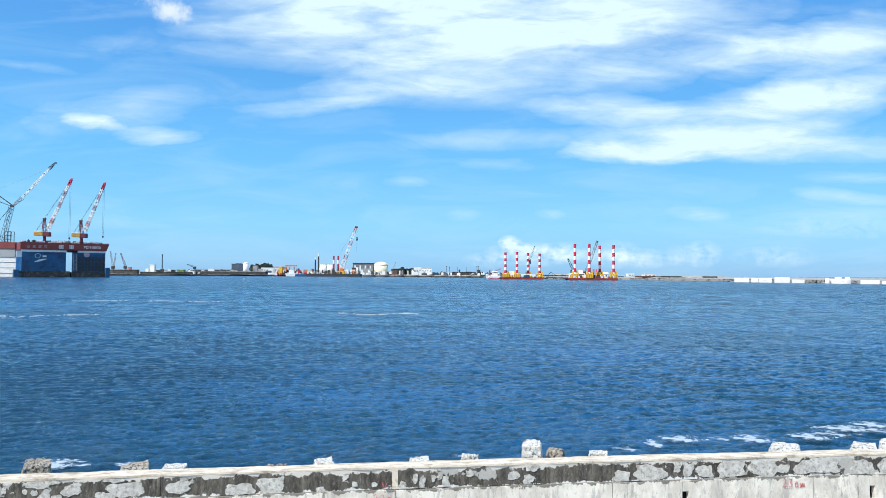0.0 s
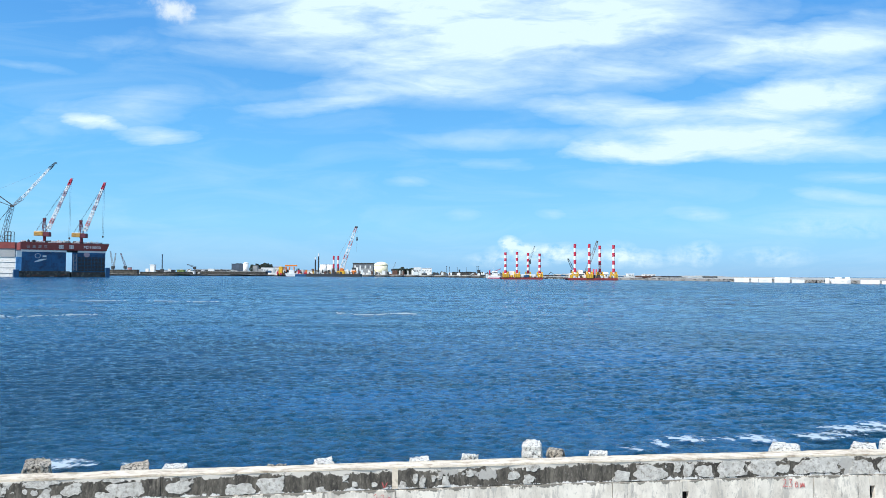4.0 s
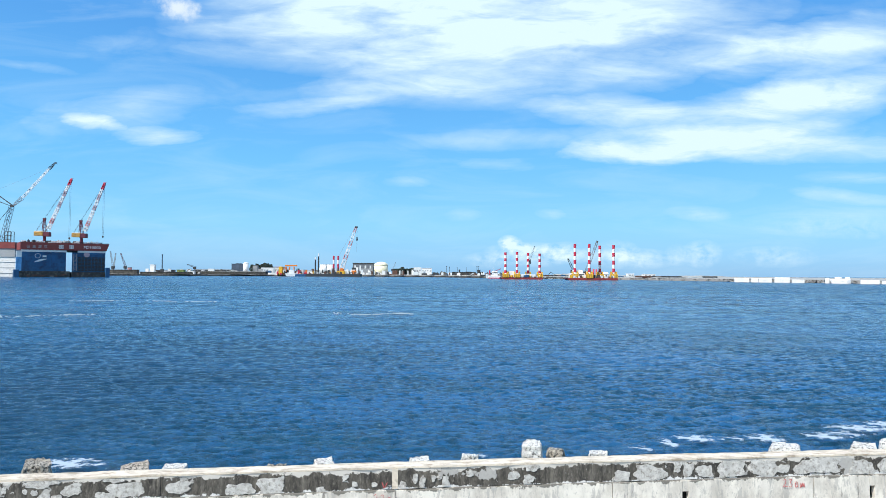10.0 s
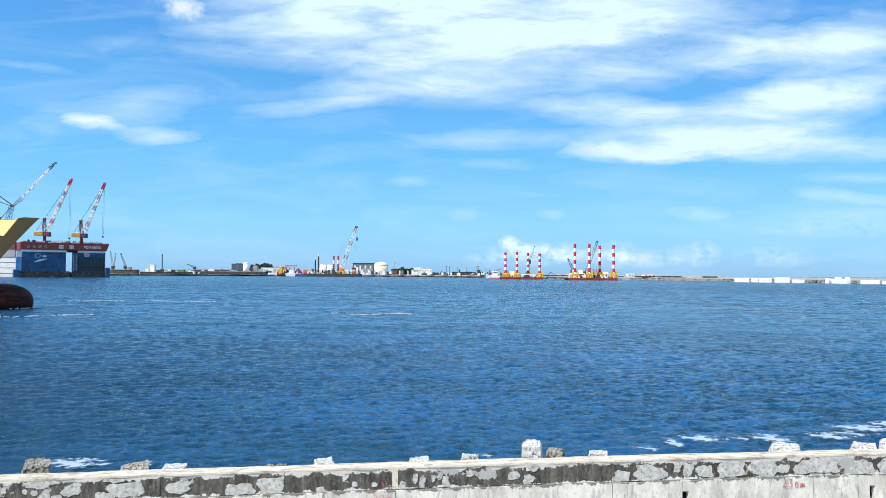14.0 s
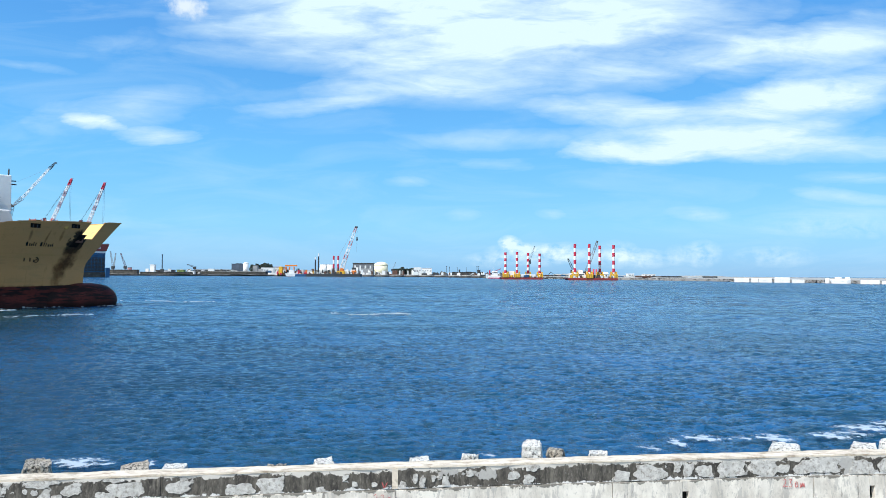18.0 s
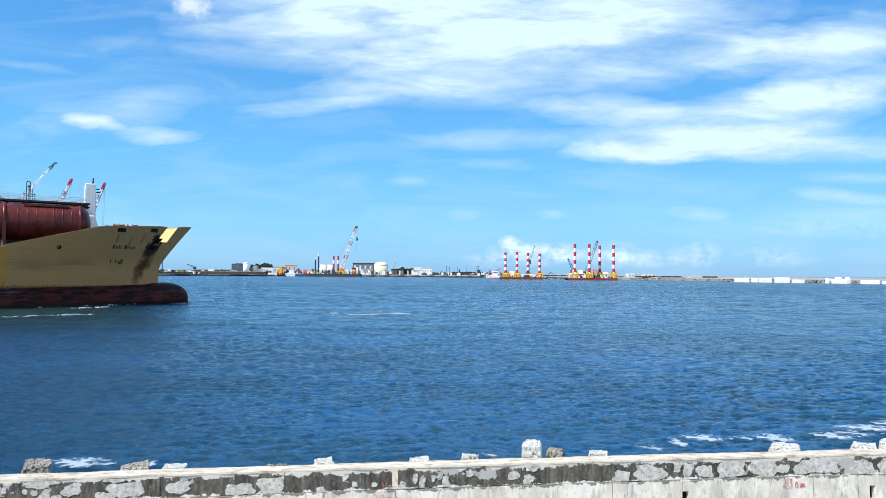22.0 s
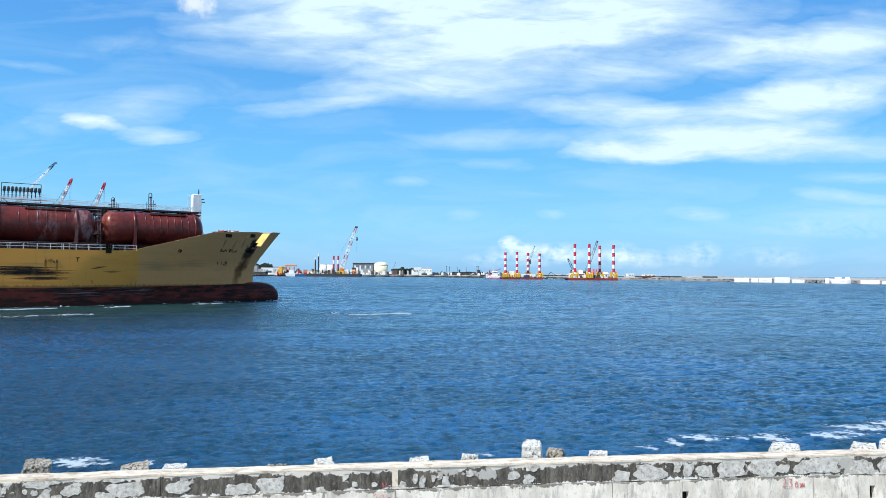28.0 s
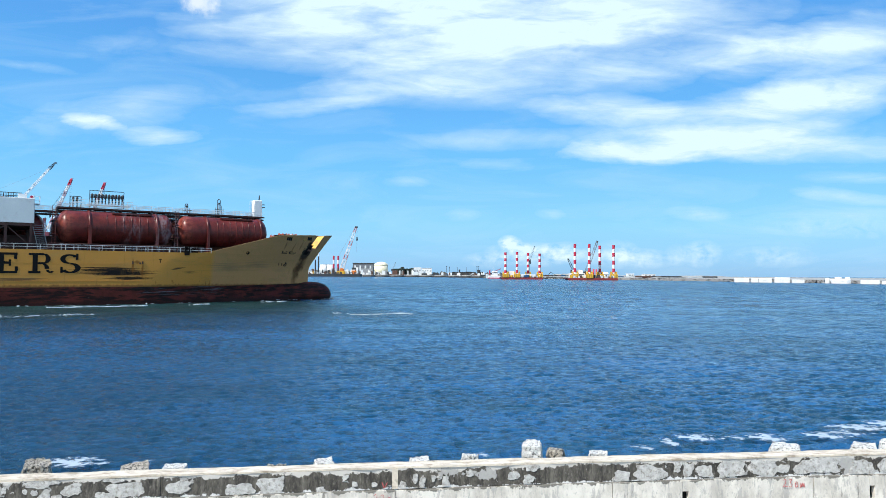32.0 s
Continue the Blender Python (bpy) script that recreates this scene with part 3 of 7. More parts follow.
def foam_material(lo=0.93, dense=0.52):
    """Lacy foam: gaps let the water through."""
    m = bpy.data.materials.new("sea_foam")
    m.use_nodes = True
    nd, ln, num, noise_at, step, blend = tools(m)
    b = nd["Principled BSDF"]
    tc = nd.new("ShaderNodeTexCoord")
    co, gen = tc.outputs["Object"], tc.outputs["Generated"]
    mp = nd.new("ShaderNodeMapping")
    mp.vector_type = "TEXTURE"
    mp.inputs["Location"].default_value, mp.inputs["Scale"].default_value = (0.5, 0.5, 0.5), (0.52, 0.52, 9)
    ln.new(gen, mp.inputs[0])
    g = nd.new("ShaderNodeTexGradient")
    g.gradient_type = "SPHERICAL"
    ln.new(mp.outputs[0], g.inputs[0])
    streak = noise_at(co, 1.9, 6, 0.6, (0.7, 1.0, 1), 0.4)
    lace = noise_at(co, 5.0, 5, 0.65, (0.6, 1.0, 1), 0.8)
    f = num("ADD", num("MULTIPLY_ADD", lace, 0.5, num("MULTIPLY", g.outputs["Fac"], 0.34)), streak)
    ln.new(num("MULTIPLY", step(f, lo, lo + 0.17), dense), b.inputs["Alpha"])
    b.inputs["Base Color"].default_value, b.inputs["Roughness"].default_value = (0.56, 0.66, 0.74, 1), 0.8
    return m


FLECK = mat("foam_flecks", (0.6, 0.68, 0.74), 0.8, vary=0.15, size=2.0, bump=0.3)
FLECK.node_tree.nodes["Principled BSDF"].inputs["Alpha"].default_value = 0.6
FOAM = mat("hull_foam", (0.55, 0.62, 0.66), 0.8, vary=0.1, size=2.0, bump=0.5)
LACE, LACE_THICK = foam_material(0.92, 0.5), foam_material(0.85, 0.6)


def hull_reflection_material():
    """Dark green tint that stands in for the hull's reflection in the water."""
    m = bpy.data.materials.new("hull_reflection")
    m.use_nodes = True
    nd, ln, num, noise_at, step, blend = tools(m)
    b = nd["Principled BSDF"]
    co = nd.new("ShaderNodeTexCoord").outputs["Object"]
    sep = nd.new("ShaderNodeSeparateXYZ")
    ln.new(co, sep.inputs[0])
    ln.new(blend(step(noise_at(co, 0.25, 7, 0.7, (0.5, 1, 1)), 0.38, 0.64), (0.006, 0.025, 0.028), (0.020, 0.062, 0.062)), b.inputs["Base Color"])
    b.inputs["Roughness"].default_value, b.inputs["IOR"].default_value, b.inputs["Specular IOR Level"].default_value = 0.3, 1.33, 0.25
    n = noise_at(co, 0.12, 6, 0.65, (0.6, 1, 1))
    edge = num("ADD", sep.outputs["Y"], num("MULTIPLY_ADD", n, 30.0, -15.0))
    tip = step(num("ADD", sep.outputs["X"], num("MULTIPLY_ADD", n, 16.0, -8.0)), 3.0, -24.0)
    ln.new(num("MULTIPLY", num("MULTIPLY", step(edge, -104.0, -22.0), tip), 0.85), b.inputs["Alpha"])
    bp = nd.new("ShaderNodeBump")
    bp.inputs["Strength"].default_value, bp.inputs["Distance"].default_value = 1.0, 0.08
    ln.new(num("ADD", num("MULTIPLY", noise_at(co, 0.8, 5, 0.65, (0.5, 1, 1)), 3.0), num("MULTIPLY", noise_at(co, 0.15, 5, 0.6), 12.0)), bp.inputs["Height"])
    ln.new(bp.outputs[0], b.inputs["Normal"])
    return m


HULLMIRROR = hull_reflection_material()
LEAF = mat("coastal_foliage", (0.024, 0.04, 0.03), 0.8, vary=0.5, size=0.15, bump=0.2)
BARK = mat("bark", (0.12, 0.09, 0.06), 0.9, vary=0.3)
GREEN = mat("grass_green", (0.1, 0.19, 0.05), 0.9, vary=0.3, size=0.1, dirt=(0.4, 0.38, 0.16), dirt_amount=0.5)
SHEDGREY = mat("shed_grey", (0.30, 0.31, 0.32), 0.7, vary=0.2, size=0.06, bump=0.1)
BLACKP = mat("black_paint", (0.008, 0.0085, 0.009), 0.5, vary=0.2, size=0.5, bump=0.05)
BLACKP.node_tree.nodes["Principled BSDF"].inputs["Specular IOR Level"].default_value = 0.08
MATTBLACK = mat("matt_black", (0.008, 0.0075, 0.007), 0.95, vary=0.4, size=1.0, bump=0.2, dirt=(0.03, 0.015, 0.008), dirt_amount=0.4)
MATTBLACK.node_tree.nodes["Principled BSDF"].inputs["Specular IOR Level"].default_value = 0.1
SPRAY = mat("red_spray_paint", (0.5, 0.1, 0.1), 0.8, vary=0.3, size=6.0, bump=0.1)
WAREGREY = mat("dark_grey_cladding", (0.15, 0.165, 0.185), 0.7, vary=0.3, size=0.08, bump=0.1)
CREAM = mat("cream_paint", (0.78, 0.73, 0.52), 0.5, vary=0.1, size=0.1, bump=0.05)
BARGERED = mat("barge_red", (0.25, 0.03, 0.03), 0.55, vary=0.3, size=0.2, bump=0.1, dirt=(0.1, 0.03, 0.03), dirt_amount=0.35)


# ---- mesh helpers ----
def box(bm, x0, x1, y0, y1, z0, z1):
    v = [bm.verts.new((x, y, z)) for z in (z0, z1) for x, y in ((x0, y0), (x1, y0), (x1, y1), (x0, y1))]
    for f in ((0, 3, 2, 1), (4, 5, 6, 7), (0, 1, 5, 4), (1, 2, 6, 5), (2, 3, 7, 6), (3, 0, 4, 7)):
        bm.faces.new([v[i] for i in f])
    return v


def bar(bm, p, q, r, n=4, r2=None):
    """A straight bar from p to q."""
    p, q = Vector(p), Vector(q)
    d = (q - p).normalized()
    a = d.orthogonal().normalized() if abs(d.z) < 0.99 else Vector((1, 0, 0))
    if abs(d.z) < 0.99:
        a = d.cross(Vector((0, 0, 1))).normalized()
    b = d.cross(a)
    rings = []
    for c, rad in ((p, r), (q, r if r2 is None else r2)):
        rings.append([bm.verts.new(c + (a * math.cos(t) + b * math.sin(t)) * rad) for t in (math.pi * 2 * (i + 0.5) / n for i in range(n))])
    for i in range(n):
        bm.faces.new((rings[0][i], rings[0][(i + 1) % n], rings[1][(i + 1) % n], rings[1][i]))
    bm.faces.new(rings[0][::-1]), bm.faces.new(rings[1])


def lathe(bm, c, axis, profile, n=24):
    """A turned body: profile of (distance along the axis, radius) from c."""
    c, d = Vector(c), Vector(axis).normalized()
    a = d.cross(Vector((0, 0, 1))).normalized() if abs(d.z) < 0.9 else Vector((1, 0, 0))
    b = d.cross(a)
    rings = []
    for s, r in profile:
        rings.append([bm.verts.new(c + d * s + (a * math.cos(t) + b * math.sin(t)) * max(r, 0.001)) for t in (math.tau * i / n for i in range(n))])
    for r0, r1 in zip(rings, rings[1:]):
        for i in range(n):
            f = bm.faces.new((r0[i], r0[(i + 1) % n], r1[(i + 1) % n], r1[i]))
            f.smooth = True
    bm.faces.new(rings[0][::-1]), bm.faces.new(rings[-1])


def lattice(bm, p, q, w0, w1, cells, r):
    """A square lattice boom from p to q."""
    p, q = Vector(p), Vector(q)
    d = (q - p).normalized()
    a = d.cross(Vector((0, 0, 1)))
    a = a.normalized() if a.length > 0.05 else Vector((1, 0, 0))
    b = d.cross(a).normalized()

    def corner(t, k):
        w = (w0 + (w1 - w0) * t) / 2
        return p.lerp(q, t) + a * w * (1, 1, -1, -1)[k] + b * w * (1, -1, -1, 1)[k]

    for k in range(4):
        bar(bm, corner(0, k), corner(1, k), r)
    for i in range(cells):
        for k in range(4):
            t0, t1 = i / cells, (i + 1) / cells
            if i % 2:
                t0, t1 = t1, t0
            bar(bm, corner(t0, k), corner(t1, (k + 1) % 4), r * 0.6)
            bar(bm, corner(t1, k), corner(t1, (k + 1) % 4), r * 0.6)


def mesh_of(name, bm, material, bevel=0.0):
    if bevel:
        bmesh.ops.bevel(bm, geom=bm.edges[:], offset=bevel, segments=1, affect="EDGES", clamp_overlap=True)
    bmesh.ops.recalc_face_normals(bm, faces=bm.faces[:])
    me = bpy.data.meshes.new(name)
    bm.to_mesh(me)
    bm.free()
    me.materials.append(material)
    return me


def part(name, bm, material, parent, label="", bevel=0.0):
    ob = new(name, mesh_of(name, bm, material, bevel))
    ob.parent = parent
    return tagged(ob, label)


def thing(name, label, category, at=(0, 0, 0), turn=0, group="", kind=""):
    ob = new(name)
    ob.matrix_basis = pose(*at, 0, 0, turn)
    return tagged(ob, label, category, group, kind)


def solid(name, bm, material, label, category="", at=(0, 0, 0), turn=0, group="", kind="", bevel=0.0):
    ob = new(name, mesh_of(name, bm, material, bevel))
    ob.matrix_basis = pose(*at, 0, 0, turn)
    return tagged(ob, label, category, group, kind)


def letters(name, text, height, material, parent, m, thick=0.03, label=""):
    cu = bpy.data.curves.new(name, "FONT")
    cu.body, cu.size, cu.extrude, cu.align_x = text, height / 0.7, thick, "LEFT"
    cu.resolution_u = 3
    tmp = new("temp", cu)
    bpy.context.view_layer.update()
    me = bpy.data.meshes.new_from_object(tmp.evaluated_get(bpy.context.evaluated_depsgraph_get()))
    bpy.data.objects.remove(tmp)
    me.materials.append(material)
    ob = new(name, me)
    ob.parent = parent
    ob.matrix_basis = m
    return tagged(ob, label)


# ---- the chemical tanker: x forward from the stem's foot, y to port, z up from the waterline ----
def stem_x(z):
    return -0.5 if z < 4.0 else -0.5 + 0.3 * (z - 4.0) / 4.5 if z < 8.5 else -0.2 + 6.95 * ((z - 8.5) / 9.3) ** 1.1


def breadth(s, z):
    """Half breadth s metres behind the stem at height z."""
    t = min(max((z - 3.0) / 15.0, 0), 1)
    length, power = 45 - 13 * t, 1.5 + 0.35 * t
    full = 15.6 if s < 128 else 15.6 - 3.0 * ((s - 128) / 22) ** 2
    return full if s >= length else full * (1 - (1 - s / length) ** power)


def sheer(x):
    if x > -13.5:
        return 16.6 + (x + 13.5) / 21 * 1.2
    return 16.6 - (-13.5 - x) / 18.5 * 4.85 if x > -32 else 11.75


def boot_z(s):
    return 3.95 + 0.6 * math.exp(-s / 16)


STATIONS = [0, 0.4, 1, 1.8, 2.8, 4, 5.5, 7, 9, 11, 13, 15, 17.5, 20, 22.5, 25, 27.5, 30, 33, 36, 39, 42, 45, 50, 60, 70, 80, 90, 100, 110, 120, 128, 134, 140, 146, 150]


def hull_sheet(levels):
    """Both sides of the hull between heights, from stem to transom."""
    bm = bmesh.new()
    rows = {1: [], -1: []}
    for s in STATIONS:
        for side in (1, -1):
            rows[side].append([bm.verts.new((stem_x(z) - s, side * (0.02 + breadth(s, z)), z)) for z in levels(s)])
    for side in (1, -1):
        for a, b in zip(rows[side], rows[side][1:]):
            for k in range(len(a) - 1):
                f = bm.faces.new((a[k], a[k + 1], b[k + 1], b[k]))
                f.smooth = True
    for k in range(len(rows[1][0]) - 1):
        for col in (0, -1):
            bm.faces.new((rows[1][col][k], rows[1][col][k + 1], rows[-1][col][k + 1], rows[-1][col][k]))
    return bm


def top_z(s):
    z = 17.8
    for _ in range(25):
        z = 0.5 * z + 0.5 * sheer(stem_x(z) - s)
    return z


def topside_levels(s):
    lo, hi = boot_z(s), top_z(s)
    return [lo + (hi - lo) * k / 12 for k in range(13)]


def boot_levels(s):
    return [-5, -2.5, 0, 1.5, 3, boot_z(s)]


ship = thing("tanker_ship", "rust-streaked yellow chemical tanker with red boot topping under way", "ship")


def rail(name, pts, height, posts, parent, material, r=0.035, bars=3, label=""):
    """Guard rail along a line: each post is a part, the long bars one part each."""
    ob = part(name, _bars(pts, height, bars, r), material, parent, label)
    bm = bmesh.new()
    bar(bm, (0, 0, 0), (0, 0, height), r * 1.2)
    me = mesh_of("post", bm, material)
    for x, y, z in posts:
        o = new("post", me)
        o.parent = ob
        o.location = (x, y, z)
    return ob


def _bars(pts, height, bars, r):
    bm = bmesh.new()
    for k in range(bars):
        h = height * (k + 1) / bars
        for p, q in zip(pts, pts[1:]):
            bar(bm, (p[0], p[1], p[2] + h), (q[0], q[1], q[2] + h), r)
    return bm


def build_ship():
    bm = hull_sheet(topside_levels)
    # an open notch in the starboard bulwark over the anchor, through which the far bulwark shows
    for co, no in (((0, 0, 14.0), (0, 0, 1)), ((-0.4, 0, 16.05), (1, 0, -0.65)), ((2.2, 0, 16.05), (1, 0, -0.65))):
        near = [f for f in bm.faces if f.calc_center_median().y < 0 and f.calc_center_median().x > -9]
        geom = list({e for f in near for e in (*f.verts, *f.edges, f)})
        bmesh.ops.bisect_plane(bm, geom=geom, plane_co=co, plane_no=Vector(no).normalized())
    gone = []
    for f in bm.faces:
        c = f.calc_center_median()
        if c.y < 0 and c.z > 14.0 and -0.4 < c.x - 0.65 * (c.z - 16.05) < 2.2:
            gone.append(f)
    bmesh.ops.delete(bm, geom=gone, context="FACES")
    hull = part("hull", bm, HULL, ship, "scuffed yellow topside plating")
    md = hull.modifiers.new("plate", "SOLIDIFY")
    md.thickness, md.offset, md.material_offset = 0.12, -1, 1
    # red-brown inside of the plating, yellow inside the bow bulwark
    for paint in (DECKRED, HULL, YELLOW):
        hull.data.materials.append(paint)
    for f in hull.data.polygons:
        f.material_index = 2 if f.center.x > -6 else 0
    hull.modifiers.new("crisp_rim", "EDGE_SPLIT").split_angle = radians(50)
    part("boot_topping", hull_sheet(boot_levels), BOOT, ship, "weathered dark red boot topping")
    bm = bmesh.new()
    lathe(bm, (-14, 0, 1.15), (1, 0, 0), [(0, 2.0), (4, 3.0), (8, 3.5), (12, 3.7), (15, 3.7), (17, 3.45), (18.4, 2.95), (19.3, 2.3), (19.9, 1.5), (20.15, 0.7), (20.2, 0.01)], 28)
    part("bulbous_bow", bm, BOOT, ship, "weathered dark red bulbous bow")
    # decks
    bm = bmesh.new()
    prev = None
    for s in STATIONS:
        x = stem_x(11.7) - s
        if x > -13:
            continue
        b = breadth(s, 11.7) - 0.14
        row = [bm.verts.new((x, b, 11.7)), bm.verts.new((x, -b, 11.7))]
        if prev:
            bm.faces.new((prev[0], prev[1], row[1], row[0]))
        prev = row
    part("main_deck", bm, DECKRED, ship)
    bm = bmesh.new()
    prev = None
    for s in STATIONS:
        z = top_z(s) - 1.15
        x = stem_x(z) - s
        if x > -3.6:
            continue
        if x < -14.5:
            break
        b = max(breadth(s, z) - 0.14, 0.01)
        row = [bm.verts.new((x, b, z)), bm.verts.new((x, -b, z))]
        if prev:
            bm.faces.new((prev[0], prev[1], row[1], row[0]))
        prev = row
    wide = breadth(stem_x(11.7) - prev[0].co.x, 11.7) - 1.5
    box(bm, prev[0].co.x - 0.2, prev[0].co.x, -wide, wide, 11.7, prev[0].co.z)
    part("forecastle_deck", bm, DECKRED, ship)
    bm = bmesh.new()
    prev = None
    for s in STATIONS:
        x = stem_x(13.7) - s
        b = max(breadth(s, 13.7) - 0.16, 0.01)
        row = [bm.verts.new((x, b, 13.7)), bm.verts.new((x, -b, 13.7))]
        if prev:
            bm.faces.new((prev[0], prev[1], row[1], row[0]))
        prev = row
        if x < -5:
            break
    wide = breadth(stem_x(13.7) + 4.4, 13.7) - 0.4
    box(bm, -4.6, -4.4, -wide, wide, 13.7, 16.0)
    part("bow_platform", bm, DECKRED, ship, "sunken platform in the bow")
    # cap rail along the bulwark
    for side in (1, -1):
        pts = []
        for s in STATIONS:
            z = top_z(s)
            x = stem_x(z) - s
            if x < -33:
                break
            pts.append((x, side * (breadth(s, z) - 0.03), z + 0.04))
        runs = [pts] if side > 0 else [[p for p in pts if p[0] > 3.2], [p for p in pts if p[0] < 0.9]]
        for run in runs:
            bm = bmesh.new()
            for p, q in zip(run, run[1:]):
                bar(bm, p, q, 0.13)
            part("cap_rail", bm, HULL, ship)
    # deck edge rails
    for side in (-1, 1):
        xs = [-31.0 - 2.3 * k for k in range(27)]
        line = [(x, side * 15.45, 11.75) for x in (-31.0, xs[-1])]
        rail("deck_rail", line, 1.12, [(x, side * 15.45, 11.75) for x in xs], ship, WHITE, 0.055, 2)
    # fairleads as plates painted black like shaded openings, hawse holes and marks set on the plating
    def on_hull(x, z, w, h, material, name, lean=0.0, label="", proud=0.05):
        """A plate w x h lying on the starboard plating."""
        bm = bmesh.new()
        n = 6
        grid = []
        for i in range(n + 1):
            row = []
            for j in range(n + 1):
                zz = z + h * (j / n - 0.5)
                xx = x + w * (i / n - 0.5) + lean * (zz - z)
                s = stem_x(zz) - xx
                row.append((xx, -(breadth(max(s, 0), zz) + proud), zz))
            grid.append(row)
        front = [[bm.verts.new(c) for c in row] for row in grid]
        back = [[bm.verts.new((c[0], c[1] + proud + 0.04, c[2])) for c in row] for row in grid]
        for i in range(n):
            for j in range(n):
                bm.faces.new((front[i][j], front[i + 1][j], front[i + 1][j + 1], front[i][j + 1]))
        rim = [(i, 0) for i in range(n)] + [(n, j) for j in range(n)] + [(i, n) for i in range(n, 0, -1)] + [(0, j) for j in range(n, 0, -1)]
        for (a, b), (c, d) in zip(rim, rim[1:] + rim[:1]):
            bm.faces.new((front[a][b], front[c][d], back[c][d], back[a][b]))
        return part(name, bm, material, ship, label)

    on_hull(-9.8, 16.0, 1.7, 0.8, MATTBLACK, "fairlead", label="black plate painted as a shaded fairlead opening")
    on_hull(-2.6, 16.4, 1.6, 0.8, MATTBLACK, "fairlead", label="black plate painted as a shaded fairlead opening")
    for x, z in ((-10.2, 16.0), (-9.5, 16.0), (-3.0, 16.4), (-2.3, 16.4)):
        bm = bmesh.new()
        y = breadth(stem_x(z) - x, z) + 0.1
        bar(bm, (x, -y, z - 0.38), (x, -y, z + 0.38), 0.1, 6)
        part("fairlead_roller", bm, DARK, ship)
    bm = bmesh.new()
    lathe(bm, (0, 0, 0), (0.2, -1, 0), [(-0.3, 0.45), (0.12, 0.45), (0.16, 0.36), (0.1, 0.2)], 14)
    ob = part("hawse_pipe", bm, OCHRE, ship, "rusty hawse pipe")
    ob.location = (-4.4, -breadth(stem_x(16.1) + 4.4, 16.1), 16.1)
    bm = bmesh.new()
    lathe(bm, (0, 0, 0), (0.1, -1, -0.35), [(-0.4, 0.42), (0.14, 0.42), (0.18, 0.28), (0.05, 0.25)], 14)
    ob = part("side_port", bm, MATTBLACK, ship, "round dark mooring port")
    ob.location = (-21.5, -breadth(stem_x(12.0) + 21.5, 12.0), 12.1)
    # the anchor pocket with the anchor
    on_hull(-1.9, 13.5, 1.5, 2.6, MATTBLACK, "anchor_pocket", 0.72, "soot-black recessed anchor pocket", 0.06)
    bm = bmesh.new()
    c = Vector((-2.1, -(breadth(stem_x(13.2) + 2.1, 13.2) + 0.25), 13.2))
    bar(bm, c, c + Vector((0.7, 0.5, 1.6)), 0.2, 6)
    bar(bm, c + Vector((-0.9, 0.2, 0.2)), c + Vector((0.9, -0.05, 0.1)), 0.24, 6)
    bar(bm, c + Vector((-0.9, 0.2, 0.2)), c + Vector((-0.8, 0.5, 1.1)), 0.18, 6, 0.05)
    bar(bm, c + Vector((0.9, -0.05, 0.1)), c + Vector((1.2, 0.3, 1.1)), 0.18, 6, 0.05)
    part("anchor", bm, RUST, ship, "rusty dark stowed bow anchor")
    # name and draught marks as plain bars
    for x, w, h in ((-11.05, 0.32, 0.8), (-10.6, 0.2, 0.5), (-10.25, 0.24, 0.46), (-9.9, 0.16, 0.78), (-9.55, 0.16, 0.66), (-8.6, 0.36, 0.78), (-8.1, 0.16, 0.74), (-7.75, 0.16, 0.74), (-7.35, 0.24, 0.46), (-6.95, 0.22, 0.46), (-6.6, 0.16, 0.64)):
        on_hull(x, 12.15 + h / 2, w, h, BLACKP, "name_bar", 0.2, proud=0.03)
    for x, w, h in ((-11.4, 0.2, 0.7), (-10.4, 0.2, 0.7)):
        on_hull(x, 9.5, w, h, BLACKP, "thruster_mark")
    bm = bmesh.new()
    y = breadth(stem_x(9.5) + 9.4, 9.5) + 0.05
    for k in range(12):
        a0, a1 = math.tau * k / 12, math.tau * (k + 1) / 12
        bar(bm, (-9.4 + 0.45 * math.cos(a0), -y - 0.05 + 0.1 * math.cos(a0) - 0.12 * math.sin(a0), 9.5 + 0.5 * math.sin(a0)),
            (-9.4 + 0.45 * math.cos(a1), -y - 0.05 + 0.1 * math.cos(a1) - 0.12 * math.sin(a1), 9.5 + 0.5 * math.sin(a1)), 0.09)
    bar(bm, (-9.8, -y, 9.1), (-9.0, -y - 0.05, 9.9), 0.08)
    part("thruster_mark", bm, BLACKP, ship)
    on_hull(-42.2, 9.7, 0.16, 0.8, BLACKP, "load_mark", proud=0.03)
    on_hull(-42.2, 10.1, 0.7, 0.16, BLACKP, "load_mark", proud=0.03)
    # roller fairlead let into the deck edge, with its bollards
    bm = bmesh.new()
    box(bm, -37.0, -35.9, -15.78, -15.2, 11.15, 12.0), box(bm, -37.0, -36.75, -15.7, -15.2, 12.0, 13.1), box(bm, -36.1, -35.85, -15.7, -15.2, 12.0, 12.9)
    for x in (-36.6, -36.3):
        lathe(bm, (x, -15.45, 12.0), (0, 0, 1), [(0, 0.12), (0.95, 0.12), (1.0, 0.18), (1.15, 0.18)], 8)
    rf = part("roller_fairlead", bm, MATTBLACK, ship, "dark roller fairlead at the deck edge", 0.02)
    for x in (-35.2, -34.6):
        bm = bmesh.new()
        lathe(bm, (x, -14.9, 11.7), (0, 0, 1), [(0, 0.25), (0.95, 0.25), (1.0, 0.32), (1.12, 0.32)], 10)
        part("bollard", bm, MATTBLACK, rf)
    # slab-serif letters of the long name on the side
    serif_letters()
    # belts along the plating
    for z, r in ((5.25, 0.07), (8.9, 0.035)):
        bm = bmesh.new()
        bar(bm, (-46, -15.62, z), (-128, -15.62, z), r)
        part("plate_seam", bm, HULL, ship)
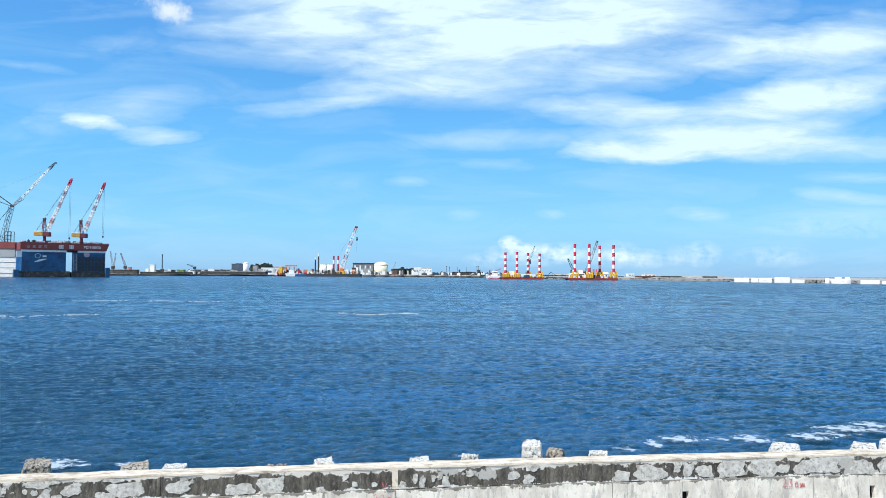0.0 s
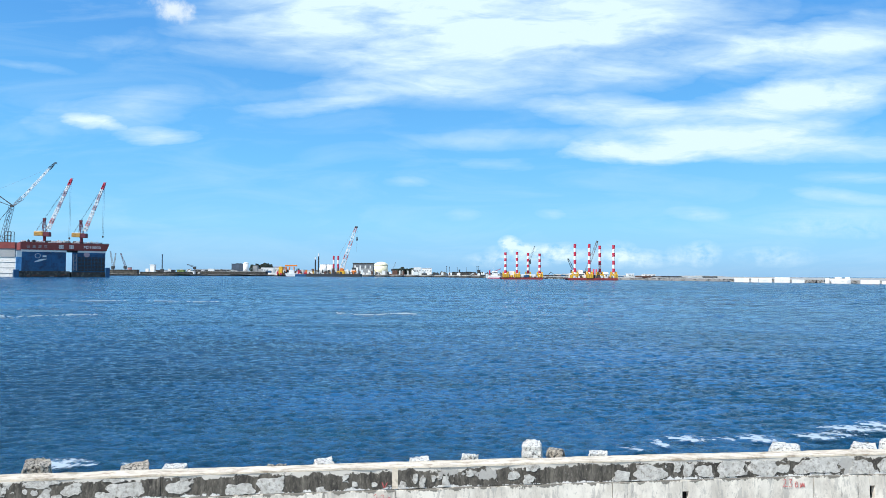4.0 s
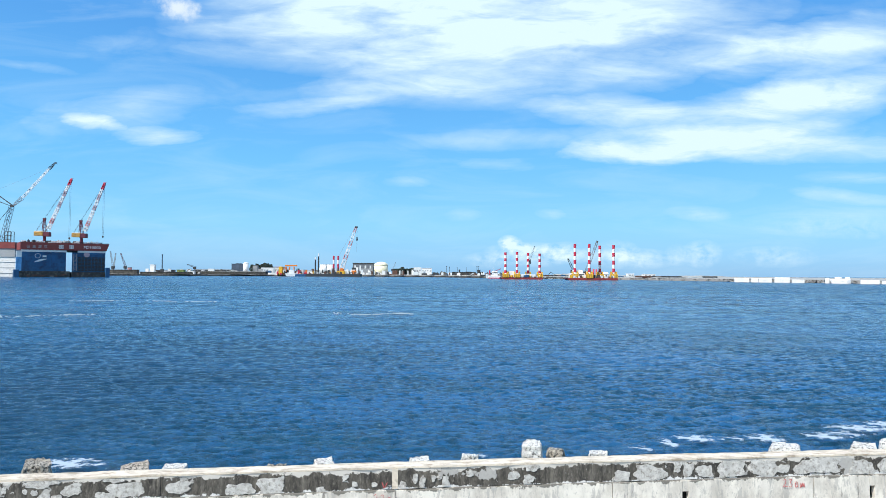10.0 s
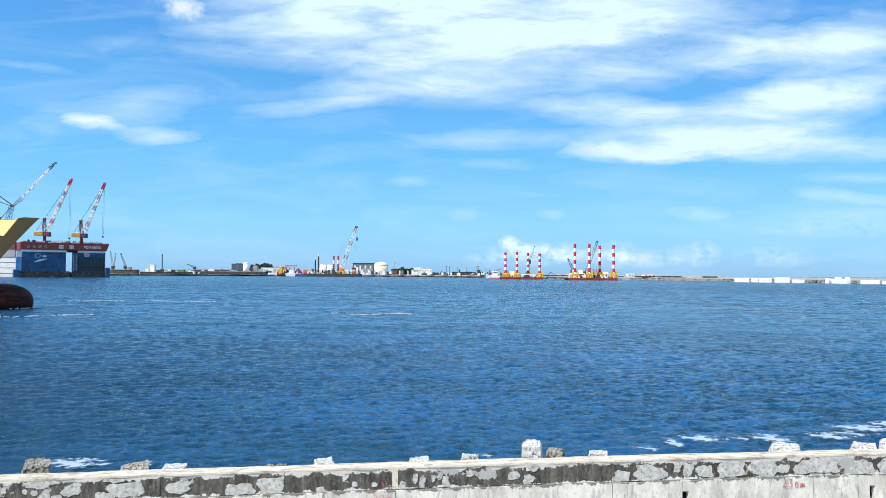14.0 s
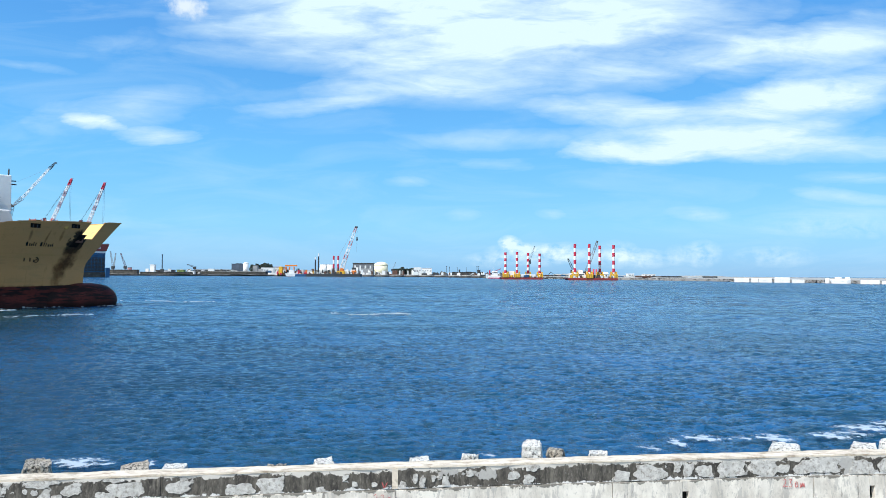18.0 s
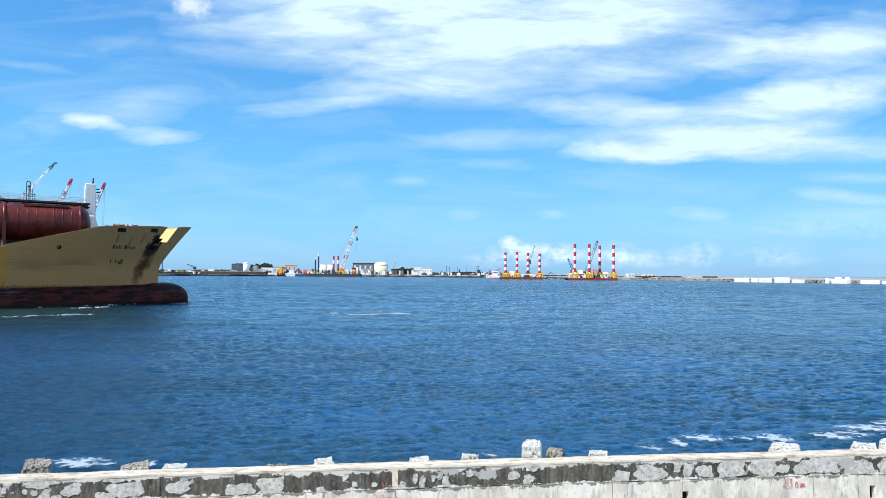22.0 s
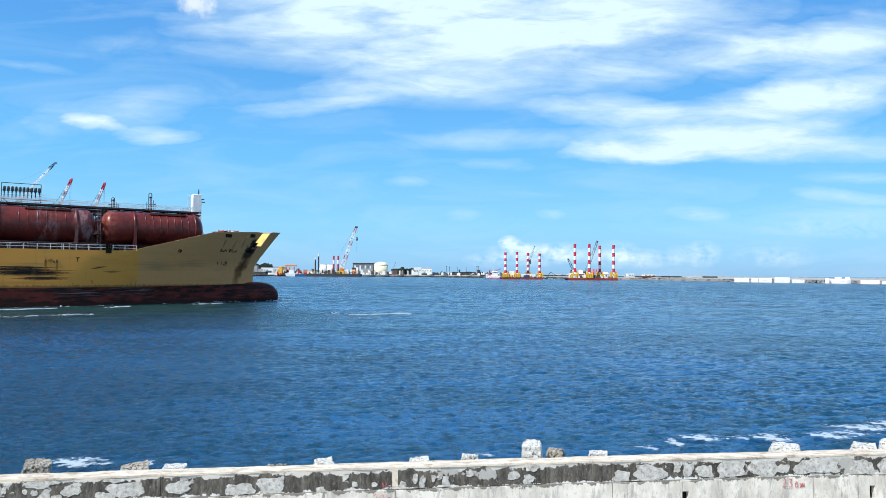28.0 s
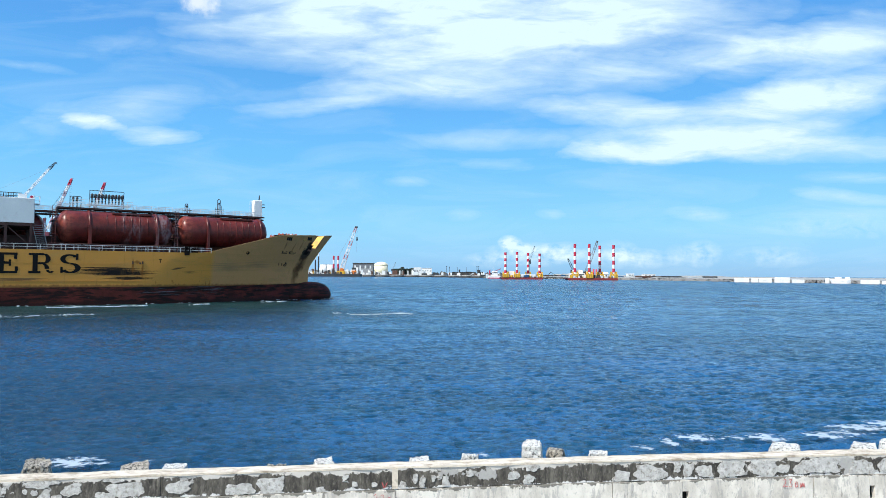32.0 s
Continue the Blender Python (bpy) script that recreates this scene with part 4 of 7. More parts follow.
    for x, h in ((-47.9, 0.6), (-46.4, 0.35), (-45.9, 0.6)):
        bm = bmesh.new()
        box(bm, x - 0.15, x + 0.15, -15.75, -15.5, 9.0, 9.0 + h)
        part("side_bracket", bm, RUST, ship, "rusty side bracket")


def serif_letters():
    """E, R and S with slab serifs, each a part, 4.2 m high."""
    y0, y1, z0, h, w = -15.66, -15.5, 6.85, 4.55, 0.8

    def e(bm, x):
        box(bm, x + 0.9, x + 1.9, y0, y1, z0, z0 + h)
        for zz in (z0, z0 + h - 0.5):
            box(bm, x + 0.2, x + 0.9, y0, y1, zz, zz + 0.5)
            box(bm, x + 1.9, x + 4.2, y0, y1, zz, zz + 0.5)
        box(bm, x + 3.75, x + 4.3, y0, y1, z0 + 0.5, z0 + 1.5)
        box(bm, x + 3.6, x + 4.1, y0, y1, z0 + h - 1.4, z0 + h - 0.5)
        box(bm, x + 1.9, x + 2.7, y0, y1, z0 + 2.05, z0 + 2.6)
        box(bm, x + 2.7, x + 3.1, y0, y1, z0 + 1.6, z0 + 3.05)

    def arc(bm, cx, cz, rx, rz, a0, a1, thick, n=14, taper=None):
        ring = []
        for i in range(n + 1):
            t = radians(a0 + (a1 - a0) * i / n)
            k = thick if taper is None else taper[0] + (taper[1] - taper[0]) * abs(math.cos(t))
            out = (cx + (rx + k / 2) * math.cos(t), cz + (rz + k * 0.3) * math.sin(t))
            inn = (cx + (rx - k / 2) * math.cos(t), cz + (rz - k * 0.3) * math.sin(t))
            ring.append([bm.verts.new((p[0], y, p[1])) for p in (out, inn) for y in (y0, y1)])
        for a, b in zip(ring, ring[1:]):
            for f in ((0, 2), (2, 3), (3, 1), (1, 0)):
                bm.faces.new((a[f[0]], a[f[1]], b[f[1]], b[f[0]]))
        bm.faces.new([ring[0][i] for i in (0, 2, 3, 1)]), bm.faces.new([ring[-1][i] for i in (0, 2, 3, 1)])

    def r(bm, x):
        box(bm, x + 0.8, x + 1.8, y0, y1, z0, z0 + h)
        box(bm, x, x + 0.8, y0, y1, z0, z0 + 0.5), box(bm, x + 1.8, x + 2.4, y0, y1, z0, z0 + 0.5)
        box(bm, x, x + 0.8, y0, y1, z0 + h - 0.5, z0 + h), box(bm, x + 1.8, x + 3.0, y0, y1, z0 + h - 0.48, z0 + h)
        box(bm, x + 1.8, x + 3.0, y0, y1, z0 + 2.05, z0 + 2.5)
        arc(bm, x + 3.0, z0 + 3.28, 0.85, 0.98, -90, 90, 0.9, taper=(0.5, 1.0))
        arc(bm, x + 2.9, z0 + 1.0, 0.75, 1.05, 95, 0, 0.9, taper=(0.5, 0.95))
        arc(bm, x + 4.35, z0 + 0.75, 0.55, 0.5, 180, 330, 0.6)

    def s(bm, x):
        arc(bm, x + 1.9, z0 + 3.3, 1.3, 0.95, 30, 270, 0.8, taper=(0.5, 0.95))
        arc(bm, x + 2.0, z0 + 1.25, 1.45, 1.0, 90, -150, 0.8, taper=(0.5, 1.05))
        box(bm, x + 3.05, x + 3.5, y0, y1, z0 + 3.1, z0 + h)
        box(bm, x + 0.2, x + 0.65, y0, y1, z0 + 0.1, z0 + 1.5)

    for draw, x, wide in ((e, -73.6, 1.0), (r, -67.5, 0.9), (s, -62.0, 1.0)):
        bm = bmesh.new()
        draw(bm, x)
        for v in bm.verts:
            v.co.z = z0 + (v.co.z - z0) * 0.915
            v.co.x = x + (v.co.x - x) * wide
        part("letter", bm, BLACKP, ship, "black slab-serif hull letter")


build_ship()


def build_deck_gear():
    # pressure tanks, starboard and port rows
    def tank(x0, x1, y, z=17.05, r=3.6):
        length, cap = x1 - x0, 1.9
        prof = [(cap - cap * math.cos(t), r * math.sin(t)) for t in (math.pi / 2 * k / 8 for k in range(9))]
        prof += [(cap + (length - 2 * cap) * k / 8, r) for k in range(1, 8)]
        prof += [(length - a, b) for a, b in prof[8::-1]]
        bm = bmesh.new()
        lathe(bm, (x0, y, z), (1, 0, 0), prof, 40)
        ob = part("deck_tank", bm, TANK, ship, "weathered red-oxide cylindrical deck tank")
        for f in ((0.3, 0.9) if x0 > -38 else (0.26, 0.84)):
            bm = bmesh.new()
            xs = x0 + length * f
            lathe(bm, (xs - 0.35, y, z), (1, 0, 0), [(0.1, r + 0.02), (0.1, r + 0.2), (0.6, r + 0.2), (0.6, r + 0.02)], 32)
            part("saddle_ring", bm, TANK, ob)
            bm = bmesh.new()
            for dy in (-r - 0.2, r + 0.2):
                if abs(y + dy) < breadth(-xs, 12.0) - 0.6:
                    box(bm, xs - 0.3, xs + 0.3, y + dy - 0.2, y + dy + 0.2, 11.7, z + 0.4)
            wide = min(r, breadth(-xs, 12.0) - 0.8 - abs(y))
            box(bm, xs - 0.3, xs + 0.3, y - wide, y + wide, 11.7, z - r * 0.75)
            part("saddle", bm, TANK, ob)
        for f in (0.4, 0.47, 0.54, 0.61, 0.68, 0.75, 0.82):
            bm = bmesh.new()
            lathe(bm, (x0 + length * f, y, z), (1, 0, 0), [(0, r - 0.02), (0, r + 0.07), (0.16, r + 0.07), (0.16, r - 0.02)], 32)
            part("stiffening_ring", bm, TANK, ob)
        bm = bmesh.new()
        for k in range(3):
            xs = x0 + length * (0.45 + 0.12 * k)
            box(bm, xs, xs + 2.6, y - 2.3, y - 1.0, z + r * 0.86, z + r * 0.95)
        part("hatch_strip", bm, TANK, ob)
        return ob

    for x0, x1 in ((-37.2, -15.5), (-62.2, -38.3), (-87.2, -63.3)):
        if x0 > -63:
            tank(x0, x1, -8.0)
        tank(x0, x1, 8.0)

    bm = bmesh.new()
    box(bm, -92, -37, -3.2, 3.2, 11.7, 15.2), box(bm, -37, -15, -3.0, 3.0, 11.7, 16.5)
    part("pipe_trunk", bm, DECKRED, ship, "dark red-brown cargo pipe trunk", 0.1)
    # catwalk along the tank tops
    def catwalk(x0, x1, y0, y1, z):
        bm = bmesh.new()
        box(bm, x0, x1, y0, y1, z - 0.18, z)
        for y in (y0, y1):
            box(bm, x0, x1, y - 0.06, y + 0.06, z - 0.32, z + 0.03)
        ob = part("catwalk", bm, DECKRED, ship, "dark red pipe-rack catwalk")
        xs = [x0 + 1.6 * k for k in range(int((x1 - x0) / 1.6) + 1)]
        for y in (y0, y1):
            rail_ = part("catwalk_rail", _bars([(x0, y, z), (x1, y, z)], 1.05, 2, 0.075), WHITE, ob)
        bm = bmesh.new()
        bar(bm, (0, 0, 0), (0, 0, 1.05), 0.065)
        me = mesh_of("stanchion", bm, WHITE)
        for x in xs:
            for y in (y0, y1):
                o = new("stanchion", me)
                o.parent, o.location = ob, (x, y, z)
        bm = bmesh.new()
        for y in (y0 + 0.2, y1 - 0.2):
            bar(bm, (0, y, z - 0.2), (0, y, 19.9), 0.12)
        bar(bm, (0, y0, z - 0.5), (0, y1, z - 0.5), 0.12)
        me = mesh_of("bracket", bm, DARK)
        for x in xs[::2]:
            o = new("bracket", me)
            o.parent, o.location = ob, (x, 0, 0)
        for k, r in ((0.6, 0.16), (1.3, 0.22), (2.0, 0.16), (2.7, 0.2)):
            bm = bmesh.new()
            bar(bm, (x0, y0 + k, z - 0.75), (x1, y0 + k, z - 0.75), r, 8)
            part("pipe", bm, DARK if k < 1.5 else DECKRED, ob)
        return ob

    cw = catwalk(-62.0, -15.6, -7.5, -4.0, 21.5)
    catwalk(-88, -20, 4.0, 7.0, 21.4)
    # vent bank with a frame round it
    bank = part("vent_frame", _frame(-55.5, -48.4, -5.4, 22.6, 25.7), DARK, ship, "dark vent riser frame")
    bm = bmesh.new()
    lathe(bm, (0, 0, 0), (0, 0, 1), [(0, 0.1), (1.3, 0.1), (1.35, 0.27), (2.1, 0.27), (2.25, 0.18), (2.3, 0.05)], 8)
    me = mesh_of("vent_riser", bm, DARK)
    for k in range(10):
        for y in (-5.6, -4.8):
            o = new("vent_riser", me)
            o.parent, o.location = bank, (-55.0 + 0.7 * k, y, 22.7)
    bm = bmesh.new()
    box(bm, -56.0, -47.0, -6.2, -4.2, 22.3, 22.5)
    part("vent_platform", bm, WHITE, bank)
    part("platform_rail", _bars([(-59, -6.2, 22.4), (-46.5, -6.2, 22.4)], 1.0, 2, 0.05), WHITE, bank)
    bm = bmesh.new()
    for k in range(12):
        bar(bm, (-59 + 1.13 * k, -6.2, 21.5), (-59 + 1.13 * k, -6.2, 23.4), 0.05)
    part("platform_stanchions", bm, WHITE, bank)
    small = part("vent_frame", _frame(-59.4, -57.2, -5.4, 22.4, 24.1), DARK, ship)
    for k in range(2):
        o = new("vent_riser", me)
        o.parent, o.location = small, (-58.8 + 0.8 * k, -5.4, 21.7)
    # tall looped vent pipes on the forward tank
    for x, h in ((-26.6, 4.1), (-34.4, 2.5)):
        bm = bmesh.new()
        for dx in (-0.32, 0.32):
            bar(bm, (x + dx, -5.5, 21.4), (x + dx, -5.5, 21.4 + h - 0.35), 0.085, 6)
        for k in range(6):
            a0, a1 = math.pi * k / 6, math.pi * (k + 1) / 6
            bar(bm, (x + 0.32 * math.cos(a0), -5.5, 21.05 + h + 0.35 * math.sin(a0)), (x + 0.32 * math.cos(a1), -5.5, 21.05 + h + 0.35 * math.sin(a1)), 0.085, 6)
        vp = part("vent_pipe", bm, DECKRED, ship, "dark red looped vent pipe")
        for dx, top, r in ((0.75, 0.62, 0.07), (-0.75, 0.5, 0.07), (0.1, 0.7, 0.12), (1.15, 0.45, 0.06)):
            bm = bmesh.new()
            bar(bm, (x + dx, -5.2, 21.4), (x + dx, -5.2, 21.4 + h * top), r, 6)
            part("riser", bm, GREYST, vp)
        bm = bmesh.new()
        lathe(bm, (x + 0.1, -5.2, 21.4 + h * 0.7), (0, 0, 1), [(0, 0.12), (0.05, 0.24), (0.35, 0.24), (0.45, 0.05)], 8)
        part("valve_head", bm, DARK, vp)
        for z in (21.5, 21.4 + h * 0.36):
            bm = bmesh.new()
            box(bm, x - 0.9, x + 1.25, -5.6, -4.8, z, z + 0.07)
            part("valve_stand", bm, DARK, vp)
    # foremast
    bm = bmesh.new()
    v = box(bm, -15.5, -13.2, -1.0, 1.0, 15.3, 26.9)
    for k in (4, 5, 6, 7):
        v[k].co.x += 0.15 if k in (4, 7) else -0.1
    fm = part("foremast", bm, WHITE, ship, "white box-section foremast", 0.12)
    fm.location = (-0.35, 1.0, -0.35)
    bm = bmesh.new()
    v = box(bm, -15.6, -12.2, -1.5, 1.5, 15.3, 19.9)
    for k in (5, 6):
        v[k].co.x -= 1.2
    part("mast_foot", bm, WHITE, fm, "", 0.2)
    bm = bmesh.new()
    box(bm, -18.4, -15.2, -1.5, 1.5, 21.9, 22.05)
    part("mast_platform", bm, WHITE, fm)
    bm = bmesh.new()
    for z in (22.5, 23.0):
        for y in (-1.5, 1.5):
            bar(bm, (-18.4, y, z), (-15.5, y, z), 0.04)
        bar(bm, (-18.4, -1.5, z), (-18.4, 1.5, z), 0.04)
    for x in (-18.4, -17.4, -16.4, -15.5):
        bar(bm, (x, -1.5, 22.0), (x, -1.5, 23.0), 0.04)
    part("platform_rail", bm, WHITE, fm)
    bm = bmesh.new()
    for x in (-16.6, -16.15):
        bar(bm, (x, -1.0, 17), (x, -1.0, 26.8), 0.05)
    for k in range(24):
        bar(bm, (-16.6, -1.0, 17.2 + 0.4 * k), (-16.15, -1.0, 17.2 + 0.4 * k), 0.035)
    part("ladder", bm, WHITE, fm)
    bm = bmesh.new()
    bar(bm, (-13.8, 0, 26.9), (-13.8, 0, 27.3), 0.15, 6), bar(bm, (-13.8, 0, 27.2), (-13.75, 0, 28.3), 0.2, 6, 0.12)
    part("mast_light", bm, DARK, fm, "dark masthead lamp")
    for z, x1 in ((25.8, -12.5), (25.1, -12.4)):
        bm = bmesh.new()
        bar(bm, (-13.3, -0.5, z), (x1, -0.5, z), 0.12, 6)
        part("lamp_arm", bm, DARK, fm)
    # windlass and mooring winches
    for x, y, rope in ((-9.6, -4.7, WINCH), (-6.8, -4.4, HOUSE), (-8.4, 4.8, WINCH)):
        bm = bmesh.new()
        for dx in (-1.0, 0.0, 1.0):
            lathe(bm, (x + dx - 0.07, y, 17.0), (1, 0, 0), [(0, 0.1), (0, 0.72), (0.14, 0.72), (0.14, 0.1)], 18)
        bar(bm, (x - 1.3, y, 17.0), (x + 1.3, y, 17.0), 0.16, 8)
        w = part("winch", bm, WINCH, ship, "orange-red mooring winch")
        for dx in (-0.9, 0.1):
            bm = bmesh.new()
            lathe(bm, (x + dx, y, 17.0), (1, 0, 0), [(0, 0.1), (0, 0.52), (0.8, 0.52), (0.8, 0.1)], 16)
            part("rope_drum", bm, rope if dx < 0 else MATTBLACK, w, "coiled mooring rope")
        bm = bmesh.new()
        box(bm, x - 1.2, x + 1.2, y - 0.7, y + 0.7, 15.3, 16.4)
        part("winch_bed", bm, DECKRED, w)
    for x in (-12.2, -11.0, -5.4):
        bm = bmesh.new()
        for dx in (0, 0.7):
            lathe(bm, (x + dx, -6.4, 15.2), (0, 0, 1), [(0, 0.25), (1.7, 0.25), (1.75, 0.34), (1.9, 0.34)], 10)
        part("bollard", bm, DECKRED, ship)
    # manifold shelter on legs abaft the tanks
    bm = bmesh.new()
    box(bm, -90, -66.5, -12.0, 12.0, 17.3, 22.5)
    sh = part("manifold_house", bm, HOUSE, ship, "pale grey steel house on legs", 0.08)
    bm = bmesh.new()
    for x in (-67.0, -71.5, -77, -83, -89.5):
        for y in (-11.8, -4, 4, 11.8):
            box(bm, x - 0.25, x + 0.25, y - 0.25, y + 0.25, 11.7, 17.3)
    for x0, x1 in ((-67.0, -71.5), (-77, -71.5)):
        bar(bm, (x0, -11.8, 12.5), (x1, -11.8, 16.8), 0.16)
    box(bm, -90, -66.6, -12, 12, 16.7, 17.3)
    part("leg_frame", bm, DECKRED, sh)
    bm = bmesh.new()
    box(bm, -67.2, -65.4, -9.5, -6.5, 21.5, 21.7)
    for x in (-67.2, -65.4):
        for y in (-9.5, -6.5):
            bar(bm, (x, y, 21.5), (x, y, 23.2), 0.06)
    for z in (22.4, 23.2):
        bar(bm, (-67.2, -9.5, z), (-65.4, -9.5, z), 0.05), bar(bm, (-65.4, -9.5, z), (-65.4, -6.5, z), 0.05)
    part("roof_platform", bm, WHITE, sh)
    bm = bmesh.new()
    box(bm, -66.8, -66.4, -9.2, -8.8, 22.5, 23.4), box(bm, -69.4, -67.8, -9.6, -8.0, 22.5, 23.6)
    part("roof_locker", bm, WHITE, sh)
    bm = bmesh.new()
    lathe(bm, (-67.0, -9.7, 23.0), (0, -1, 0), [(0, 0.3), (0.12, 0.3)], 12)
    part("lifebuoy", bm, RED, sh, "red lifebuoy")
    bm = bmesh.new()
    for k in range(16):
        bar(bm, (-76 + 0.45 * k, -7.0, 23.0), (-76 + 0.45 * k, -7.0, 23.9), 0.09)
    bar(bm, (-77, -7, 23.3), (-68.7, -7, 23.3), 0.1), bar(bm, (-77, -7, 23.95), (-68.7, -7, 23.95), 0.1)
    box(bm, -77, -69, -7.6, -6.4, 22.5, 23.0)
    part("roof_grating", bm, DARK, sh)
    # ladder, low piping and valves along the deck edge
    bm = bmesh.new()
    for x in (-65.6, -63.8):
        bar(bm, (x, -11.5, 11.7), (x - 1.2, -11.5, 17.2), 0.08)
    for k in range(12):
        bar(bm, (-65.6 - 0.1 * k, -11.5, 12.1 + 0.44 * k), (-63.8 - 0.1 * k, -11.5, 12.1 + 0.44 * k), 0.05)
    part("access_ladder", bm, GREYST, ship)
    for y, z, r in ((-12.6, 12.2, 0.14), (-12.9, 12.7, 0.1), (-12.0, 13.2, 0.14), (-11.8, 12.0, 0.2)):
        bm = bmesh.new()
        bar(bm, (-64, y, z), (-38.5, y, z), r, 6)
        for k in range(5):
            bar(bm, (-62 + 5 * k, y, 11.7), (-62 + 5 * k, y, z), 0.08)
        part("deck_pipe", bm, DECKRED, ship)
    rng = random.Random(5)
    for k in range(26):
        x = -64 + 1.2 * k + rng.uniform(-0.3, 0.3)
        bm = bmesh.new()
        hgt = rng.uniform(0.7, 1.5)
        bar(bm, (x, -13.4, 11.7), (x, -13.4, 11.7 + hgt), 0.12, 6)
        lathe(bm, (x, -13.4, 11.7 + hgt), (0, 0, 1), [(0, 0.3), (0.08, 0.32), (0.12, 0.05)], 8)
        part("valve", bm, rng.choice((GREYST, DARK, DARK, DARK, DECKRED)), ship)
    for x, y in ((-37.75, -8.0), (-62.8, -8.0), (-37.75, 0.0)):
        bm = bmesh.new()
        for dx in (-0.5, 0.5):
            bar(bm, (x + dx * 0.6, y - 2.5, 11.7), (x + dx * 0.6, y - 2.5, 21.5), 0.09)
        for k in range(18):
            bar(bm, (x - 0.3, y - 2.5, 12 + 0.5 * k), (x + 0.3, y - 2.5, 12 + 0.5 * k), 0.05)
        for z in (15.3, 18.2):
            box(bm, x - 0.4, x + 0.4, y - 3.5, y + 3.5, z, z + 0.12)
            bar(bm, (x, y - 3.5, z + 1), (x, y + 3.5, z + 1), 0.05)
        part("tank_ladder", bm, TANK, ship)
    # foam where the hull cuts the water
    rng = random.Random(9)
    bm = bmesh.new()
    heaps = [-5.3, -4.6, 1, 4, 9] + [rng.uniform(2, 95) for _ in range(17)]
    for k in range(120):
        s = max(-5.6, rng.choice(heaps) + rng.gauss(0, 1.3))
        x = -s
        y = -(breadth(max(s, 0.0), 0.3) + rng.uniform(0.0, 1.0)) if s > 1.5 else -math.sqrt(max(0.0, 1 - ((x - 1) / 4.95) ** 2)) * 3.3 - rng.uniform(-0.3, 0.4)
        blob(bm, (x, y - 0.1, 0.1), rng.uniform(0.12, 0.6), rng.uniform(0.1, 0.5), rng, abs(rng.gauss(0.0, 0.09)), radians(rng.uniform(-20, 20)) - (0.45 if s < 30 else 0))
    for k in range(46):
        a = rng.uniform(-2.6, 0.4)
        r = rng.uniform(3.2, 4.6)
        blob(bm, (2.6 + r * math.cos(a), r * 0.75 * math.sin(a), 0.12), rng.uniform(0.15, 0.7), rng.uniform(0.15, 0.5), rng, abs(rng.gauss(0, 0.16)), rng.uniform(-0.5, 0.5))
    tagged(part("bow_foam", bm, FOAM, ship, "white foam along the waterline"), kind="stuff")
    # breakers a few metres off the side
    bm = bmesh.new()
    for k in range(110):
        x = rng.choice((-17, -34, -50, -54, -57, -60, -63, -80)) + rng.gauss(0, 2.0)
        y = -breadth(-x, 0.3) - 9.4 - 0.5 * math.sin(x * 0.8) + rng.gauss(0, 0.45)
        blob(bm, (x, y, 0.2), rng.uniform(0.4, 1.9), rng.uniform(0.2, 0.8), rng, rng.uniform(0.0, 0.16), rng.uniform(-0.2, 0.2))
    tagged(part("breaker_foam", bm, FOAM, ship, "small white breakers beside the hull"), kind="stuff")
    # added sheet on the water, darkened to paint in the ship's reflection
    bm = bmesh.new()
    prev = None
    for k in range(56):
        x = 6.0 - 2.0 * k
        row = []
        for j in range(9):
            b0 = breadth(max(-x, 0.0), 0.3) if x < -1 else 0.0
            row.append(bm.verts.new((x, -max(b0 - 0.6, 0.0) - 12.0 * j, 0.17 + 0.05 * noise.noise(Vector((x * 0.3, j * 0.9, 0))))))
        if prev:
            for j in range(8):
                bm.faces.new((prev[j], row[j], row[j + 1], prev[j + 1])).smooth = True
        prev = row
    tagged(part("hull_reflection", bm, HULLMIRROR, ship, "dark green sheet painted as the hull's reflection"), kind="stuff")


def _frame(x0, x1, y, z0, z1):
    bm = bmesh.new()
    for x in (x0, x1):
        bar(bm, (x, y, z0 - 0.8), (x, y, z1), 0.09)
    bar(bm, (x0, y, z1), (x1, y, z1), 0.09)
    bar(bm, (x0, y, (z0 + z1) / 2), (x1, y, (z0 + z1) / 2), 0.06)
    return bm


def blob(bm, c, length, width, rng, thick=0.03, turn=0.0):
    """A flat irregular patch with a little thickness."""
    n = 9
    pts = []
    for i in range(n):
        t = math.tau * i / n
        k = rng.uniform(0.55, 1.15)
        dx, dy = length / 2 * k * math.cos(t), width / 2 * k * math.sin(t)
        pts.append((c[0] + dx * math.cos(turn) - dy * math.sin(turn), c[1] + dx * math.sin(turn) + dy * math.cos(turn)))
    top = [bm.verts.new((x, y, c[2] + thick)) for x, y in pts]
    low = [bm.verts.new((x, y, c[2] - 0.06)) for x, y in pts]
    bm.faces.new(top)
    for i in range(n):
        bm.faces.new((top[i], low[i], low[(i + 1) % n], top[(i + 1) % n]))


build_deck_gear()


# ---- far shore: one raised sheet of reclaimed land behind a quay line ----
QUAY_LINE = [-1224.46, 1250, -808.59, 1350, -580.51, 1450, -349.24, 1600, -199.85, 1680, -30.63, 1560,
             94.98, 1330, 202.29, 1130, 300.16, 990, 354.72, 830, 420.99, 710, 484.93, 600]
QUAY = list(zip(QUAY_LINE[::2], QUAY_LINE[1::2]))


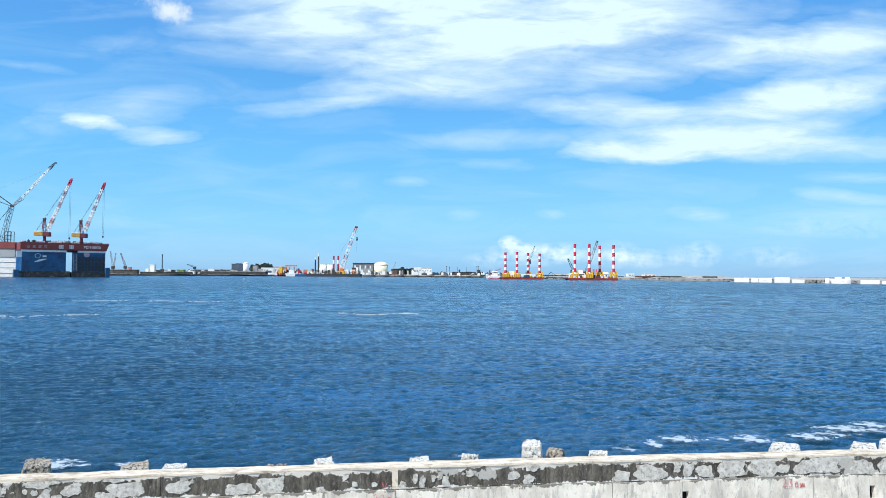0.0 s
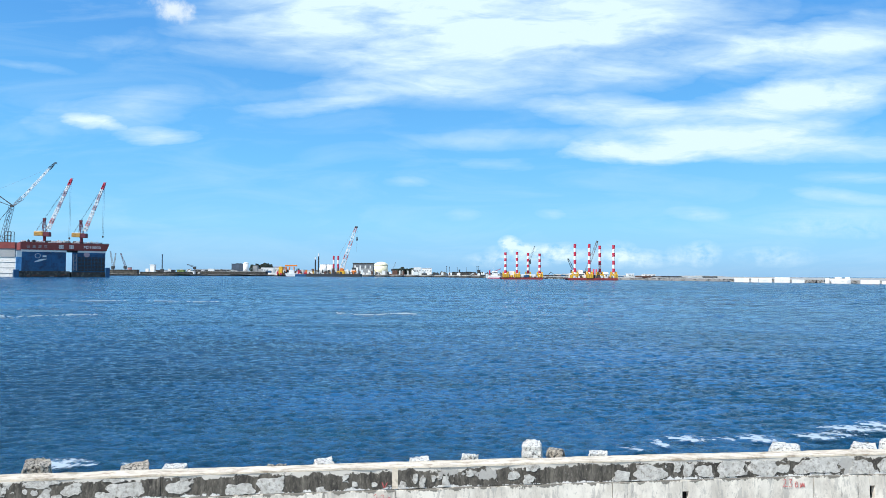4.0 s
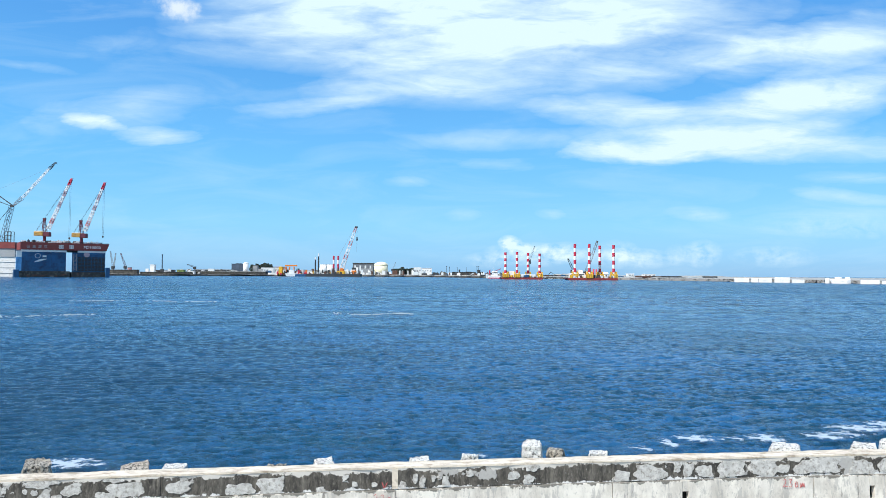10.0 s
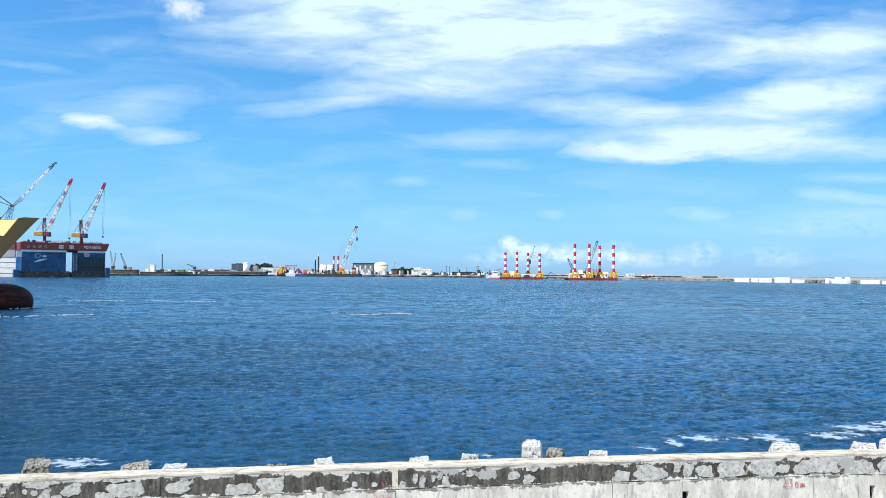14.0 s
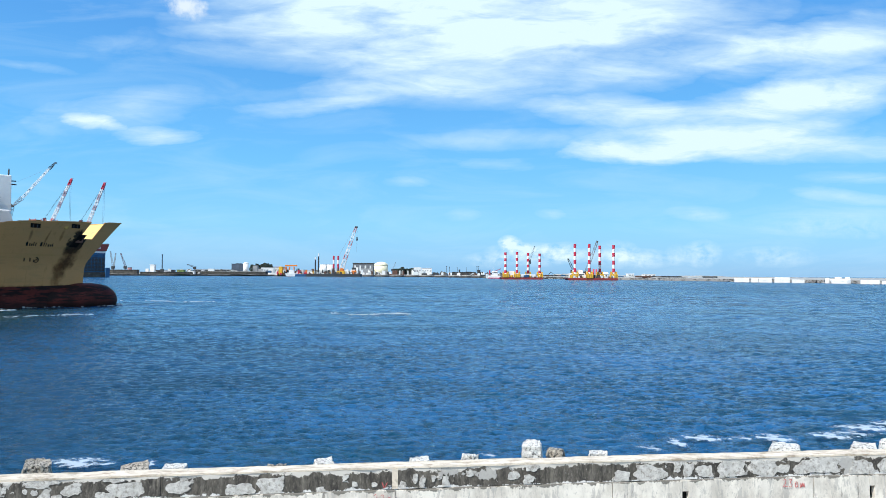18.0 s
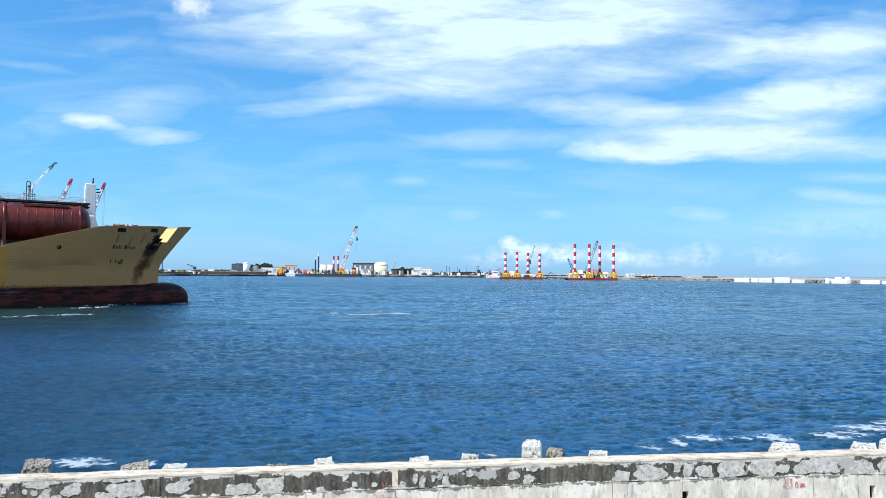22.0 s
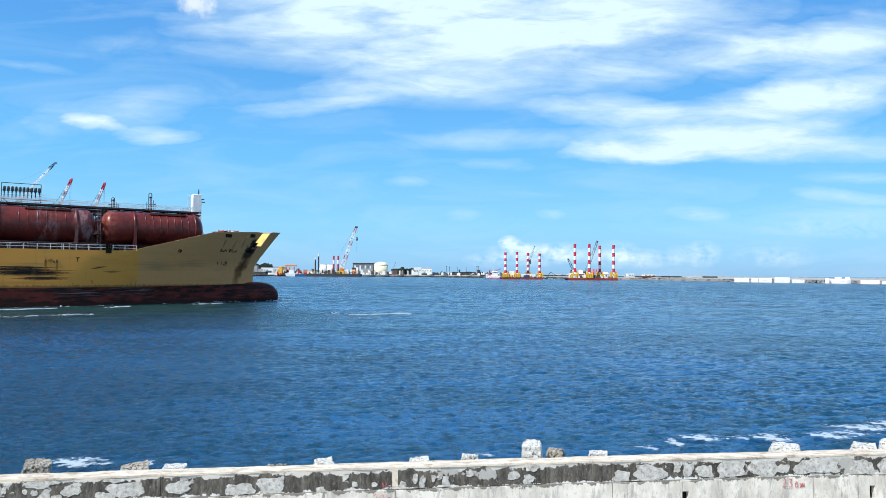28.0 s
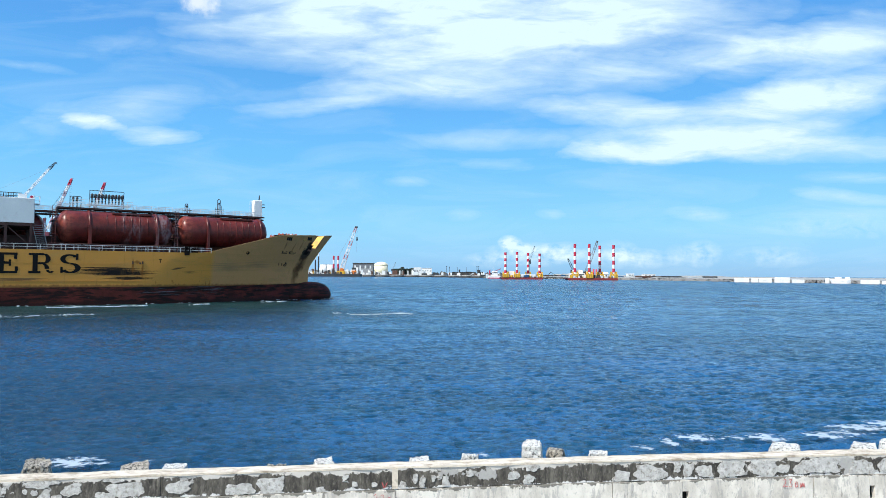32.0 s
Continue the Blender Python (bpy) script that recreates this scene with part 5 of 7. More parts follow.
def build_land():
    bm = bmesh.new()
    rows = []
    for x, y in QUAY:
        rows.append([bm.verts.new(c) for c in ((x, y, -4), (x, y, 3.2), (x * 1.002, y * 1.002 + 1, 3.4), (x * 1.05, y * 1.05 + 8, 4.0), (x * 1.4, y * 1.4 + 200, 4.6), (x * 2.2, 4600, 4.8))])
    for a, b in zip(rows, rows[1:]):
        for k in range(5):
            bm.faces.new((a[k], b[k], b[k + 1], a[k + 1]))
    solid("far_shore_ground", bm, LANDM, "pale dry reclaimed land across the channel", kind="structure")


build_land()


def quay_point(f):
    """A point of the quay line, f from 0 to its number of points less one."""
    i = min(int(f), len(QUAY) - 2)
    a, b = QUAY[i], QUAY[i + 1]
    t = f - i
    return a[0] + (b[0] - a[0]) * t, a[1] + (b[1] - a[1]) * t, math.degrees(math.atan2(b[1] - a[1], b[0] - a[0]))


def build_quay_blocks():
    bm = bmesh.new()
    v = box(bm, -0.5, 0.5, -0.5, 0.5, 0, 1)
    for k in (4, 5, 6, 7):
        v[k].co.x *= 0.86
    me = mesh_of("quay_block", bm, QUAYM)
    pale = me.copy()
    pale.materials[0] = QUAYPALE
    rng = random.Random(3)
    quay = thing("quay_wall", "dark stained concrete quay blocks along the waterline", "quay")
    bm = bmesh.new()
    for (xa, ya), (xb, yb) in zip(QUAY, QUAY[1:]):
        v = [bm.verts.new(c) for c in ((xa, ya - 0.8, -4), (xb, yb - 0.8, -4), (xb, yb - 0.8, 2.9), (xa, ya - 0.8, 2.9), (xa, ya + 2, 3.1), (xb, yb + 2, 3.1))]
        bm.faces.new(v[:4]), bm.faces.new((v[3], v[2], v[5], v[4]))
    part("quay_face", bm, QUAYM, quay, "dark stained quay face")
    f = 0.9
    while f < 8.9:
        x, y, turn = quay_point(f)
        o = new("quay_block", pale if f > 7.2 else me)
        o.parent = quay
        w = rng.uniform(24, 44) * (0.62 if f > 7 else 1)
        o.matrix_basis = pose(x, y - 1.5, -2, 0, 0, turn) @ Matrix.Diagonal((w, 5, rng.uniform(4.2, 5.4), 1))
        i = min(int(f), len(QUAY) - 2)
        seg = math.dist(QUAY[i], QUAY[i + 1])
        f += (w + rng.uniform(1, 9)) / seg


build_quay_blocks()


def build_rubble():
    """Pale rubble tipped along the outer quay, one heap of small stones."""
    rng = random.Random(31)
    bm = bmesh.new()
    for k in range(700):
        x, y, turn = quay_point(rng.uniform(6.2, 10.7))
        out = rng.uniform(0.0, 5.0)
        c = Vector((x, y - 2.0 - out, 2.6 - 0.55 * out + rng.uniform(-0.4, 0.4)))
        v = box(bm, -1, 1, -1, 1, -1, 1)
        size = Vector((rng.uniform(0.8, 2.4), rng.uniform(0.8, 1.6), rng.uniform(0.5, 1.1)))
        a = rng.uniform(0, 3.1)
        for q in v:
            p = Vector((q.co.x * size.x * rng.uniform(0.6, 1.1), q.co.y * size.y * rng.uniform(0.6, 1.1), q.co.z * size.z * rng.uniform(0.6, 1.1)))
            q.co = c + Vector((p.x * math.cos(a) - p.y * math.sin(a), p.x * math.sin(a) + p.y * math.cos(a), p.z))
    solid("rubble", bm, QUAYPALE, "pale rubble stones along the breakwater", "rubble", kind="stuff")


build_rubble()


def crane_boom(name, p, q, w0, w1, bands, mats, parent, r=0.28, cells=3):
    """A banded lattice boom: each painted length is a part."""
    p, q = Vector(p), Vector(q)
    for k in range(bands):
        a, b = k / bands, (k + 1) / bands
        bm = bmesh.new()
        lattice(bm, p.lerp(q, a), p.lerp(q, b), w0 + (w1 - w0) * a, w0 + (w1 - w0) * b, cells, r)
        part(name, bm, mats[k % len(mats)], parent)


# ---- floating dock ----
def build_dock():
    """The dock lies askew; x runs along its front, y into it."""
    d = thing("floating_dock", "blue and red steel floating dock moored by the quay", "floating dock", (-543.40, 880.00, 0), 37)
    xr, zt, zr, zw, zb = 98.29, 45.46, 35.71, 33.09, 8.02
    xg0, xg1, xs = 50.51, 57.54, 64.30
    bm = bmesh.new()
    v = box(bm, 0, xg0, 0, 46, zb - 2, zw)
    for k in (2, 6):
        v[k].co.x += 4.5
    part("wing_wall", bm, DOCKBLUE, d, "blue dock wing wall with a white emblem")
    bm = bmesh.new()
    v = box(bm, xg1, xr, 0, 46, zb - 2, zw)
    for k in (3, 7):
        v[k].co.x += 8
    w2 = part("wing_wall", bm, DOCKBLUE, d, "blue dock wing wall with a dark slatted front")
    # dock's sunlit end: the brightness is painted as a paler blue
    bm = bmesh.new()
    box(bm, -5.94, -0.05, 0.6, 8, zb - 4, zw - 7)
    part("end_panel", bm, LITBLUE, d, "pale blue end panel painted as the sunlit dock side")
    bm = bmesh.new()
    box(bm, -5.94, -0.05, 0.6, 8, zw - 7, zw + 1)
    part("end_panel", bm, HOUSE, d, "white top of the end panel")
    for a, b in ((-0.6, xg0 + 0.3), (xs, xr + 0.3)):
        bm = bmesh.new()
        box(bm, a, b, -0.5, 3, zw, zr)
        part("white_band", bm, WHITE, d)
    bm = bmesh.new()
    box(bm, xg0 - 6, xs + 6, 4, 46, zw + 1, zr)
    part("bridge_beam", bm, DARK, d)
    bm = bmesh.new()
    v = box(bm, -2, xr + 1, -2, 46, zr, zt)
    for k in (5, 6):
        v[k].co.x += 3.5
    part("top_girder", bm, DOCKRED, d, "dull red top girder")
    bm = bmesh.new()
    bar(bm, (0, 0, 0), (0, 0, 1.4), 0.12)
    me = mesh_of("rail_post", bm, DARK)
    top = part("top_rail", _bars([(-2, -1.6, zt), (xr + 4, -1.6, zt)], 1.4, 2, 0.1), DARK, d)
    for k in range(50):
        o = new("rail_post", me)
        o.parent, o.location = top, (-2 + (xr + 6) * k / 49, -1.6, zt)
    for a, b, z in ((-5, xg0 + 4, 7.83), (xg1 - 1, xr + 2, 6.74)):
        bm = bmesh.new()
        box(bm, a, b, -5, 46, -2, z)
        part("pontoon", bm, QUAYM, d, "dark stained pontoon")
    for a, b, z in ((xr - 0.5, xr + 5, 13.13), (-9, -3, 9.87)):
        bm = bmesh.new()
        box(bm, a, b, -6, 6, -2, z)
        part("fender_block", bm, DOCKBLUE, d, bevel=0.4)
    rng = random.Random(8)
    for k in range(26):
        x = rng.uniform(-3, xr)
        if xg0 < x < xg1:
            continue
        bm = bmesh.new()
        w, z = rng.uniform(1.5, 6), rng.uniform(0.5, 3.5)
        box(bm, x, x + w, -5.25, -4.9, z, z + rng.uniform(0.5, 2.2))
        part("hull_patch", bm, rng.choice((RUST, DARK, SHEDGREY, RUST)), d)
    # dark slatted front of the second wing
    z0, z1 = zb + 0.5, 27.39
    n = 10
    for k in range(n):
        bm = bmesh.new()
        z = z0 + (z1 - z0) * k / n
        box(bm, xs, xr - 0.8, -1.2, 0.2, z, z + (z1 - z0) / n * 0.75)
        part("slat", bm, DARK, w2)
    for k in range(9):
        bm = bmesh.new()
        x = xs + (xr - xs - 0.8) * k / 8
        box(bm, x - 0.3, x + 0.3, -1.6, -0.9, z0, z1)
        part("upright", bm, DOCKBLUE, w2)
    bm = bmesh.new()
    lattice(bm, ((xg1 + xs) / 2, -2, z0), ((xg1 + xs) / 2, -2, zw - 2), 4, 4, 8, 0.22)
    part("stair_tower", bm, GREYST, w2, "pale lattice stair tower")
    # plating seams of the first wing
    for k in range(1, 6):
        bm = bmesh.new()
        box(bm, xg0 * k / 6 - 0.15, xg0 * k / 6 + 0.15, -0.25, 0.05, zb, zw)
        part("plate_rib", bm, DOCKBLUE, d)
    # emblem: a plain swept shape under a rounded one
    bm = bmesh.new()
    cx, cz = 20.79, 21.92
    low = [(cx - 7.5 + 15 * k / 10, cz - 2.6 + 4.5 * k / 10 - 0.8 * math.sin(math.pi * k / 10)) for k in range(11)]
    high = [(cx - 7.5 + 15 * k / 10, cz - 2.6 + 4.5 * k / 10 + 2.0 * math.sin(math.pi * k / 10)) for k in range(9, 0, -1)]
    ring = [bm.verts.new((x, -0.25, z)) for x, z in low + high]
    back = [bm.verts.new((x, -0.02, z)) for x, z in low + high]
    bm.faces.new(ring)
    for i in range(len(ring)):
        j = (i + 1) % len(ring)
        bm.faces.new((ring[i], ring[j], back[j], back[i]))
    for i in range(14):
        t0, t1 = math.tau * i / 14, math.tau * (i + 1) / 14
        bar(bm, (cx - 3 + 3 * math.cos(t0), -0.3, cz + 6 + 3 * math.sin(t0)), (cx - 3 + 3 * math.cos(t1), -0.3, cz + 6 + 3 * math.sin(t1)), 0.3)
    box(bm, cx + 2.5, cx + 7, -0.3, 0.1, cz + 4.2, cz + 6.6)
    part("emblem", bm, HOUSE, d, "faded white emblem")
    bm = bmesh.new()
    lathe(bm, (75.23, -0.2, 30.50), (0, -1, 0), [(0, 3.6), (0.2, 3.6), (0.2, 2.7), (0.05, 2.7)], 16)
    part("round_emblem", bm, SMOKE, d)
    # lettering on the girder: a readable mark, and bars for the unreadable signs
    letters("dock_mark", "FD10000", 3.53, WHITE, d, pose(70.77, -2.1, 38.58, 90, 0, 0) @ Matrix.Diagonal((1.14, 1, 1, 1)), 0.05, "white dock mark")
    zs = 37.77
    for x in (41.57, 53.85):
        bm = bmesh.new()
        for k in range(4):
            box(bm, x, x + 5.4, -2.2, -1.9, zs + 1.3 * k, zs + 1.3 * k + 0.7)
        box(bm, x + 2.2, x + 3.1, -2.2, -1.9, zs, zs + 5)
        part("sign_bars", bm, HOUSE, d)
    for k in range(4):
        bm = bmesh.new()
        x = 4.95 + 6.6 * k
        for j in range(3):
            box(bm, x, x + 3.4, -2.2, -1.9, zs + 0.4 + 1.4 * j, zs + 0.9 + 1.4 * j)
        part("sign_bars", bm, SHEDGREY, d)
    # stores and machinery on the top deck
    rng = random.Random(11)
    for k in range(90):
        bm = bmesh.new()
        x = rng.uniform(-1, xr - 6)
        w, hgt = rng.uniform(1.5, 7), rng.uniform(0.8, 3.4)
        y = rng.uniform(0, 40)
        box(bm, x, x + w, y, y + 3, zt, zt + hgt)
        if k % 3 == 0:
            box(bm, x + w * 0.3, x + w * 0.5, y + 1, y + 2, zt + hgt, zt + hgt + 1.5)
        part("deck_store", bm, rng.choice((DARK, GREYST, SLATE, HOUSE, WHITE, RUST, WHITE)), d, bevel=0.15)
    # neighbouring dock section, mostly hidden
    e = thing("white_barge", "white-sided barge with a red deck edge", "barge")
    bm = bmesh.new()
    box(bm, -803.28, -582.42, 930, 975, -2, 26.87)
    part("side", bm, CAISSON, e)
    bm = bmesh.new()
    box(bm, -803.28, -582.42, 928, 975, 38.44, 46.92)
    part("deck_edge", bm, DOCKRED, e)
    bm = bmesh.new()
    box(bm, -803.28, -583.19, 929, 975, 26.87, 38.44)
    part("upper_side", bm, SHEDGREY, e)
    for k in range(3):
        bm = bmesh.new()
        z = 4.55 + 7.5 * k
        box(bm, -803.28, -582.42, 929.6, 930, z, z + 0.5)
        part("rubbing_strake", bm, GREYST, e)


build_dock()


def dock_crane(ped, zp, house, apex, foot, tip, hook):
    """A luffing crane: column, cab house, A-frame, banded boom, hoist rope and hook. All points are (x, z)."""
    y = 925
    c = thing("luffing_crane", "red and white luffing crane with a raised boom on the dock", "crane", group="dock cranes")
    bm = bmesh.new()
    lathe(bm, (ped, y, zp), (0, 0, 1), [(0, 2.6), (2, 2.0), (house[2] - zp - 1, 1.8), (house[2] - zp, 3.0)], 12)
    part("column", bm, MAROON, c)
    bm = bmesh.new()
    box(bm, house[0], house[1], y - 3.5, y + 3.5, house[2], house[3])
    part("machinery_house", bm, OCHRE, c, "ochre machinery house", 0.25)
    bm = bmesh.new()
    box(bm, house[0] + 0.3, house[1] - 0.3, y - 3.3, y + 3.3, house[3], house[3] + 0.7)
    part("house_roof", bm, WHITE, c)
    bm = bmesh.new()
    box(bm, house[1], foot[0] + 3, y - 3, y + 3, house[2] - 1, house[2] + 5)
    part("operator_cab", bm, MAROON, c, "", 0.3)
    bm = bmesh.new()
    for dx, dy in ((-2.8, -2), (-2.8, 2), (2.2, -2), (2.2, 2)):
        bar(bm, (ped + dx, y + dy, house[3] - 2), (apex[0] + dx * 0.35, y + dy * 0.4, apex[1]), 0.5)
    for k in range(1, 5):
        t = k / 5
        z = house[3] - 2 + (apex[1] - house[3] + 2) * t
        w = 2.6 * (1 - 0.65 * t)
        cx = ped + (apex[0] - ped) * t
        bar(bm, (cx - w, y - 2 * (1 - 0.6 * t), z), (cx + w, y - 2 * (1 - 0.6 * t), z), 0.3)
    box(bm, apex[0] - 1.8, apex[0] + 1.8, y - 1.2, y + 1.2, apex[1] - 1, apex[1] + 1.5)
    part("a_frame", bm, MAROON, c)
    crane_boom("boom_section", (foot[0], y, foot[1]), (tip[0], y, tip[1]), 3.4, 2.2, 9, (WHITE, FADED, WHITE, WHITE, SMOKE, WHITE, SMOKE, WHITE, RED), c, 0.45, 2)
    bm = bmesh.new()
    box(bm, tip[0] - 1.2, tip[0] + 1.5, y - 1.2, y + 1.2, tip[1] - 1.0, tip[1] + 1.6)
    bar(bm, (tip[0] - 2, y, tip[1] + 1.5), (tip[0] + 3.2, y, tip[1] + 2.6), 0.4)
    part("boom_head", bm, RED, c, "", 0.3)
    bm = bmesh.new()
    for dy in (-0.8, 0.8):
        bar(bm, (apex[0], y + dy, apex[1] + 1), (tip[0], y + dy, tip[1]), 0.13)
        bar(bm, (house[0] + 1, y + dy, house[3]), (apex[0], y + dy, apex[1] + 1), 0.13)
        bar(bm, (tip[0] - 0.5 + dy, y, tip[1]), (tip[0] - 0.5 + dy, y, hook), 0.11)
    part("rope", bm, DARK, c)
    bm = bmesh.new()
    lathe(bm, (tip[0] - 0.5, y, hook - 3.2), (0, 0, 1), [(0, 0.3), (0.6, 1.0), (2.4, 1.1), (3.2, 0.3)], 10)
    part("hook_block", bm, DARK, c)


dock_crane(-541.02, 47.02, (-554.03, -541.79, 55.82, 61.58),
           (-541.79, 78.52), (-536.43, 64.71), (-506.96, 131.94), 54.13)
dock_crane(-490.88, 46.55, (-502.75, -491.27, 54.17, 59.55),
           (-492.03, 75.75), (-486.67, 61.94), (-461.41, 126.81), 56.71)


def big_crane():
    y = 1020
    c = thing("crawler_crane", "tall white lattice-boom crawler crane behind the dock", "crane")
    bm = bmesh.new()
    lattice(bm, (-659.89, y, 51.57), (-647.23, y, 104.23), 6, 5, 8, 0.28)
    part("mast", bm, SLATE, c)
    bm = bmesh.new()
    lattice(bm, (-644.70, y, 105.94), (-631.19, y, 117.92), 2, 4.4, 2, 0.3)
    part("boom_foot", bm, GREYST, c)
    bm = bmesh.new()
    lattice(bm, (-631.19, y, 117.92), (-592.37, y, 161.60), 2.7, 2.1, 11, 0.3)
    part("boom", bm, WHITE, c, "white lattice boom")
    bm = bmesh.new()
    lattice(bm, (-592.37, y, 161.60), (-584.77, y, 169.33), 3.2, 1.6, 2, 0.35)
    box(bm, -585.2, -581.2, y - 1.0, y + 1.0, 169.5, 171.2)
    part("boom_head", bm, DARK, c)
    bm = bmesh.new()
    bar(bm, (-686.90, y, 134.61), (-645.54, y, 105.94), 0.8)
    bar(bm, (-686.90, y, 119.29), (-645.54, y, 104.24), 0.6)
    bar(bm, (-665.80, y, 82.04), (-649.76, y, 102.51), 0.35)
    box(bm, -648.6, -644.2, y - 1.5, y + 1.5, 103.3, 106.9)
    part("strut", bm, DARK, c)
    bm = bmesh.new()
    bar(bm, (-686.90, y, 121.84), (-594.05, y, 161.59), 0.1)
    bar(bm, (-581.39, y, 171.06), (-580.55, y, 167.65), 0.15)
    part("pendant_line", bm, GREYST, c)
    bm = bmesh.new()
    box(bm, -682.68, -651.45, y - 5, y + 5, 3.8, 51.57)
    part("crane_base", bm, DARK, c)
    t = thing("gantry_frame", "grey steel frame behind the barge", "steel frame")
    bm = bmesh.new()
    x0, x1, z0, z1 = -643.64, -634.54, 3.0, 65.69
    for x in (x0, (x0 + x1) / 2, x1):
        for yy in (1000, 1008):
            bar(bm, (x, yy, z0), (x, yy, z1), 0.5)
    for z in (z1, z1 - 6, z1 - 12):
        for yy in (1000, 1008):
            bar(bm, (x0, yy, z), (x1, yy, z), 0.4)
    part("frame", bm, DARK, t)


big_crane()


# ---- jack-up barges ----
def jackup(x0, x1, y, legs, ztops, zhouse, hull_h, cranes, label):
    j = thing("jackup_barge", label, "jack-up barge", group="jack-up barges")
    bm = bmesh.new()
    v = box(bm, x0, x1, y, y + 26, -1, hull_h)
    for k in (0, 3):
        v[k].co.x += 3
    part("barge_hull", bm, BARGERED, j, "dull red barge hull", 0.3)
    bm = bmesh.new()
    box(bm, x0 + 1, x1 - 1, y + 1, y + 25, hull_h, hull_h + 0.5)
    part("barge_deck", bm, DECKRED, j)
    for (lx, ly), zt in zip(legs, ztops):
        z, k = 0.0, 0
        r = 1.85
        band = (zt - hull_h) / 8.5
        zz = zt
        leg = None
        while zz > -3:
            bm = bmesh.new()
            low = max(zz - band, -3)
            lathe(bm, (lx, ly, low), (0, 0, 1), [(0, r), (zz - low, r)], 20)
            for f in bm.faces:
                f.smooth = False
            ob = part("leg_band", bm, (RED, WHITE)[k % 2], j)
            k += 1
            zz = low
            if low <= -3:
                break
        bm = bmesh.new()
        box(bm, lx - 4.6, lx + 4.6, ly - 4.6, ly + 4.6, hull_h, hull_h + zhouse * 0.62)
        hs = part("jack_house", bm, YELLOW, j, "yellow jacking house", 0.3)
        for sx in (-1, 1):
            bm = bmesh.new()
            box(bm, lx + sx * 3.4 - 0.7, lx + sx * 3.4 + 0.7, ly - 3.5, ly + 3.5, hull_h + zhouse * 0.6, hull_h + zhouse)
            part("jack_horn", bm, YELLOW, hs)
        bm = bmesh.new()
        for k2 in range(3):
            box(bm, lx - 4.9 + 3.3 * k2, lx - 4.0 + 3.3 * k2, ly - 4.9, ly - 4.5, hull_h, hull_h + zhouse * 0.6)
        part("house_rib", bm, OCHRE, hs)
    return j


def block_on(parent, name, material, x0, x1, y0, y1, z0, z1, bevel=0.15, label=""):
    bm = bmesh.new()
    box(bm, x0, x1, y0, y1, z0, z1)
    return part(name, bm, material, parent, label, bevel)


A = jackup(85.50, 148.21, 1010, [(92.98, 1014), (110.18, 1014), (128.80, 1032), (146.31, 1032)],
           [39.83, 40.78, 39.76, 39.02], 8.78, 2.6, [], "red jack-up barge with four red and white banded legs")
B = jackup(169.57, 238.86, 930, [(181.51, 938), (200.45, 934), (218.43, 950), (234.70, 938)],
           [49.63, 49.58, 48.02, 48.40], 9.24, 2.6, [], "red jack-up barge with red and white banded legs")
hA = block_on(A, "deckhouse", WHITE, 94.89, 106.61, 1016, 1024, 2.9, 12.14, label="white deckhouse")
block_on(A, "deckhouse", WHITE, 115.83, 137.61, 1013, 1018, 2.9, 7.26)
block_on(A, "winch_house", DOCKBLUE, 120.62, 127.30, 1010.5, 1014, 2.9, 6.43)
hB = block_on(B, "deckhouse", WHITE, 174.56, 194.62, 935, 948, 2.9, 9.22, label="white deckhouse")
block_on(B, "bridge", WHITE, 179.58, 192.72, 939, 947, 9.22, 13.86)
block_on(B, "window_strip", DARK, 176.11, 193.85, 934.7, 935.2, 6.91, 8.06, 0)
block_on(B, "winch_house", DARK, 204.65, 210.05, 934, 940, 2.9, 7.04)
for u in (212.39, 216.36):
    bm = bmesh.new()
    lathe(bm, (u, 962, 2), (0, 0, 1), [(0, 1.2), (13.40, 1.2)], 10)
    part("red_pile", bm, RED, B)


def lattice_crane(name, label, base, foot, tip, y, w, material, cells, cab=True, r=0.22):
    c = thing(name, label, "crane")
    bm = bmesh.new()
    lattice(bm, (foot[0], y, foot[1]), (tip[0], y, tip[1]), w, w * 0.6, cells, r)
    part("boom", bm, material, c)
    bm = bmesh.new()
    box(bm, tip[0] - w * 0.28, tip[0] + w * 0.32, y - 0.8, y + 0.8, tip[1] - w * 0.25, tip[1] + w * 0.3)
    part("boom_head", bm, DARK, c)
    if cab:
        low = max(base + 1.2, foot[1] - 4.5)
        bm = bmesh.new()
        box(bm, foot[0] - 4, foot[0] + 2, y - 2, y + 2, low, foot[1] + 1)
        part("cab", bm, DARK, c, "", 0.3)
        if low > base + 1.3:
            bm = bmesh.new()
            bar(bm, (foot[0] - 1, y, base), (foot[0] - 1, y, low), 1.1, 8)
            part("pedestal", bm, GREYST, c)
        bm = bmesh.new()
        for s in (-1, 1):
            box(bm, foot[0] - 4.5, foot[0] + 3, y + s * 2.8 - 0.6, y + s * 2.8 + 0.6, base, base + 1.3)
        part("track", bm, DARK, c)
    return c


lattice_crane("deck_crane", "grey lattice crane working beside the jack-up barge", 3.0, (202.31, 10.97), (218.29, 54.25), 965, 4, GREYST, 12)
lattice_crane("deck_crane", "dark lattice crane with a short boom on the barge", 3.0, (182.25, 13.18), (174.76, 28.90), 952, 3, DARK, 6)
lattice_crane("deck_crane", "thin pale lattice crane behind the jack-up barge", 3.0, (134.48, 28.36), (142.38, 50.38), 1060, 2, GREYST, 9, r=0.15)


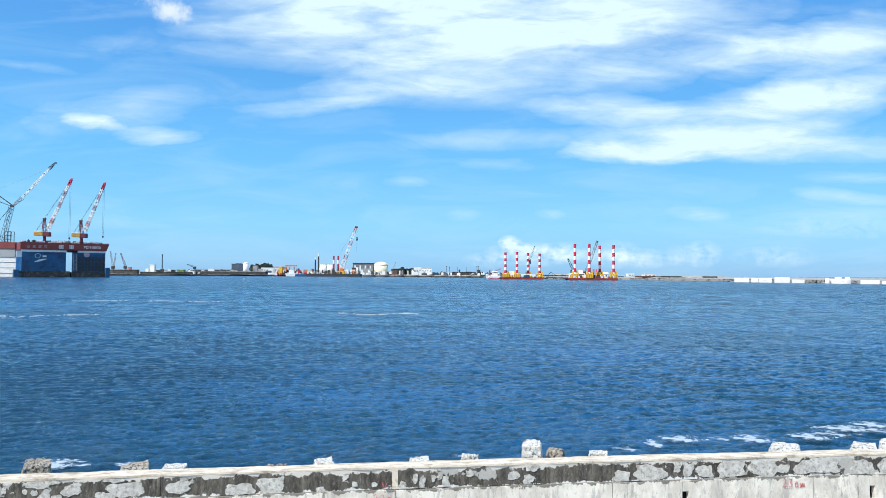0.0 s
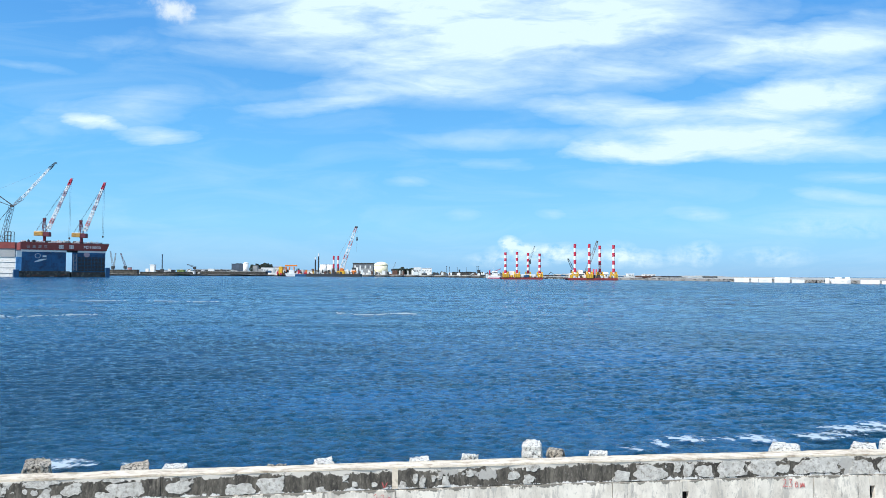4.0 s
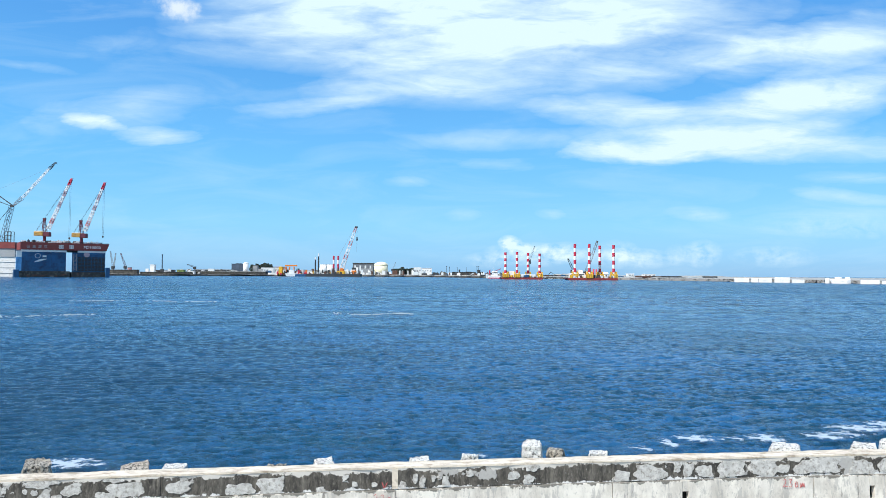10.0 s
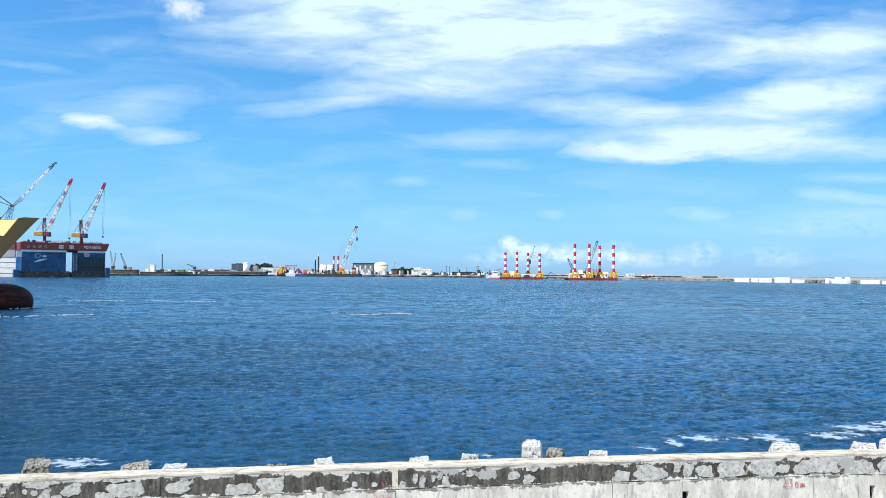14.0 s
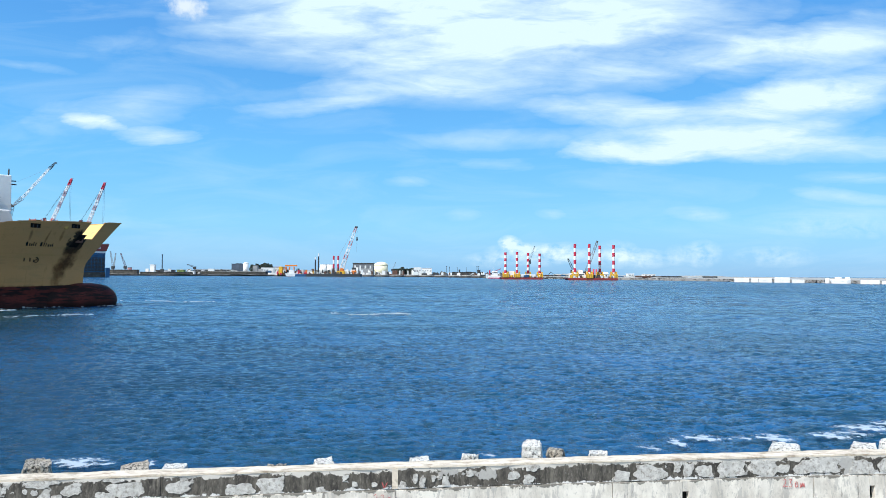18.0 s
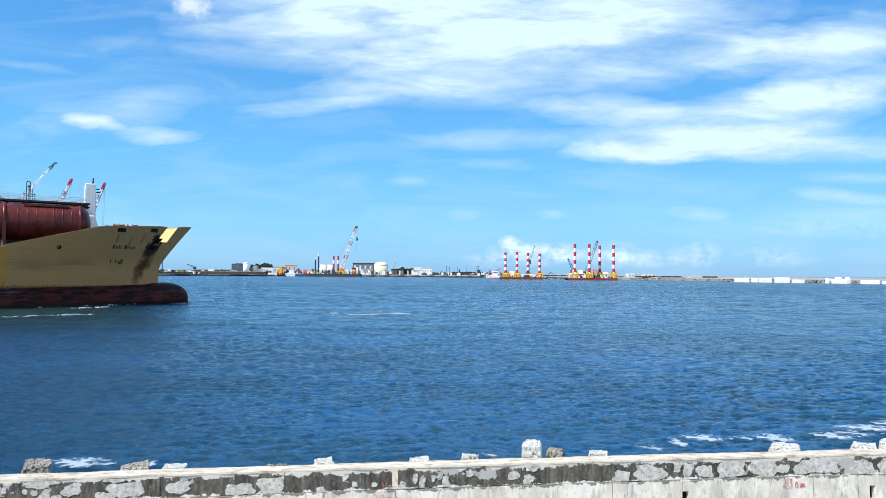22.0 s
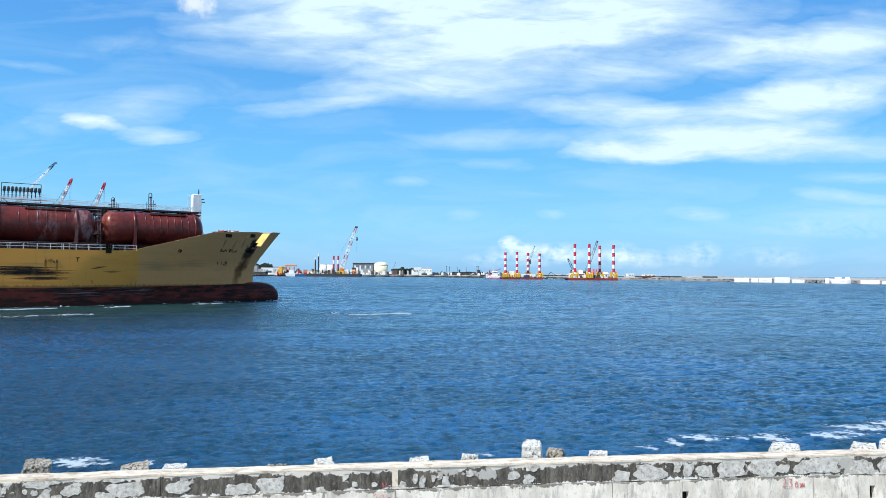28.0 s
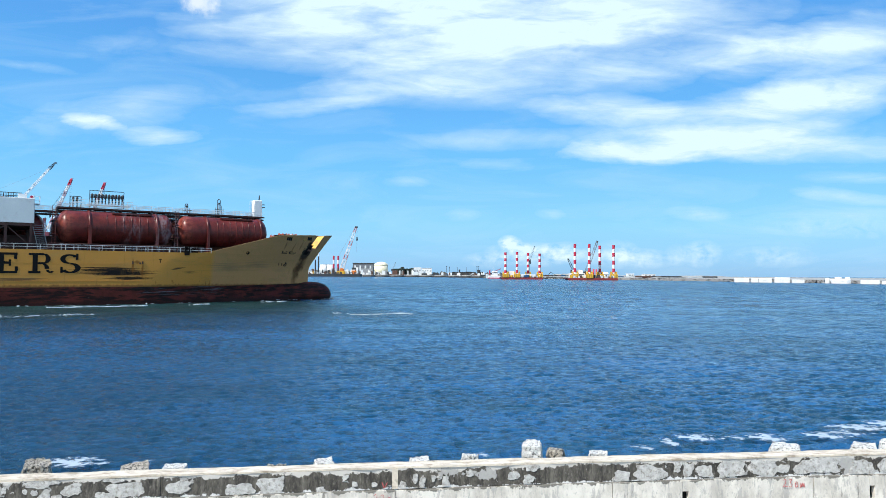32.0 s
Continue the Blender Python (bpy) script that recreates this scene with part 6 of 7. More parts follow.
# ---- shore-side plant, sheds, tanks and craft ----
def building(name, label, category, x0, x1, y, depth, z1, wall, roof, windows=0, z0=3.6, ridge=0.0, band=None, pane=None):
    b = thing(name, label, category)
    bm = bmesh.new()
    box(bm, x0, x1, y, y + depth, z0, z1)
    w = part("wall", bm, wall, b)
    bm = bmesh.new()
    if ridge:
        v = [bm.verts.new(c) for c in ((x0 - 1, y - 1, z1), (x1 + 1, y - 1, z1), (x1 + 1, y + depth, z1), (x0 - 1, y + depth, z1), (x0 - 1, y + depth / 2, z1 + ridge), (x1 + 1, y + depth / 2, z1 + ridge))]
        for f in ((0, 1, 5, 4), (2, 3, 4, 5), (0, 4, 3), (1, 2, 5), (0, 3, 2, 1)):
            bm.faces.new([v[i] for i in f])
    else:
        box(bm, x0 - 0.6, x1 + 0.6, y - 0.6, y + depth, z1, z1 + 0.8)
    part("roof", bm, roof, b)
    for k in range(windows):
        bm = bmesh.new()
        wx = x0 + (x1 - x0) * (k + 0.5) / windows
        ww = (x1 - x0) / windows * (0.16 if pane else 0.3)
        box(bm, wx - ww, wx + ww, y - 0.25, y + 0.1, z0 + (z1 - z0) * (0.0 if pane else 0.45), z0 + (z1 - z0) * (0.8 if pane else 0.72))
        part("wall_panel" if pane else "window", bm, pane or GREYST, w)
    if band:
        bm = bmesh.new()
        box(bm, x0, x1, y - 0.3, y, z1 - band[0], z1)
        part("fascia", bm, band[1], b)
    return b


def round_tank(label, x, y, r, z0, z1, dome, material, roof):
    t = thing("storage_tank", label, "tank")
    bm = bmesh.new()
    lathe(bm, (x, y, z0), (0, 0, 1), [(0, r), (z1 - z0, r)], 28)
    part("shell", bm, material, t)
    bm = bmesh.new()
    lathe(bm, (x, y, z1), (0, 0, 1), [(dome * math.sin(a), r * 1.01 * math.cos(a)) for a in (math.pi / 2 * k / 7 for k in range(8))], 28)
    part("dome", bm, roof, t)
    bm = bmesh.new()
    for k in range(14):
        a0, a1 = -math.pi * k / 14, -math.pi * (k + 1) / 14
        bar(bm, (x + r * 1.02 * math.cos(a0), y + r * 1.02 * math.sin(a0), z1 + 1), (x + r * 1.02 * math.cos(a1), y + r * 1.02 * math.sin(a1), z1 + 1), 0.2)
        bar(bm, (x + r * 1.02 * math.cos(a0), y + r * 1.02 * math.sin(a0), z1), (x + r * 1.02 * math.cos(a0), y + r * 1.02 * math.sin(a0), z1 + 1), 0.15)
    part("edge_rail", bm, GREYST, t)
    return t


def tree_row(label, x0, x1, y, z1, seed, n):
    """Separate trees in a row: trunk, limbs and a crown of many leaf clumps."""
    rng = random.Random(seed)
    for i in range(n):
        x = x0 + (x1 - x0) * (i + 0.5) / n + rng.uniform(-1, 1)
        yy = y + rng.uniform(-8, 8)
        hgt = (z1 - 3.8) * rng.uniform(0.75, 1.08)
        wid = (x1 - x0) / n * rng.uniform(1.0, 1.5)
        t = thing("tree", label, "tree", (x, yy, 3.8), group="shore trees")
        bm = bmesh.new()
        bar(bm, (0, 0, -0.4), (0.2, 0, hgt * 0.55), 0.45, 6, 0.25)
        for k in range(4):
            a = math.tau * k / 4 + rng.random()
            bar(bm, (0.15, 0, hgt * 0.4), (wid * 0.4 * math.cos(a), wid * 0.4 * math.sin(a), hgt * 0.75), 0.2, 5, 0.06)
        part("trunk", bm, BARK, t)
        bm = bmesh.new()
        for k in range(260):
            a, u = math.tau * rng.random(), rng.random()
            zc = hgt * (0.12 + 0.88 * rng.random())
            rad = wid * 0.8 * math.sqrt(u) * (1.05 - 0.8 * abs(zc / hgt - 0.45))
            c = Vector((rad * math.cos(a), rad * math.sin(a), zc))
            s = rng.uniform(0.7, 1.7) * max(1.0, wid / 8)
            d = Vector((rng.uniform(-1, 1), rng.uniform(-1, 1), rng.uniform(-0.4, 1))).normalized() * s
            e = d.orthogonal().normalized() * s
            g = d.cross(e).normalized() * s * 0.8
            vs = [bm.verts.new(c + q) for q in (d, e, -d, -e, g, -g)]
            for f in ((0, 1, 4), (1, 2, 4), (2, 3, 4), (3, 0, 4), (1, 0, 5), (2, 1, 5), (3, 2, 5), (0, 3, 5)):
                bm.faces.new([vs[k2] for k2 in f])
        part("crown", bm, LEAF, t)


def excavator(x, y, label, s=1.0, flip=1):
    e = thing("excavator", label, "excavator", (x, y, 3.9))
    bm = bmesh.new()
    for dy in (-1.6, 1.6):
        box(bm, -3 * s, 3 * s, dy - 0.5, dy + 0.5, 0, 1.2 * s)
    part("track", bm, DARK, e, bevel=0.2)
    bm = bmesh.new()
    box(bm, -3.2 * s, 2.2 * s, -1.7, 1.7, 1.3 * s, 3.6 * s)
    part("body", bm, RUST, e, bevel=0.3)
    bm = bmesh.new()
    bar(bm, (flip * 1.5 * s, 0, 3 * s), (flip * 7 * s, 0, 9.5 * s), 0.7 * s), bar(bm, (flip * 7 * s, 0, 9.5 * s), (flip * 13 * s, 0, 6 * s), 0.55 * s)
    part("boom", bm, DARK, e)
    bm = bmesh.new()
    bar(bm, (flip * 13 * s, 0, 6 * s), (flip * 17 * s, 0, 3 * s), 0.5 * s), box(bm, flip * 17 * s - 1.2 * s, flip * 17 * s + 1.2 * s, -1, 1, 1.6 * s, 3.4 * s)
    part("bucket_arm", bm, DARK, e)


def mast(label, x, y, z1, r, material, z0=3.8):
    m = thing("mast_pole", label, "pole")
    bm = bmesh.new()
    bar(bm, (x, y, z0), (x, y, z1), r, 6, r * 0.8)
    part("pole", bm, material, m)
    bm = bmesh.new()
    box(bm, x - r * 2.2, x + r * 2.2, y - r * 1.5, y + r * 1.5, z1, z1 + r * 2)
    part("head", bm, material, m)
    bm = bmesh.new()
    box(bm, x - r * 3, x + r * 3, y - r * 3, y + r * 3, z0 - 0.3, z0 + 1.2)
    part("foot", bm, QUAYM, m)


# left bank
lattice_crane("crawler_crane", "distant grey crawler crane with a raised boom", 3.8, (-714.99, 19.07), (-721.73, 50.90), 1480, 3, GREYST, 7)
lattice_crane("crawler_crane", "distant grey crawler crane with a raised boom", 3.8, (-723.41, 19.24), (-719.69, 47.84), 1500, 2.5, GREYST, 7)
lattice_crane("crawler_crane", "distant maroon crawler crane with a leaning boom", 3.8, (-688.05, 19.23), (-699.07, 47.36), 1480, 3, MAROON, 7)
building("site_shed", "small faded red steel shed on the bank", "shed", -688.5, -682.5, 1490, 8, 17.0, FADED, GREYST, 2)
building("site_shed", "long dark spoil shed along the bank", "shed", -722.33, -645.69, 1440, 12, 11.74, QUAYM, QUAYM)
building("site_office", "white cabin beside the green bank", "cabin", -643.97, -634.04, 1500, 8, 23.47, WHITE, WHITE, 0)
for u0, u1, zz, sd in ((-636.58, -612.55, 7.5, 1), (-612.67, -583.71, 6.2, 2), (-573.21, -553.85, 6.0, 3)):
    rng = random.Random(sd)
    bm = bmesh.new()
    n = 14
    a = [[bm.verts.new((u0 + (u1 - u0) * i / n, 1454 + 6 * j, 3.5 + (zz - 3.5) * math.sin(math.pi * i / n) ** 0.4 * math.sin(math.pi * (j + 0.6) / 5) * rng.uniform(0.85, 1.1))) for j in range(5)] for i in range(n + 1)]
    for i in range(n):
        for j in range(4):
            bm.faces.new((a[i][j], a[i + 1][j], a[i + 1][j + 1], a[i][j + 1]))
    box(bm, u0 + 1, u1 - 1, 1458, 1476, 2.5, 4.2)
    solid("grass_mound", bm, GREEN, "yellow-green grassed mound on the bank", "mound")
rig = thing("pile_rig", "tall black piling rig standing on the bank", "piling rig")
block_on(rig, "leader", SLATE, -618.4, -617.1, 1500, 1503, 3.9, 47.21)
block_on(rig, "rig_body", DARK, -621.00, -614.80, 1499, 1506, 3.9, 14.29, 0.5)
lattice_crane("crawler_crane", "low dark excavating crane with a folded boom", 3.8, (-548.29, 19.15), (-564.54, 24.68), 1510, 3, DARK, 5)
excavator(-569.54, 1510, "dark excavator with a bent boom on the bank", 1.1, 1)
building("green_container", "green storage container on the quay", "container", -568.45, -552.78, 1458, 8, 12.51, GREEN, GREEN)
building("bank_wall", "long dark bank wall above the quay", "wall", -644.04, -533.03, 1452, 3, 7.48, QUAYM, QUAYM, 0)
building("long_shed", "long low dark shed behind the bank", "shed", -588.23, -503.77, 1620, 20, 14.14, DARK, SHEDGREY, 0)
building("long_shed", "long low dark bank wall with a pale top", "shed", -558.21, -394.68, 1520, 20, 9.81, QUAYM, LANDM, 0)
for u0, u1, zt in ((-545.12, -534.20, 29.74), (-533.76, -524.00, 30.82), (-523.56, -514.53, 29.71)):
    building("clad_store", "dark slate-blue clad store building", "building", u0, u1, 1760, 16, zt, SLATE, SLATE, 0)
round_tank("tall white cylindrical storage tank", -502.21, 1740, 6.49, 3.8, 31.11, 3, WHITE, WHITE)
tree_row("dark green tree between the plant buildings", -503.44, -444.51, 1780, 31.15, 6, 8)
building("plant_building", "grey plant building among trees", "building", -487.71, -476.13, 1750, 14, 26.31, SHEDGREY, DARK, 3)
building("plant_building", "pale plant building with a grey roof", "building", -465.99, -434.12, 1750, 18, 20.69, HOUSE, SHEDGREY, 5)
# orange working barge
ob_ = building("orange_plant", "orange steel processing plant on the quay", "plant", -384.41, -362.46, 1560, 20, 20.71, HOUSE, RED, 4, z0=2)
block_on(ob_, "silo", YELLOW, -373.12, -365.39, 1552, 1560, 2, 21.98)
block_on(ob_, "gantry", ORANGE, -360.24, -333.20, 1556, 1562, 22.72, 25.94)
for u in (-358.96, -351.23, -340.93):
    block_on(ob_, "gantry_leg", ORANGE, u, u + 1.8, 1556, 1562, 2, 22.04)
rng = random.Random(31)
for k in range(46):
    x = rng.uniform(-379.87, -311.79)
    w, y = rng.uniform(1.5, 7.0), rng.uniform(1546, 1558)
    z = rng.uniform(2.0, 9.0)
    block_on(ob_, "plant_unit", rng.choice((ORANGE, RED, WHITE, RUST, HOUSE, DARK, ORANGE, DARK, RED)), x, x + w, y, y + 3, z if k % 2 else 2.0, z + rng.uniform(1.5, 6.5), 0.1)
tug = thing("workboat", "small white and red workboat at the quay", "boat")
bm = bmesh.new()
v = box(bm, -350.42, -328.90, 1530, 1538, -1, 6.68)
v[4].co.x -= 4
v[7].co.x -= 4
part("boat_hull", bm, HOUSE, tug, bevel=0.4)
block_on(tug, "wheelhouse", WHITE, -345.59, -334.18, 1531, 1537, 6.68 - 0.2, 14.27)
# crane barge
cb = thing("crane_barge", "dark floating crane barge with a red and white boom", "crane barge")
block_on(cb, "barge_hull", DARK, -297.33, -178.51, 1480, 1510, -1, 6.02, 0.5, "dark barge hull")
block_on(cb, "stern_hull", DOCKBLUE, -321.03, -296.50, 1482, 1500, -1, 5.04, 0.5)
for u, zp in ((-277.62, 36.9), (-270.86, 43.93)):
    bm = bmesh.new()
    bar(bm, (u, 1486, 0), (u, 1486, zp), 1.5, 10)
    sp = part("spud_pole", bm, DARK, cb, "black spud pole")
    bm = bmesh.new()
    bar(bm, (u, 1486, zp), (u, 1486, zp + 6.2), 1.4, 10)
    part("pole_cap", bm, WHITE, sp)
for u in (-238.91, -229.04):
    zz, k = 45.52, 0
    while zz > 4:
        bm = bmesh.new()
        bar(bm, (u, 1492, max(zz - 9, 3)), (u, 1492, zz), 2.0, 10)
        part("red_post", bm, (RED, WHITE, RED, RUST)[min(k, 3)], cb)
        zz, k = zz - 9, k + 1
block_on(cb, "crane_house", YELLOW, -231.20, -213.96, 1486, 1500, 6.02, 12.24, 0.4, "yellow crane house")
block_on(cb, "crane_turret", ORANGE, -224.89, -216.28, 1486, 1500, 12.24, 18.40, 0.4)
block_on(cb, "deck_winch", ORANGE, -199.04, -189.20, 1486, 1496, 6.02, 13.66, 0.4)
block_on(cb, "bridge_house", WHITE, -295.04, -280.27, 1486, 1496, 6.02, 9.41, 0.4)
crane_boom("boom_section", (-220.41, 1490, 18.45), (-190.81, 1490, 107.62), 8.0, 4.0, 9, (WHITE, WHITE, FADED, WHITE, WHITE, FADED, WHITE, WHITE, FADED), cb, 0.62, 2)
block_on(cb, "boom_head", DARK, -192.6, -186.6, 1487, 1493, 106.9, 110.2, 0.4)
bm = bmesh.new()
bar(bm, (-188.35, 1490, 108.87), (-188.35, 1490, 54.44), 0.3)
bar(bm, (-227.81, 1492, 45.56), (-193.28, 1490, 107.60), 0.22)
part("rope", bm, GREYST, cb)
block_on(cb, "hook_block", DARK, -189.58, -186.74, 1489, 1491, 79.16, 86.58, 0.3)
for u in (-311.19, -293.51):
    round_tank("large white silo tank behind the crane barge", u, 1780, 8.85, 3.8, 29.24, 1.5, WHITE, WHITE)
building("warehouse", "dark grey warehouse with pale wall panels", "warehouse", -244.57, -189.45, 1850, 40, 35.28, WAREGREY, DARK, 4, band=(3, DARK), pane=HOUSE)
building("warehouse_annex", "low grey annex before the warehouse", "building", -218.88, -188.43, 1830, 12, 19.98, SHEDGREY, SHEDGREY, 4)
round_tank("broad cream storage tank with a domed roof", -167.87, 1850, 19.05, 3.8, 29.33, 9.91, CREAM, CREAM)
lattice_crane("mobile_crane", "small grey mobile crane behind the tank", 3.8, (-138.06, 19.13), (-130.28, 37.85), 1880, 2.5, GREYST, 5)
tree_row("dark green tree behind the quay", -136.38, -79.77, 1900, 25.0, 8, 8)
tree_row("dark green tree beside the shed", -493.00, -456.45, 1840, 30.54, 12, 5)
building("white_store", "white flat-roofed store on the quay", "building", -77.06, -57.69, 1800, 16, 23.47, HOUSE, WHITE, 3)
building("white_store", "white flat-roofed store with a tower", "building", -55.58, -29.06, 1780, 16, 21.92, WHITE, WHITE, 4)
building("low_shed", "low dark shed behind the basin", "shed", 21.56, 77.18, 1600, 14, 11.5, QUAYM, DARK, 0)
for u, zt, r in ((8.75, 24.29, 0.55), (15.21, 23.04, 0.5), (33.87, 21.30, 0.5), (56.08, 21.25, 0.55), (79.9, 24.37, 0.6), (84.0, 24.37, 0.6)):
    mast("dark pole standing by the quay", u, 1600, zt, r, DARK)
wb = thing("white_workboat", "white and red workboat moored at the quay", "boat")
block_on(wb, "boat_hull", WHITE, 78.41, 99.89, 1180, 1190, -1, 4.97, 0.5)
block_on(wb, "boot_stripe", RED, 78.41, 99.89, 1179.6, 1190, -1, 1.56, 0.2)
block_on(wb, "wheelhouse", WHITE, 85.24, 95.01, 1182, 1189, 4.97 - 0.3, 12.81, 0.4)
block_on(wb, "funnel", RED, 80.36, 82.31, 1183, 1187, 4.97 - 0.3, 14.71, 0.3)
block_on(wb, "deck_house", HOUSE, 74.75, 86.51, 1184, 1189, 0, 7.87, 0.4)
for u in (86.2, 88.4, 90.6, 92.8):
    block_on(wb, "wheelhouse_window", DARK, u, u + 1.3, 1181.7, 1182.3, 9.6, 11.2, 0)
for u, z0, z1 in ((80.0, 4.6, 7.4), (83.0, 7.5, 10.2), (96.2, 4.6, 8.3), (98.0, 4.6, 6.4), (76.2, 7.5, 9.6)):
    block_on(wb, "deck_gear", RUST if u < 82 else DARK, u, u + 1.6, 1181, 1183, z0, z1, 0.2)
bm = bmesh.new()
lattice(bm, (91.0, 1185, 12.5), (101.5, 1185, 17.5), 1.3, 0.8, 5, 0.18)
part("deck_crane", bm, RED, wb, "red folded deck crane")
bm = bmesh.new()
bar(bm, (88.5, 1185, 12.5), (88.5, 1185, 20.5), 0.22, 6), bar(bm, (86.9, 1185, 17.6), (90.1, 1185, 17.6), 0.14)
part("signal_mast", bm, WHITE, wb)
excavator(180.97, 1180, "dark excavator on the quay between the barges", 0.8, 1)
building("white_tent", "small white tent roof behind the barge", "tent", 270.61, 278.22, 1150, 8, 9.04, WHITE, WHITE, 0, ridge=3)

rng = random.Random(77)
for host, x0, x1, y, z, n, hi in ((cb, -295.47, -181.33, 1482, 6.02, 34, 5.5), (A, 87.18, 145.70, 1010.5, 3.0, 26, 4.0), (B, 171.11, 236.55, 930.5, 3.0, 34, 4.2)):
    for k in range(n):
        x, w, y0 = rng.uniform(x0, x1), rng.uniform(0.8, 4.5), y + rng.uniform(0, 3)
        block_on(host, "deck_gear", rng.choice((DARK, WHITE, RUST, GREYST, YELLOW, HOUSE, DARK)), x, min(x + w, x1), y0, y0 + 1.5, z - 0.05, z + rng.uniform(0.8, hi), 0.1)

# pale concrete caissons afloat along the breakwater
for x0, x1, y, zt in ((328.44, 345.65, 770.0, 4.57), (340.79, 348.60, 755.0, 4.40), (346.60, 361.51, 750.0, 4.48), (356.71, 373.75, 735.0, 5.56), (367.91, 381.62, 720.0, 3.31),
                      (386.28, 390.85, 690.0, 5.08), (387.44, 403.20, 680.0, 3.22), (397.26, 416.09, 650.0, 3.56), (411.28, 432.47, 640.0, 2.96)):
    xc, half = (x0 + x1) / 2, (x1 - x0) / 2
    turn = -math.degrees(math.atan2(xc, y))
    half *= math.cos(radians(turn)) * 0.97
    c = thing("concrete_caisson", "pale floating concrete caisson by the breakwater", "caisson", (xc, y, 0), turn, "caissons")
    bm = bmesh.new()
    box(bm, -half, half, 0, 12, -1.5, zt)
    part("caisson_wall", bm, CAISSON, c, bevel=0.06)
    bm = bmesh.new()
    box(bm, -half + 0.3, half - 0.3, 0.4, 11.6, zt, zt + 0.25)
    part("caisson_cap", bm, CAISSON, c)
boatw = thing("white_launch", "white launch with a raised bridge behind the caissons", "boat")
block_on(boatw, "boat_hull", WHITE, 394.84, 415.55, 695, 702, -1, 4.26, 0.5)
block_on(boatw, "bridge", WHITE, 402.32, 406.93, 696, 701, 0, 6.58, 0.3)
block_on(boatw, "aft_frame", WHITE, 412.69, 415.57, 696, 701, 0, 6.34, 0.3)
# low far hills and sheds behind the breakwater
building("far_sheds", "row of far white sheds on the fill", "shed", 407.60, 420.02, 1500, 20, 9.93, WHITE, WHITE, 2)
building("far_sheds", "row of far white sheds on the fill", "shed", 442.37, 467.20, 1500, 20, 8.94, WHITE, WHITE, 3)
for u0, u1, y, zt, sd in ((507.04, 656.05, 2000, 7.66, 1), (706.24, 897.47, 2100, 7.89, 2), (321.00, 539.54, 2200, 11.75, 3)):
    rng = random.Random(sd)
    bm = bmesh.new()
    n = 30
    hs = [(zt - 4) * (0.75 + 0.25 * rng.random()) * min(1, 4 * i / n, 4 * (n - i) / n) for i in range(n + 1)]
    a = [[bm.verts.new((u0 + (u1 - u0) * i / n, y + 15 * j, 3.5 + hs[i] * (0, 0.8, 1, 0)[j])) for j in range(4)] for i in range(n + 1)]
    for i in range(n):
        for j in range(3):
            bm.faces.new((a[i][j], a[i + 1][j], a[i + 1][j + 1], a[i][j + 1]))
    solid("fill_bank", bm, LANDM, "low bank of pale dredged fill", "bank", kind="structure")


# stores, machines and spoil heaps scattered along the quay
def quay_clutter():
    rng = random.Random(21)
    kinds = (("site_container", "steel site container on the quay", "container", (RUST, SHEDGREY, HOUSE, DOCKBLUE, WHITE, DARK)),
             ("spoil_heap", "low dark spoil heap on the quay", "heap", (QUAYM, LANDM, SHEDGREY)),
             ("pile_stack", "stack of dark steel piles", "stack", (DARK, RUST)),
             ("site_cabin", "small pale site cabin", "cabin", (WHITE, HOUSE)))
    # stretches: bearing span at a depth, number of pieces
    for x0, x1, y, top, n in ((-710.10, -526.51, 1462, 9.74, 16), (-570.79, -375.81, 1575, 12.10, 22),
                              (-384.41, -308.23, 1580, 16.95, 14), (-324.04, -195.09, 1700, 15.47, 12),
                              (-201.04, -19.20, 1720, 14.47, 22), (-24.18, 104.95, 1570, 11.53, 24),
                              (76.70, 243.49, 1320, 7.82, 20), (273.12, 347.71, 1075, 5.30, 10),
                              (-734.59, -544.66, 1502, 13.80, 26), (-570.08, -389.47, 1572, 15.97, 30),
                              (-399.21, -202.23, 1760, 20.53, 16), (-26.77, 106.26, 1650, 16.54, 20),
                              (291.06, 418.22, 985, 5.28, 22)):
        for k in range(n):
            basin = -30 < x0 < 0
            name, label, cat, mats = kinds[min(2 if basin else 3, int(rng.random() * 4))]
            x = rng.uniform(x0, x1)
            w, hgt = rng.uniform(3, 15), (top - 3.6) * rng.uniform(0.4, 1.15)
            yy = y + rng.uniform(-6, 40)
            bm = bmesh.new()
            if cat == "heap":
                lathe(bm, (0, 0, 0), (0, 0, 1), [(0, w), (hgt * 0.4, w * 0.7), (hgt * 0.75, w * 0.3), (hgt * 0.85, 0.1)], 9)
            elif cat == "stack":
                for j in range(4):
                    bar(bm, (-w, j * 1.3, 0.6), (w, j * 1.3, 0.6), 0.7, 6), bar(bm, (-w, j * 1.3 + 0.6, 1.8), (w, j * 1.3 + 0.6, 1.8), 0.7, 6)
            else:
                box(bm, -w / 2, w / 2, -2, 2, 0, hgt)
                if cat == "cabin":
                    box(bm, -w / 2 - 0.3, w / 2 + 0.3, -2.3, 2.3, hgt, hgt + 0.3), box(bm, -w * 0.2, w * 0.1, -2.1, -1.9, hgt * 0.4, hgt * 0.8)
            paint = rng.choice(mats)
            solid(name, bm, DARK if basin and cat == "container" else paint, label, cat, (x, yy, 3.7), rng.uniform(-8, 8), "quay stores")


quay_clutter()

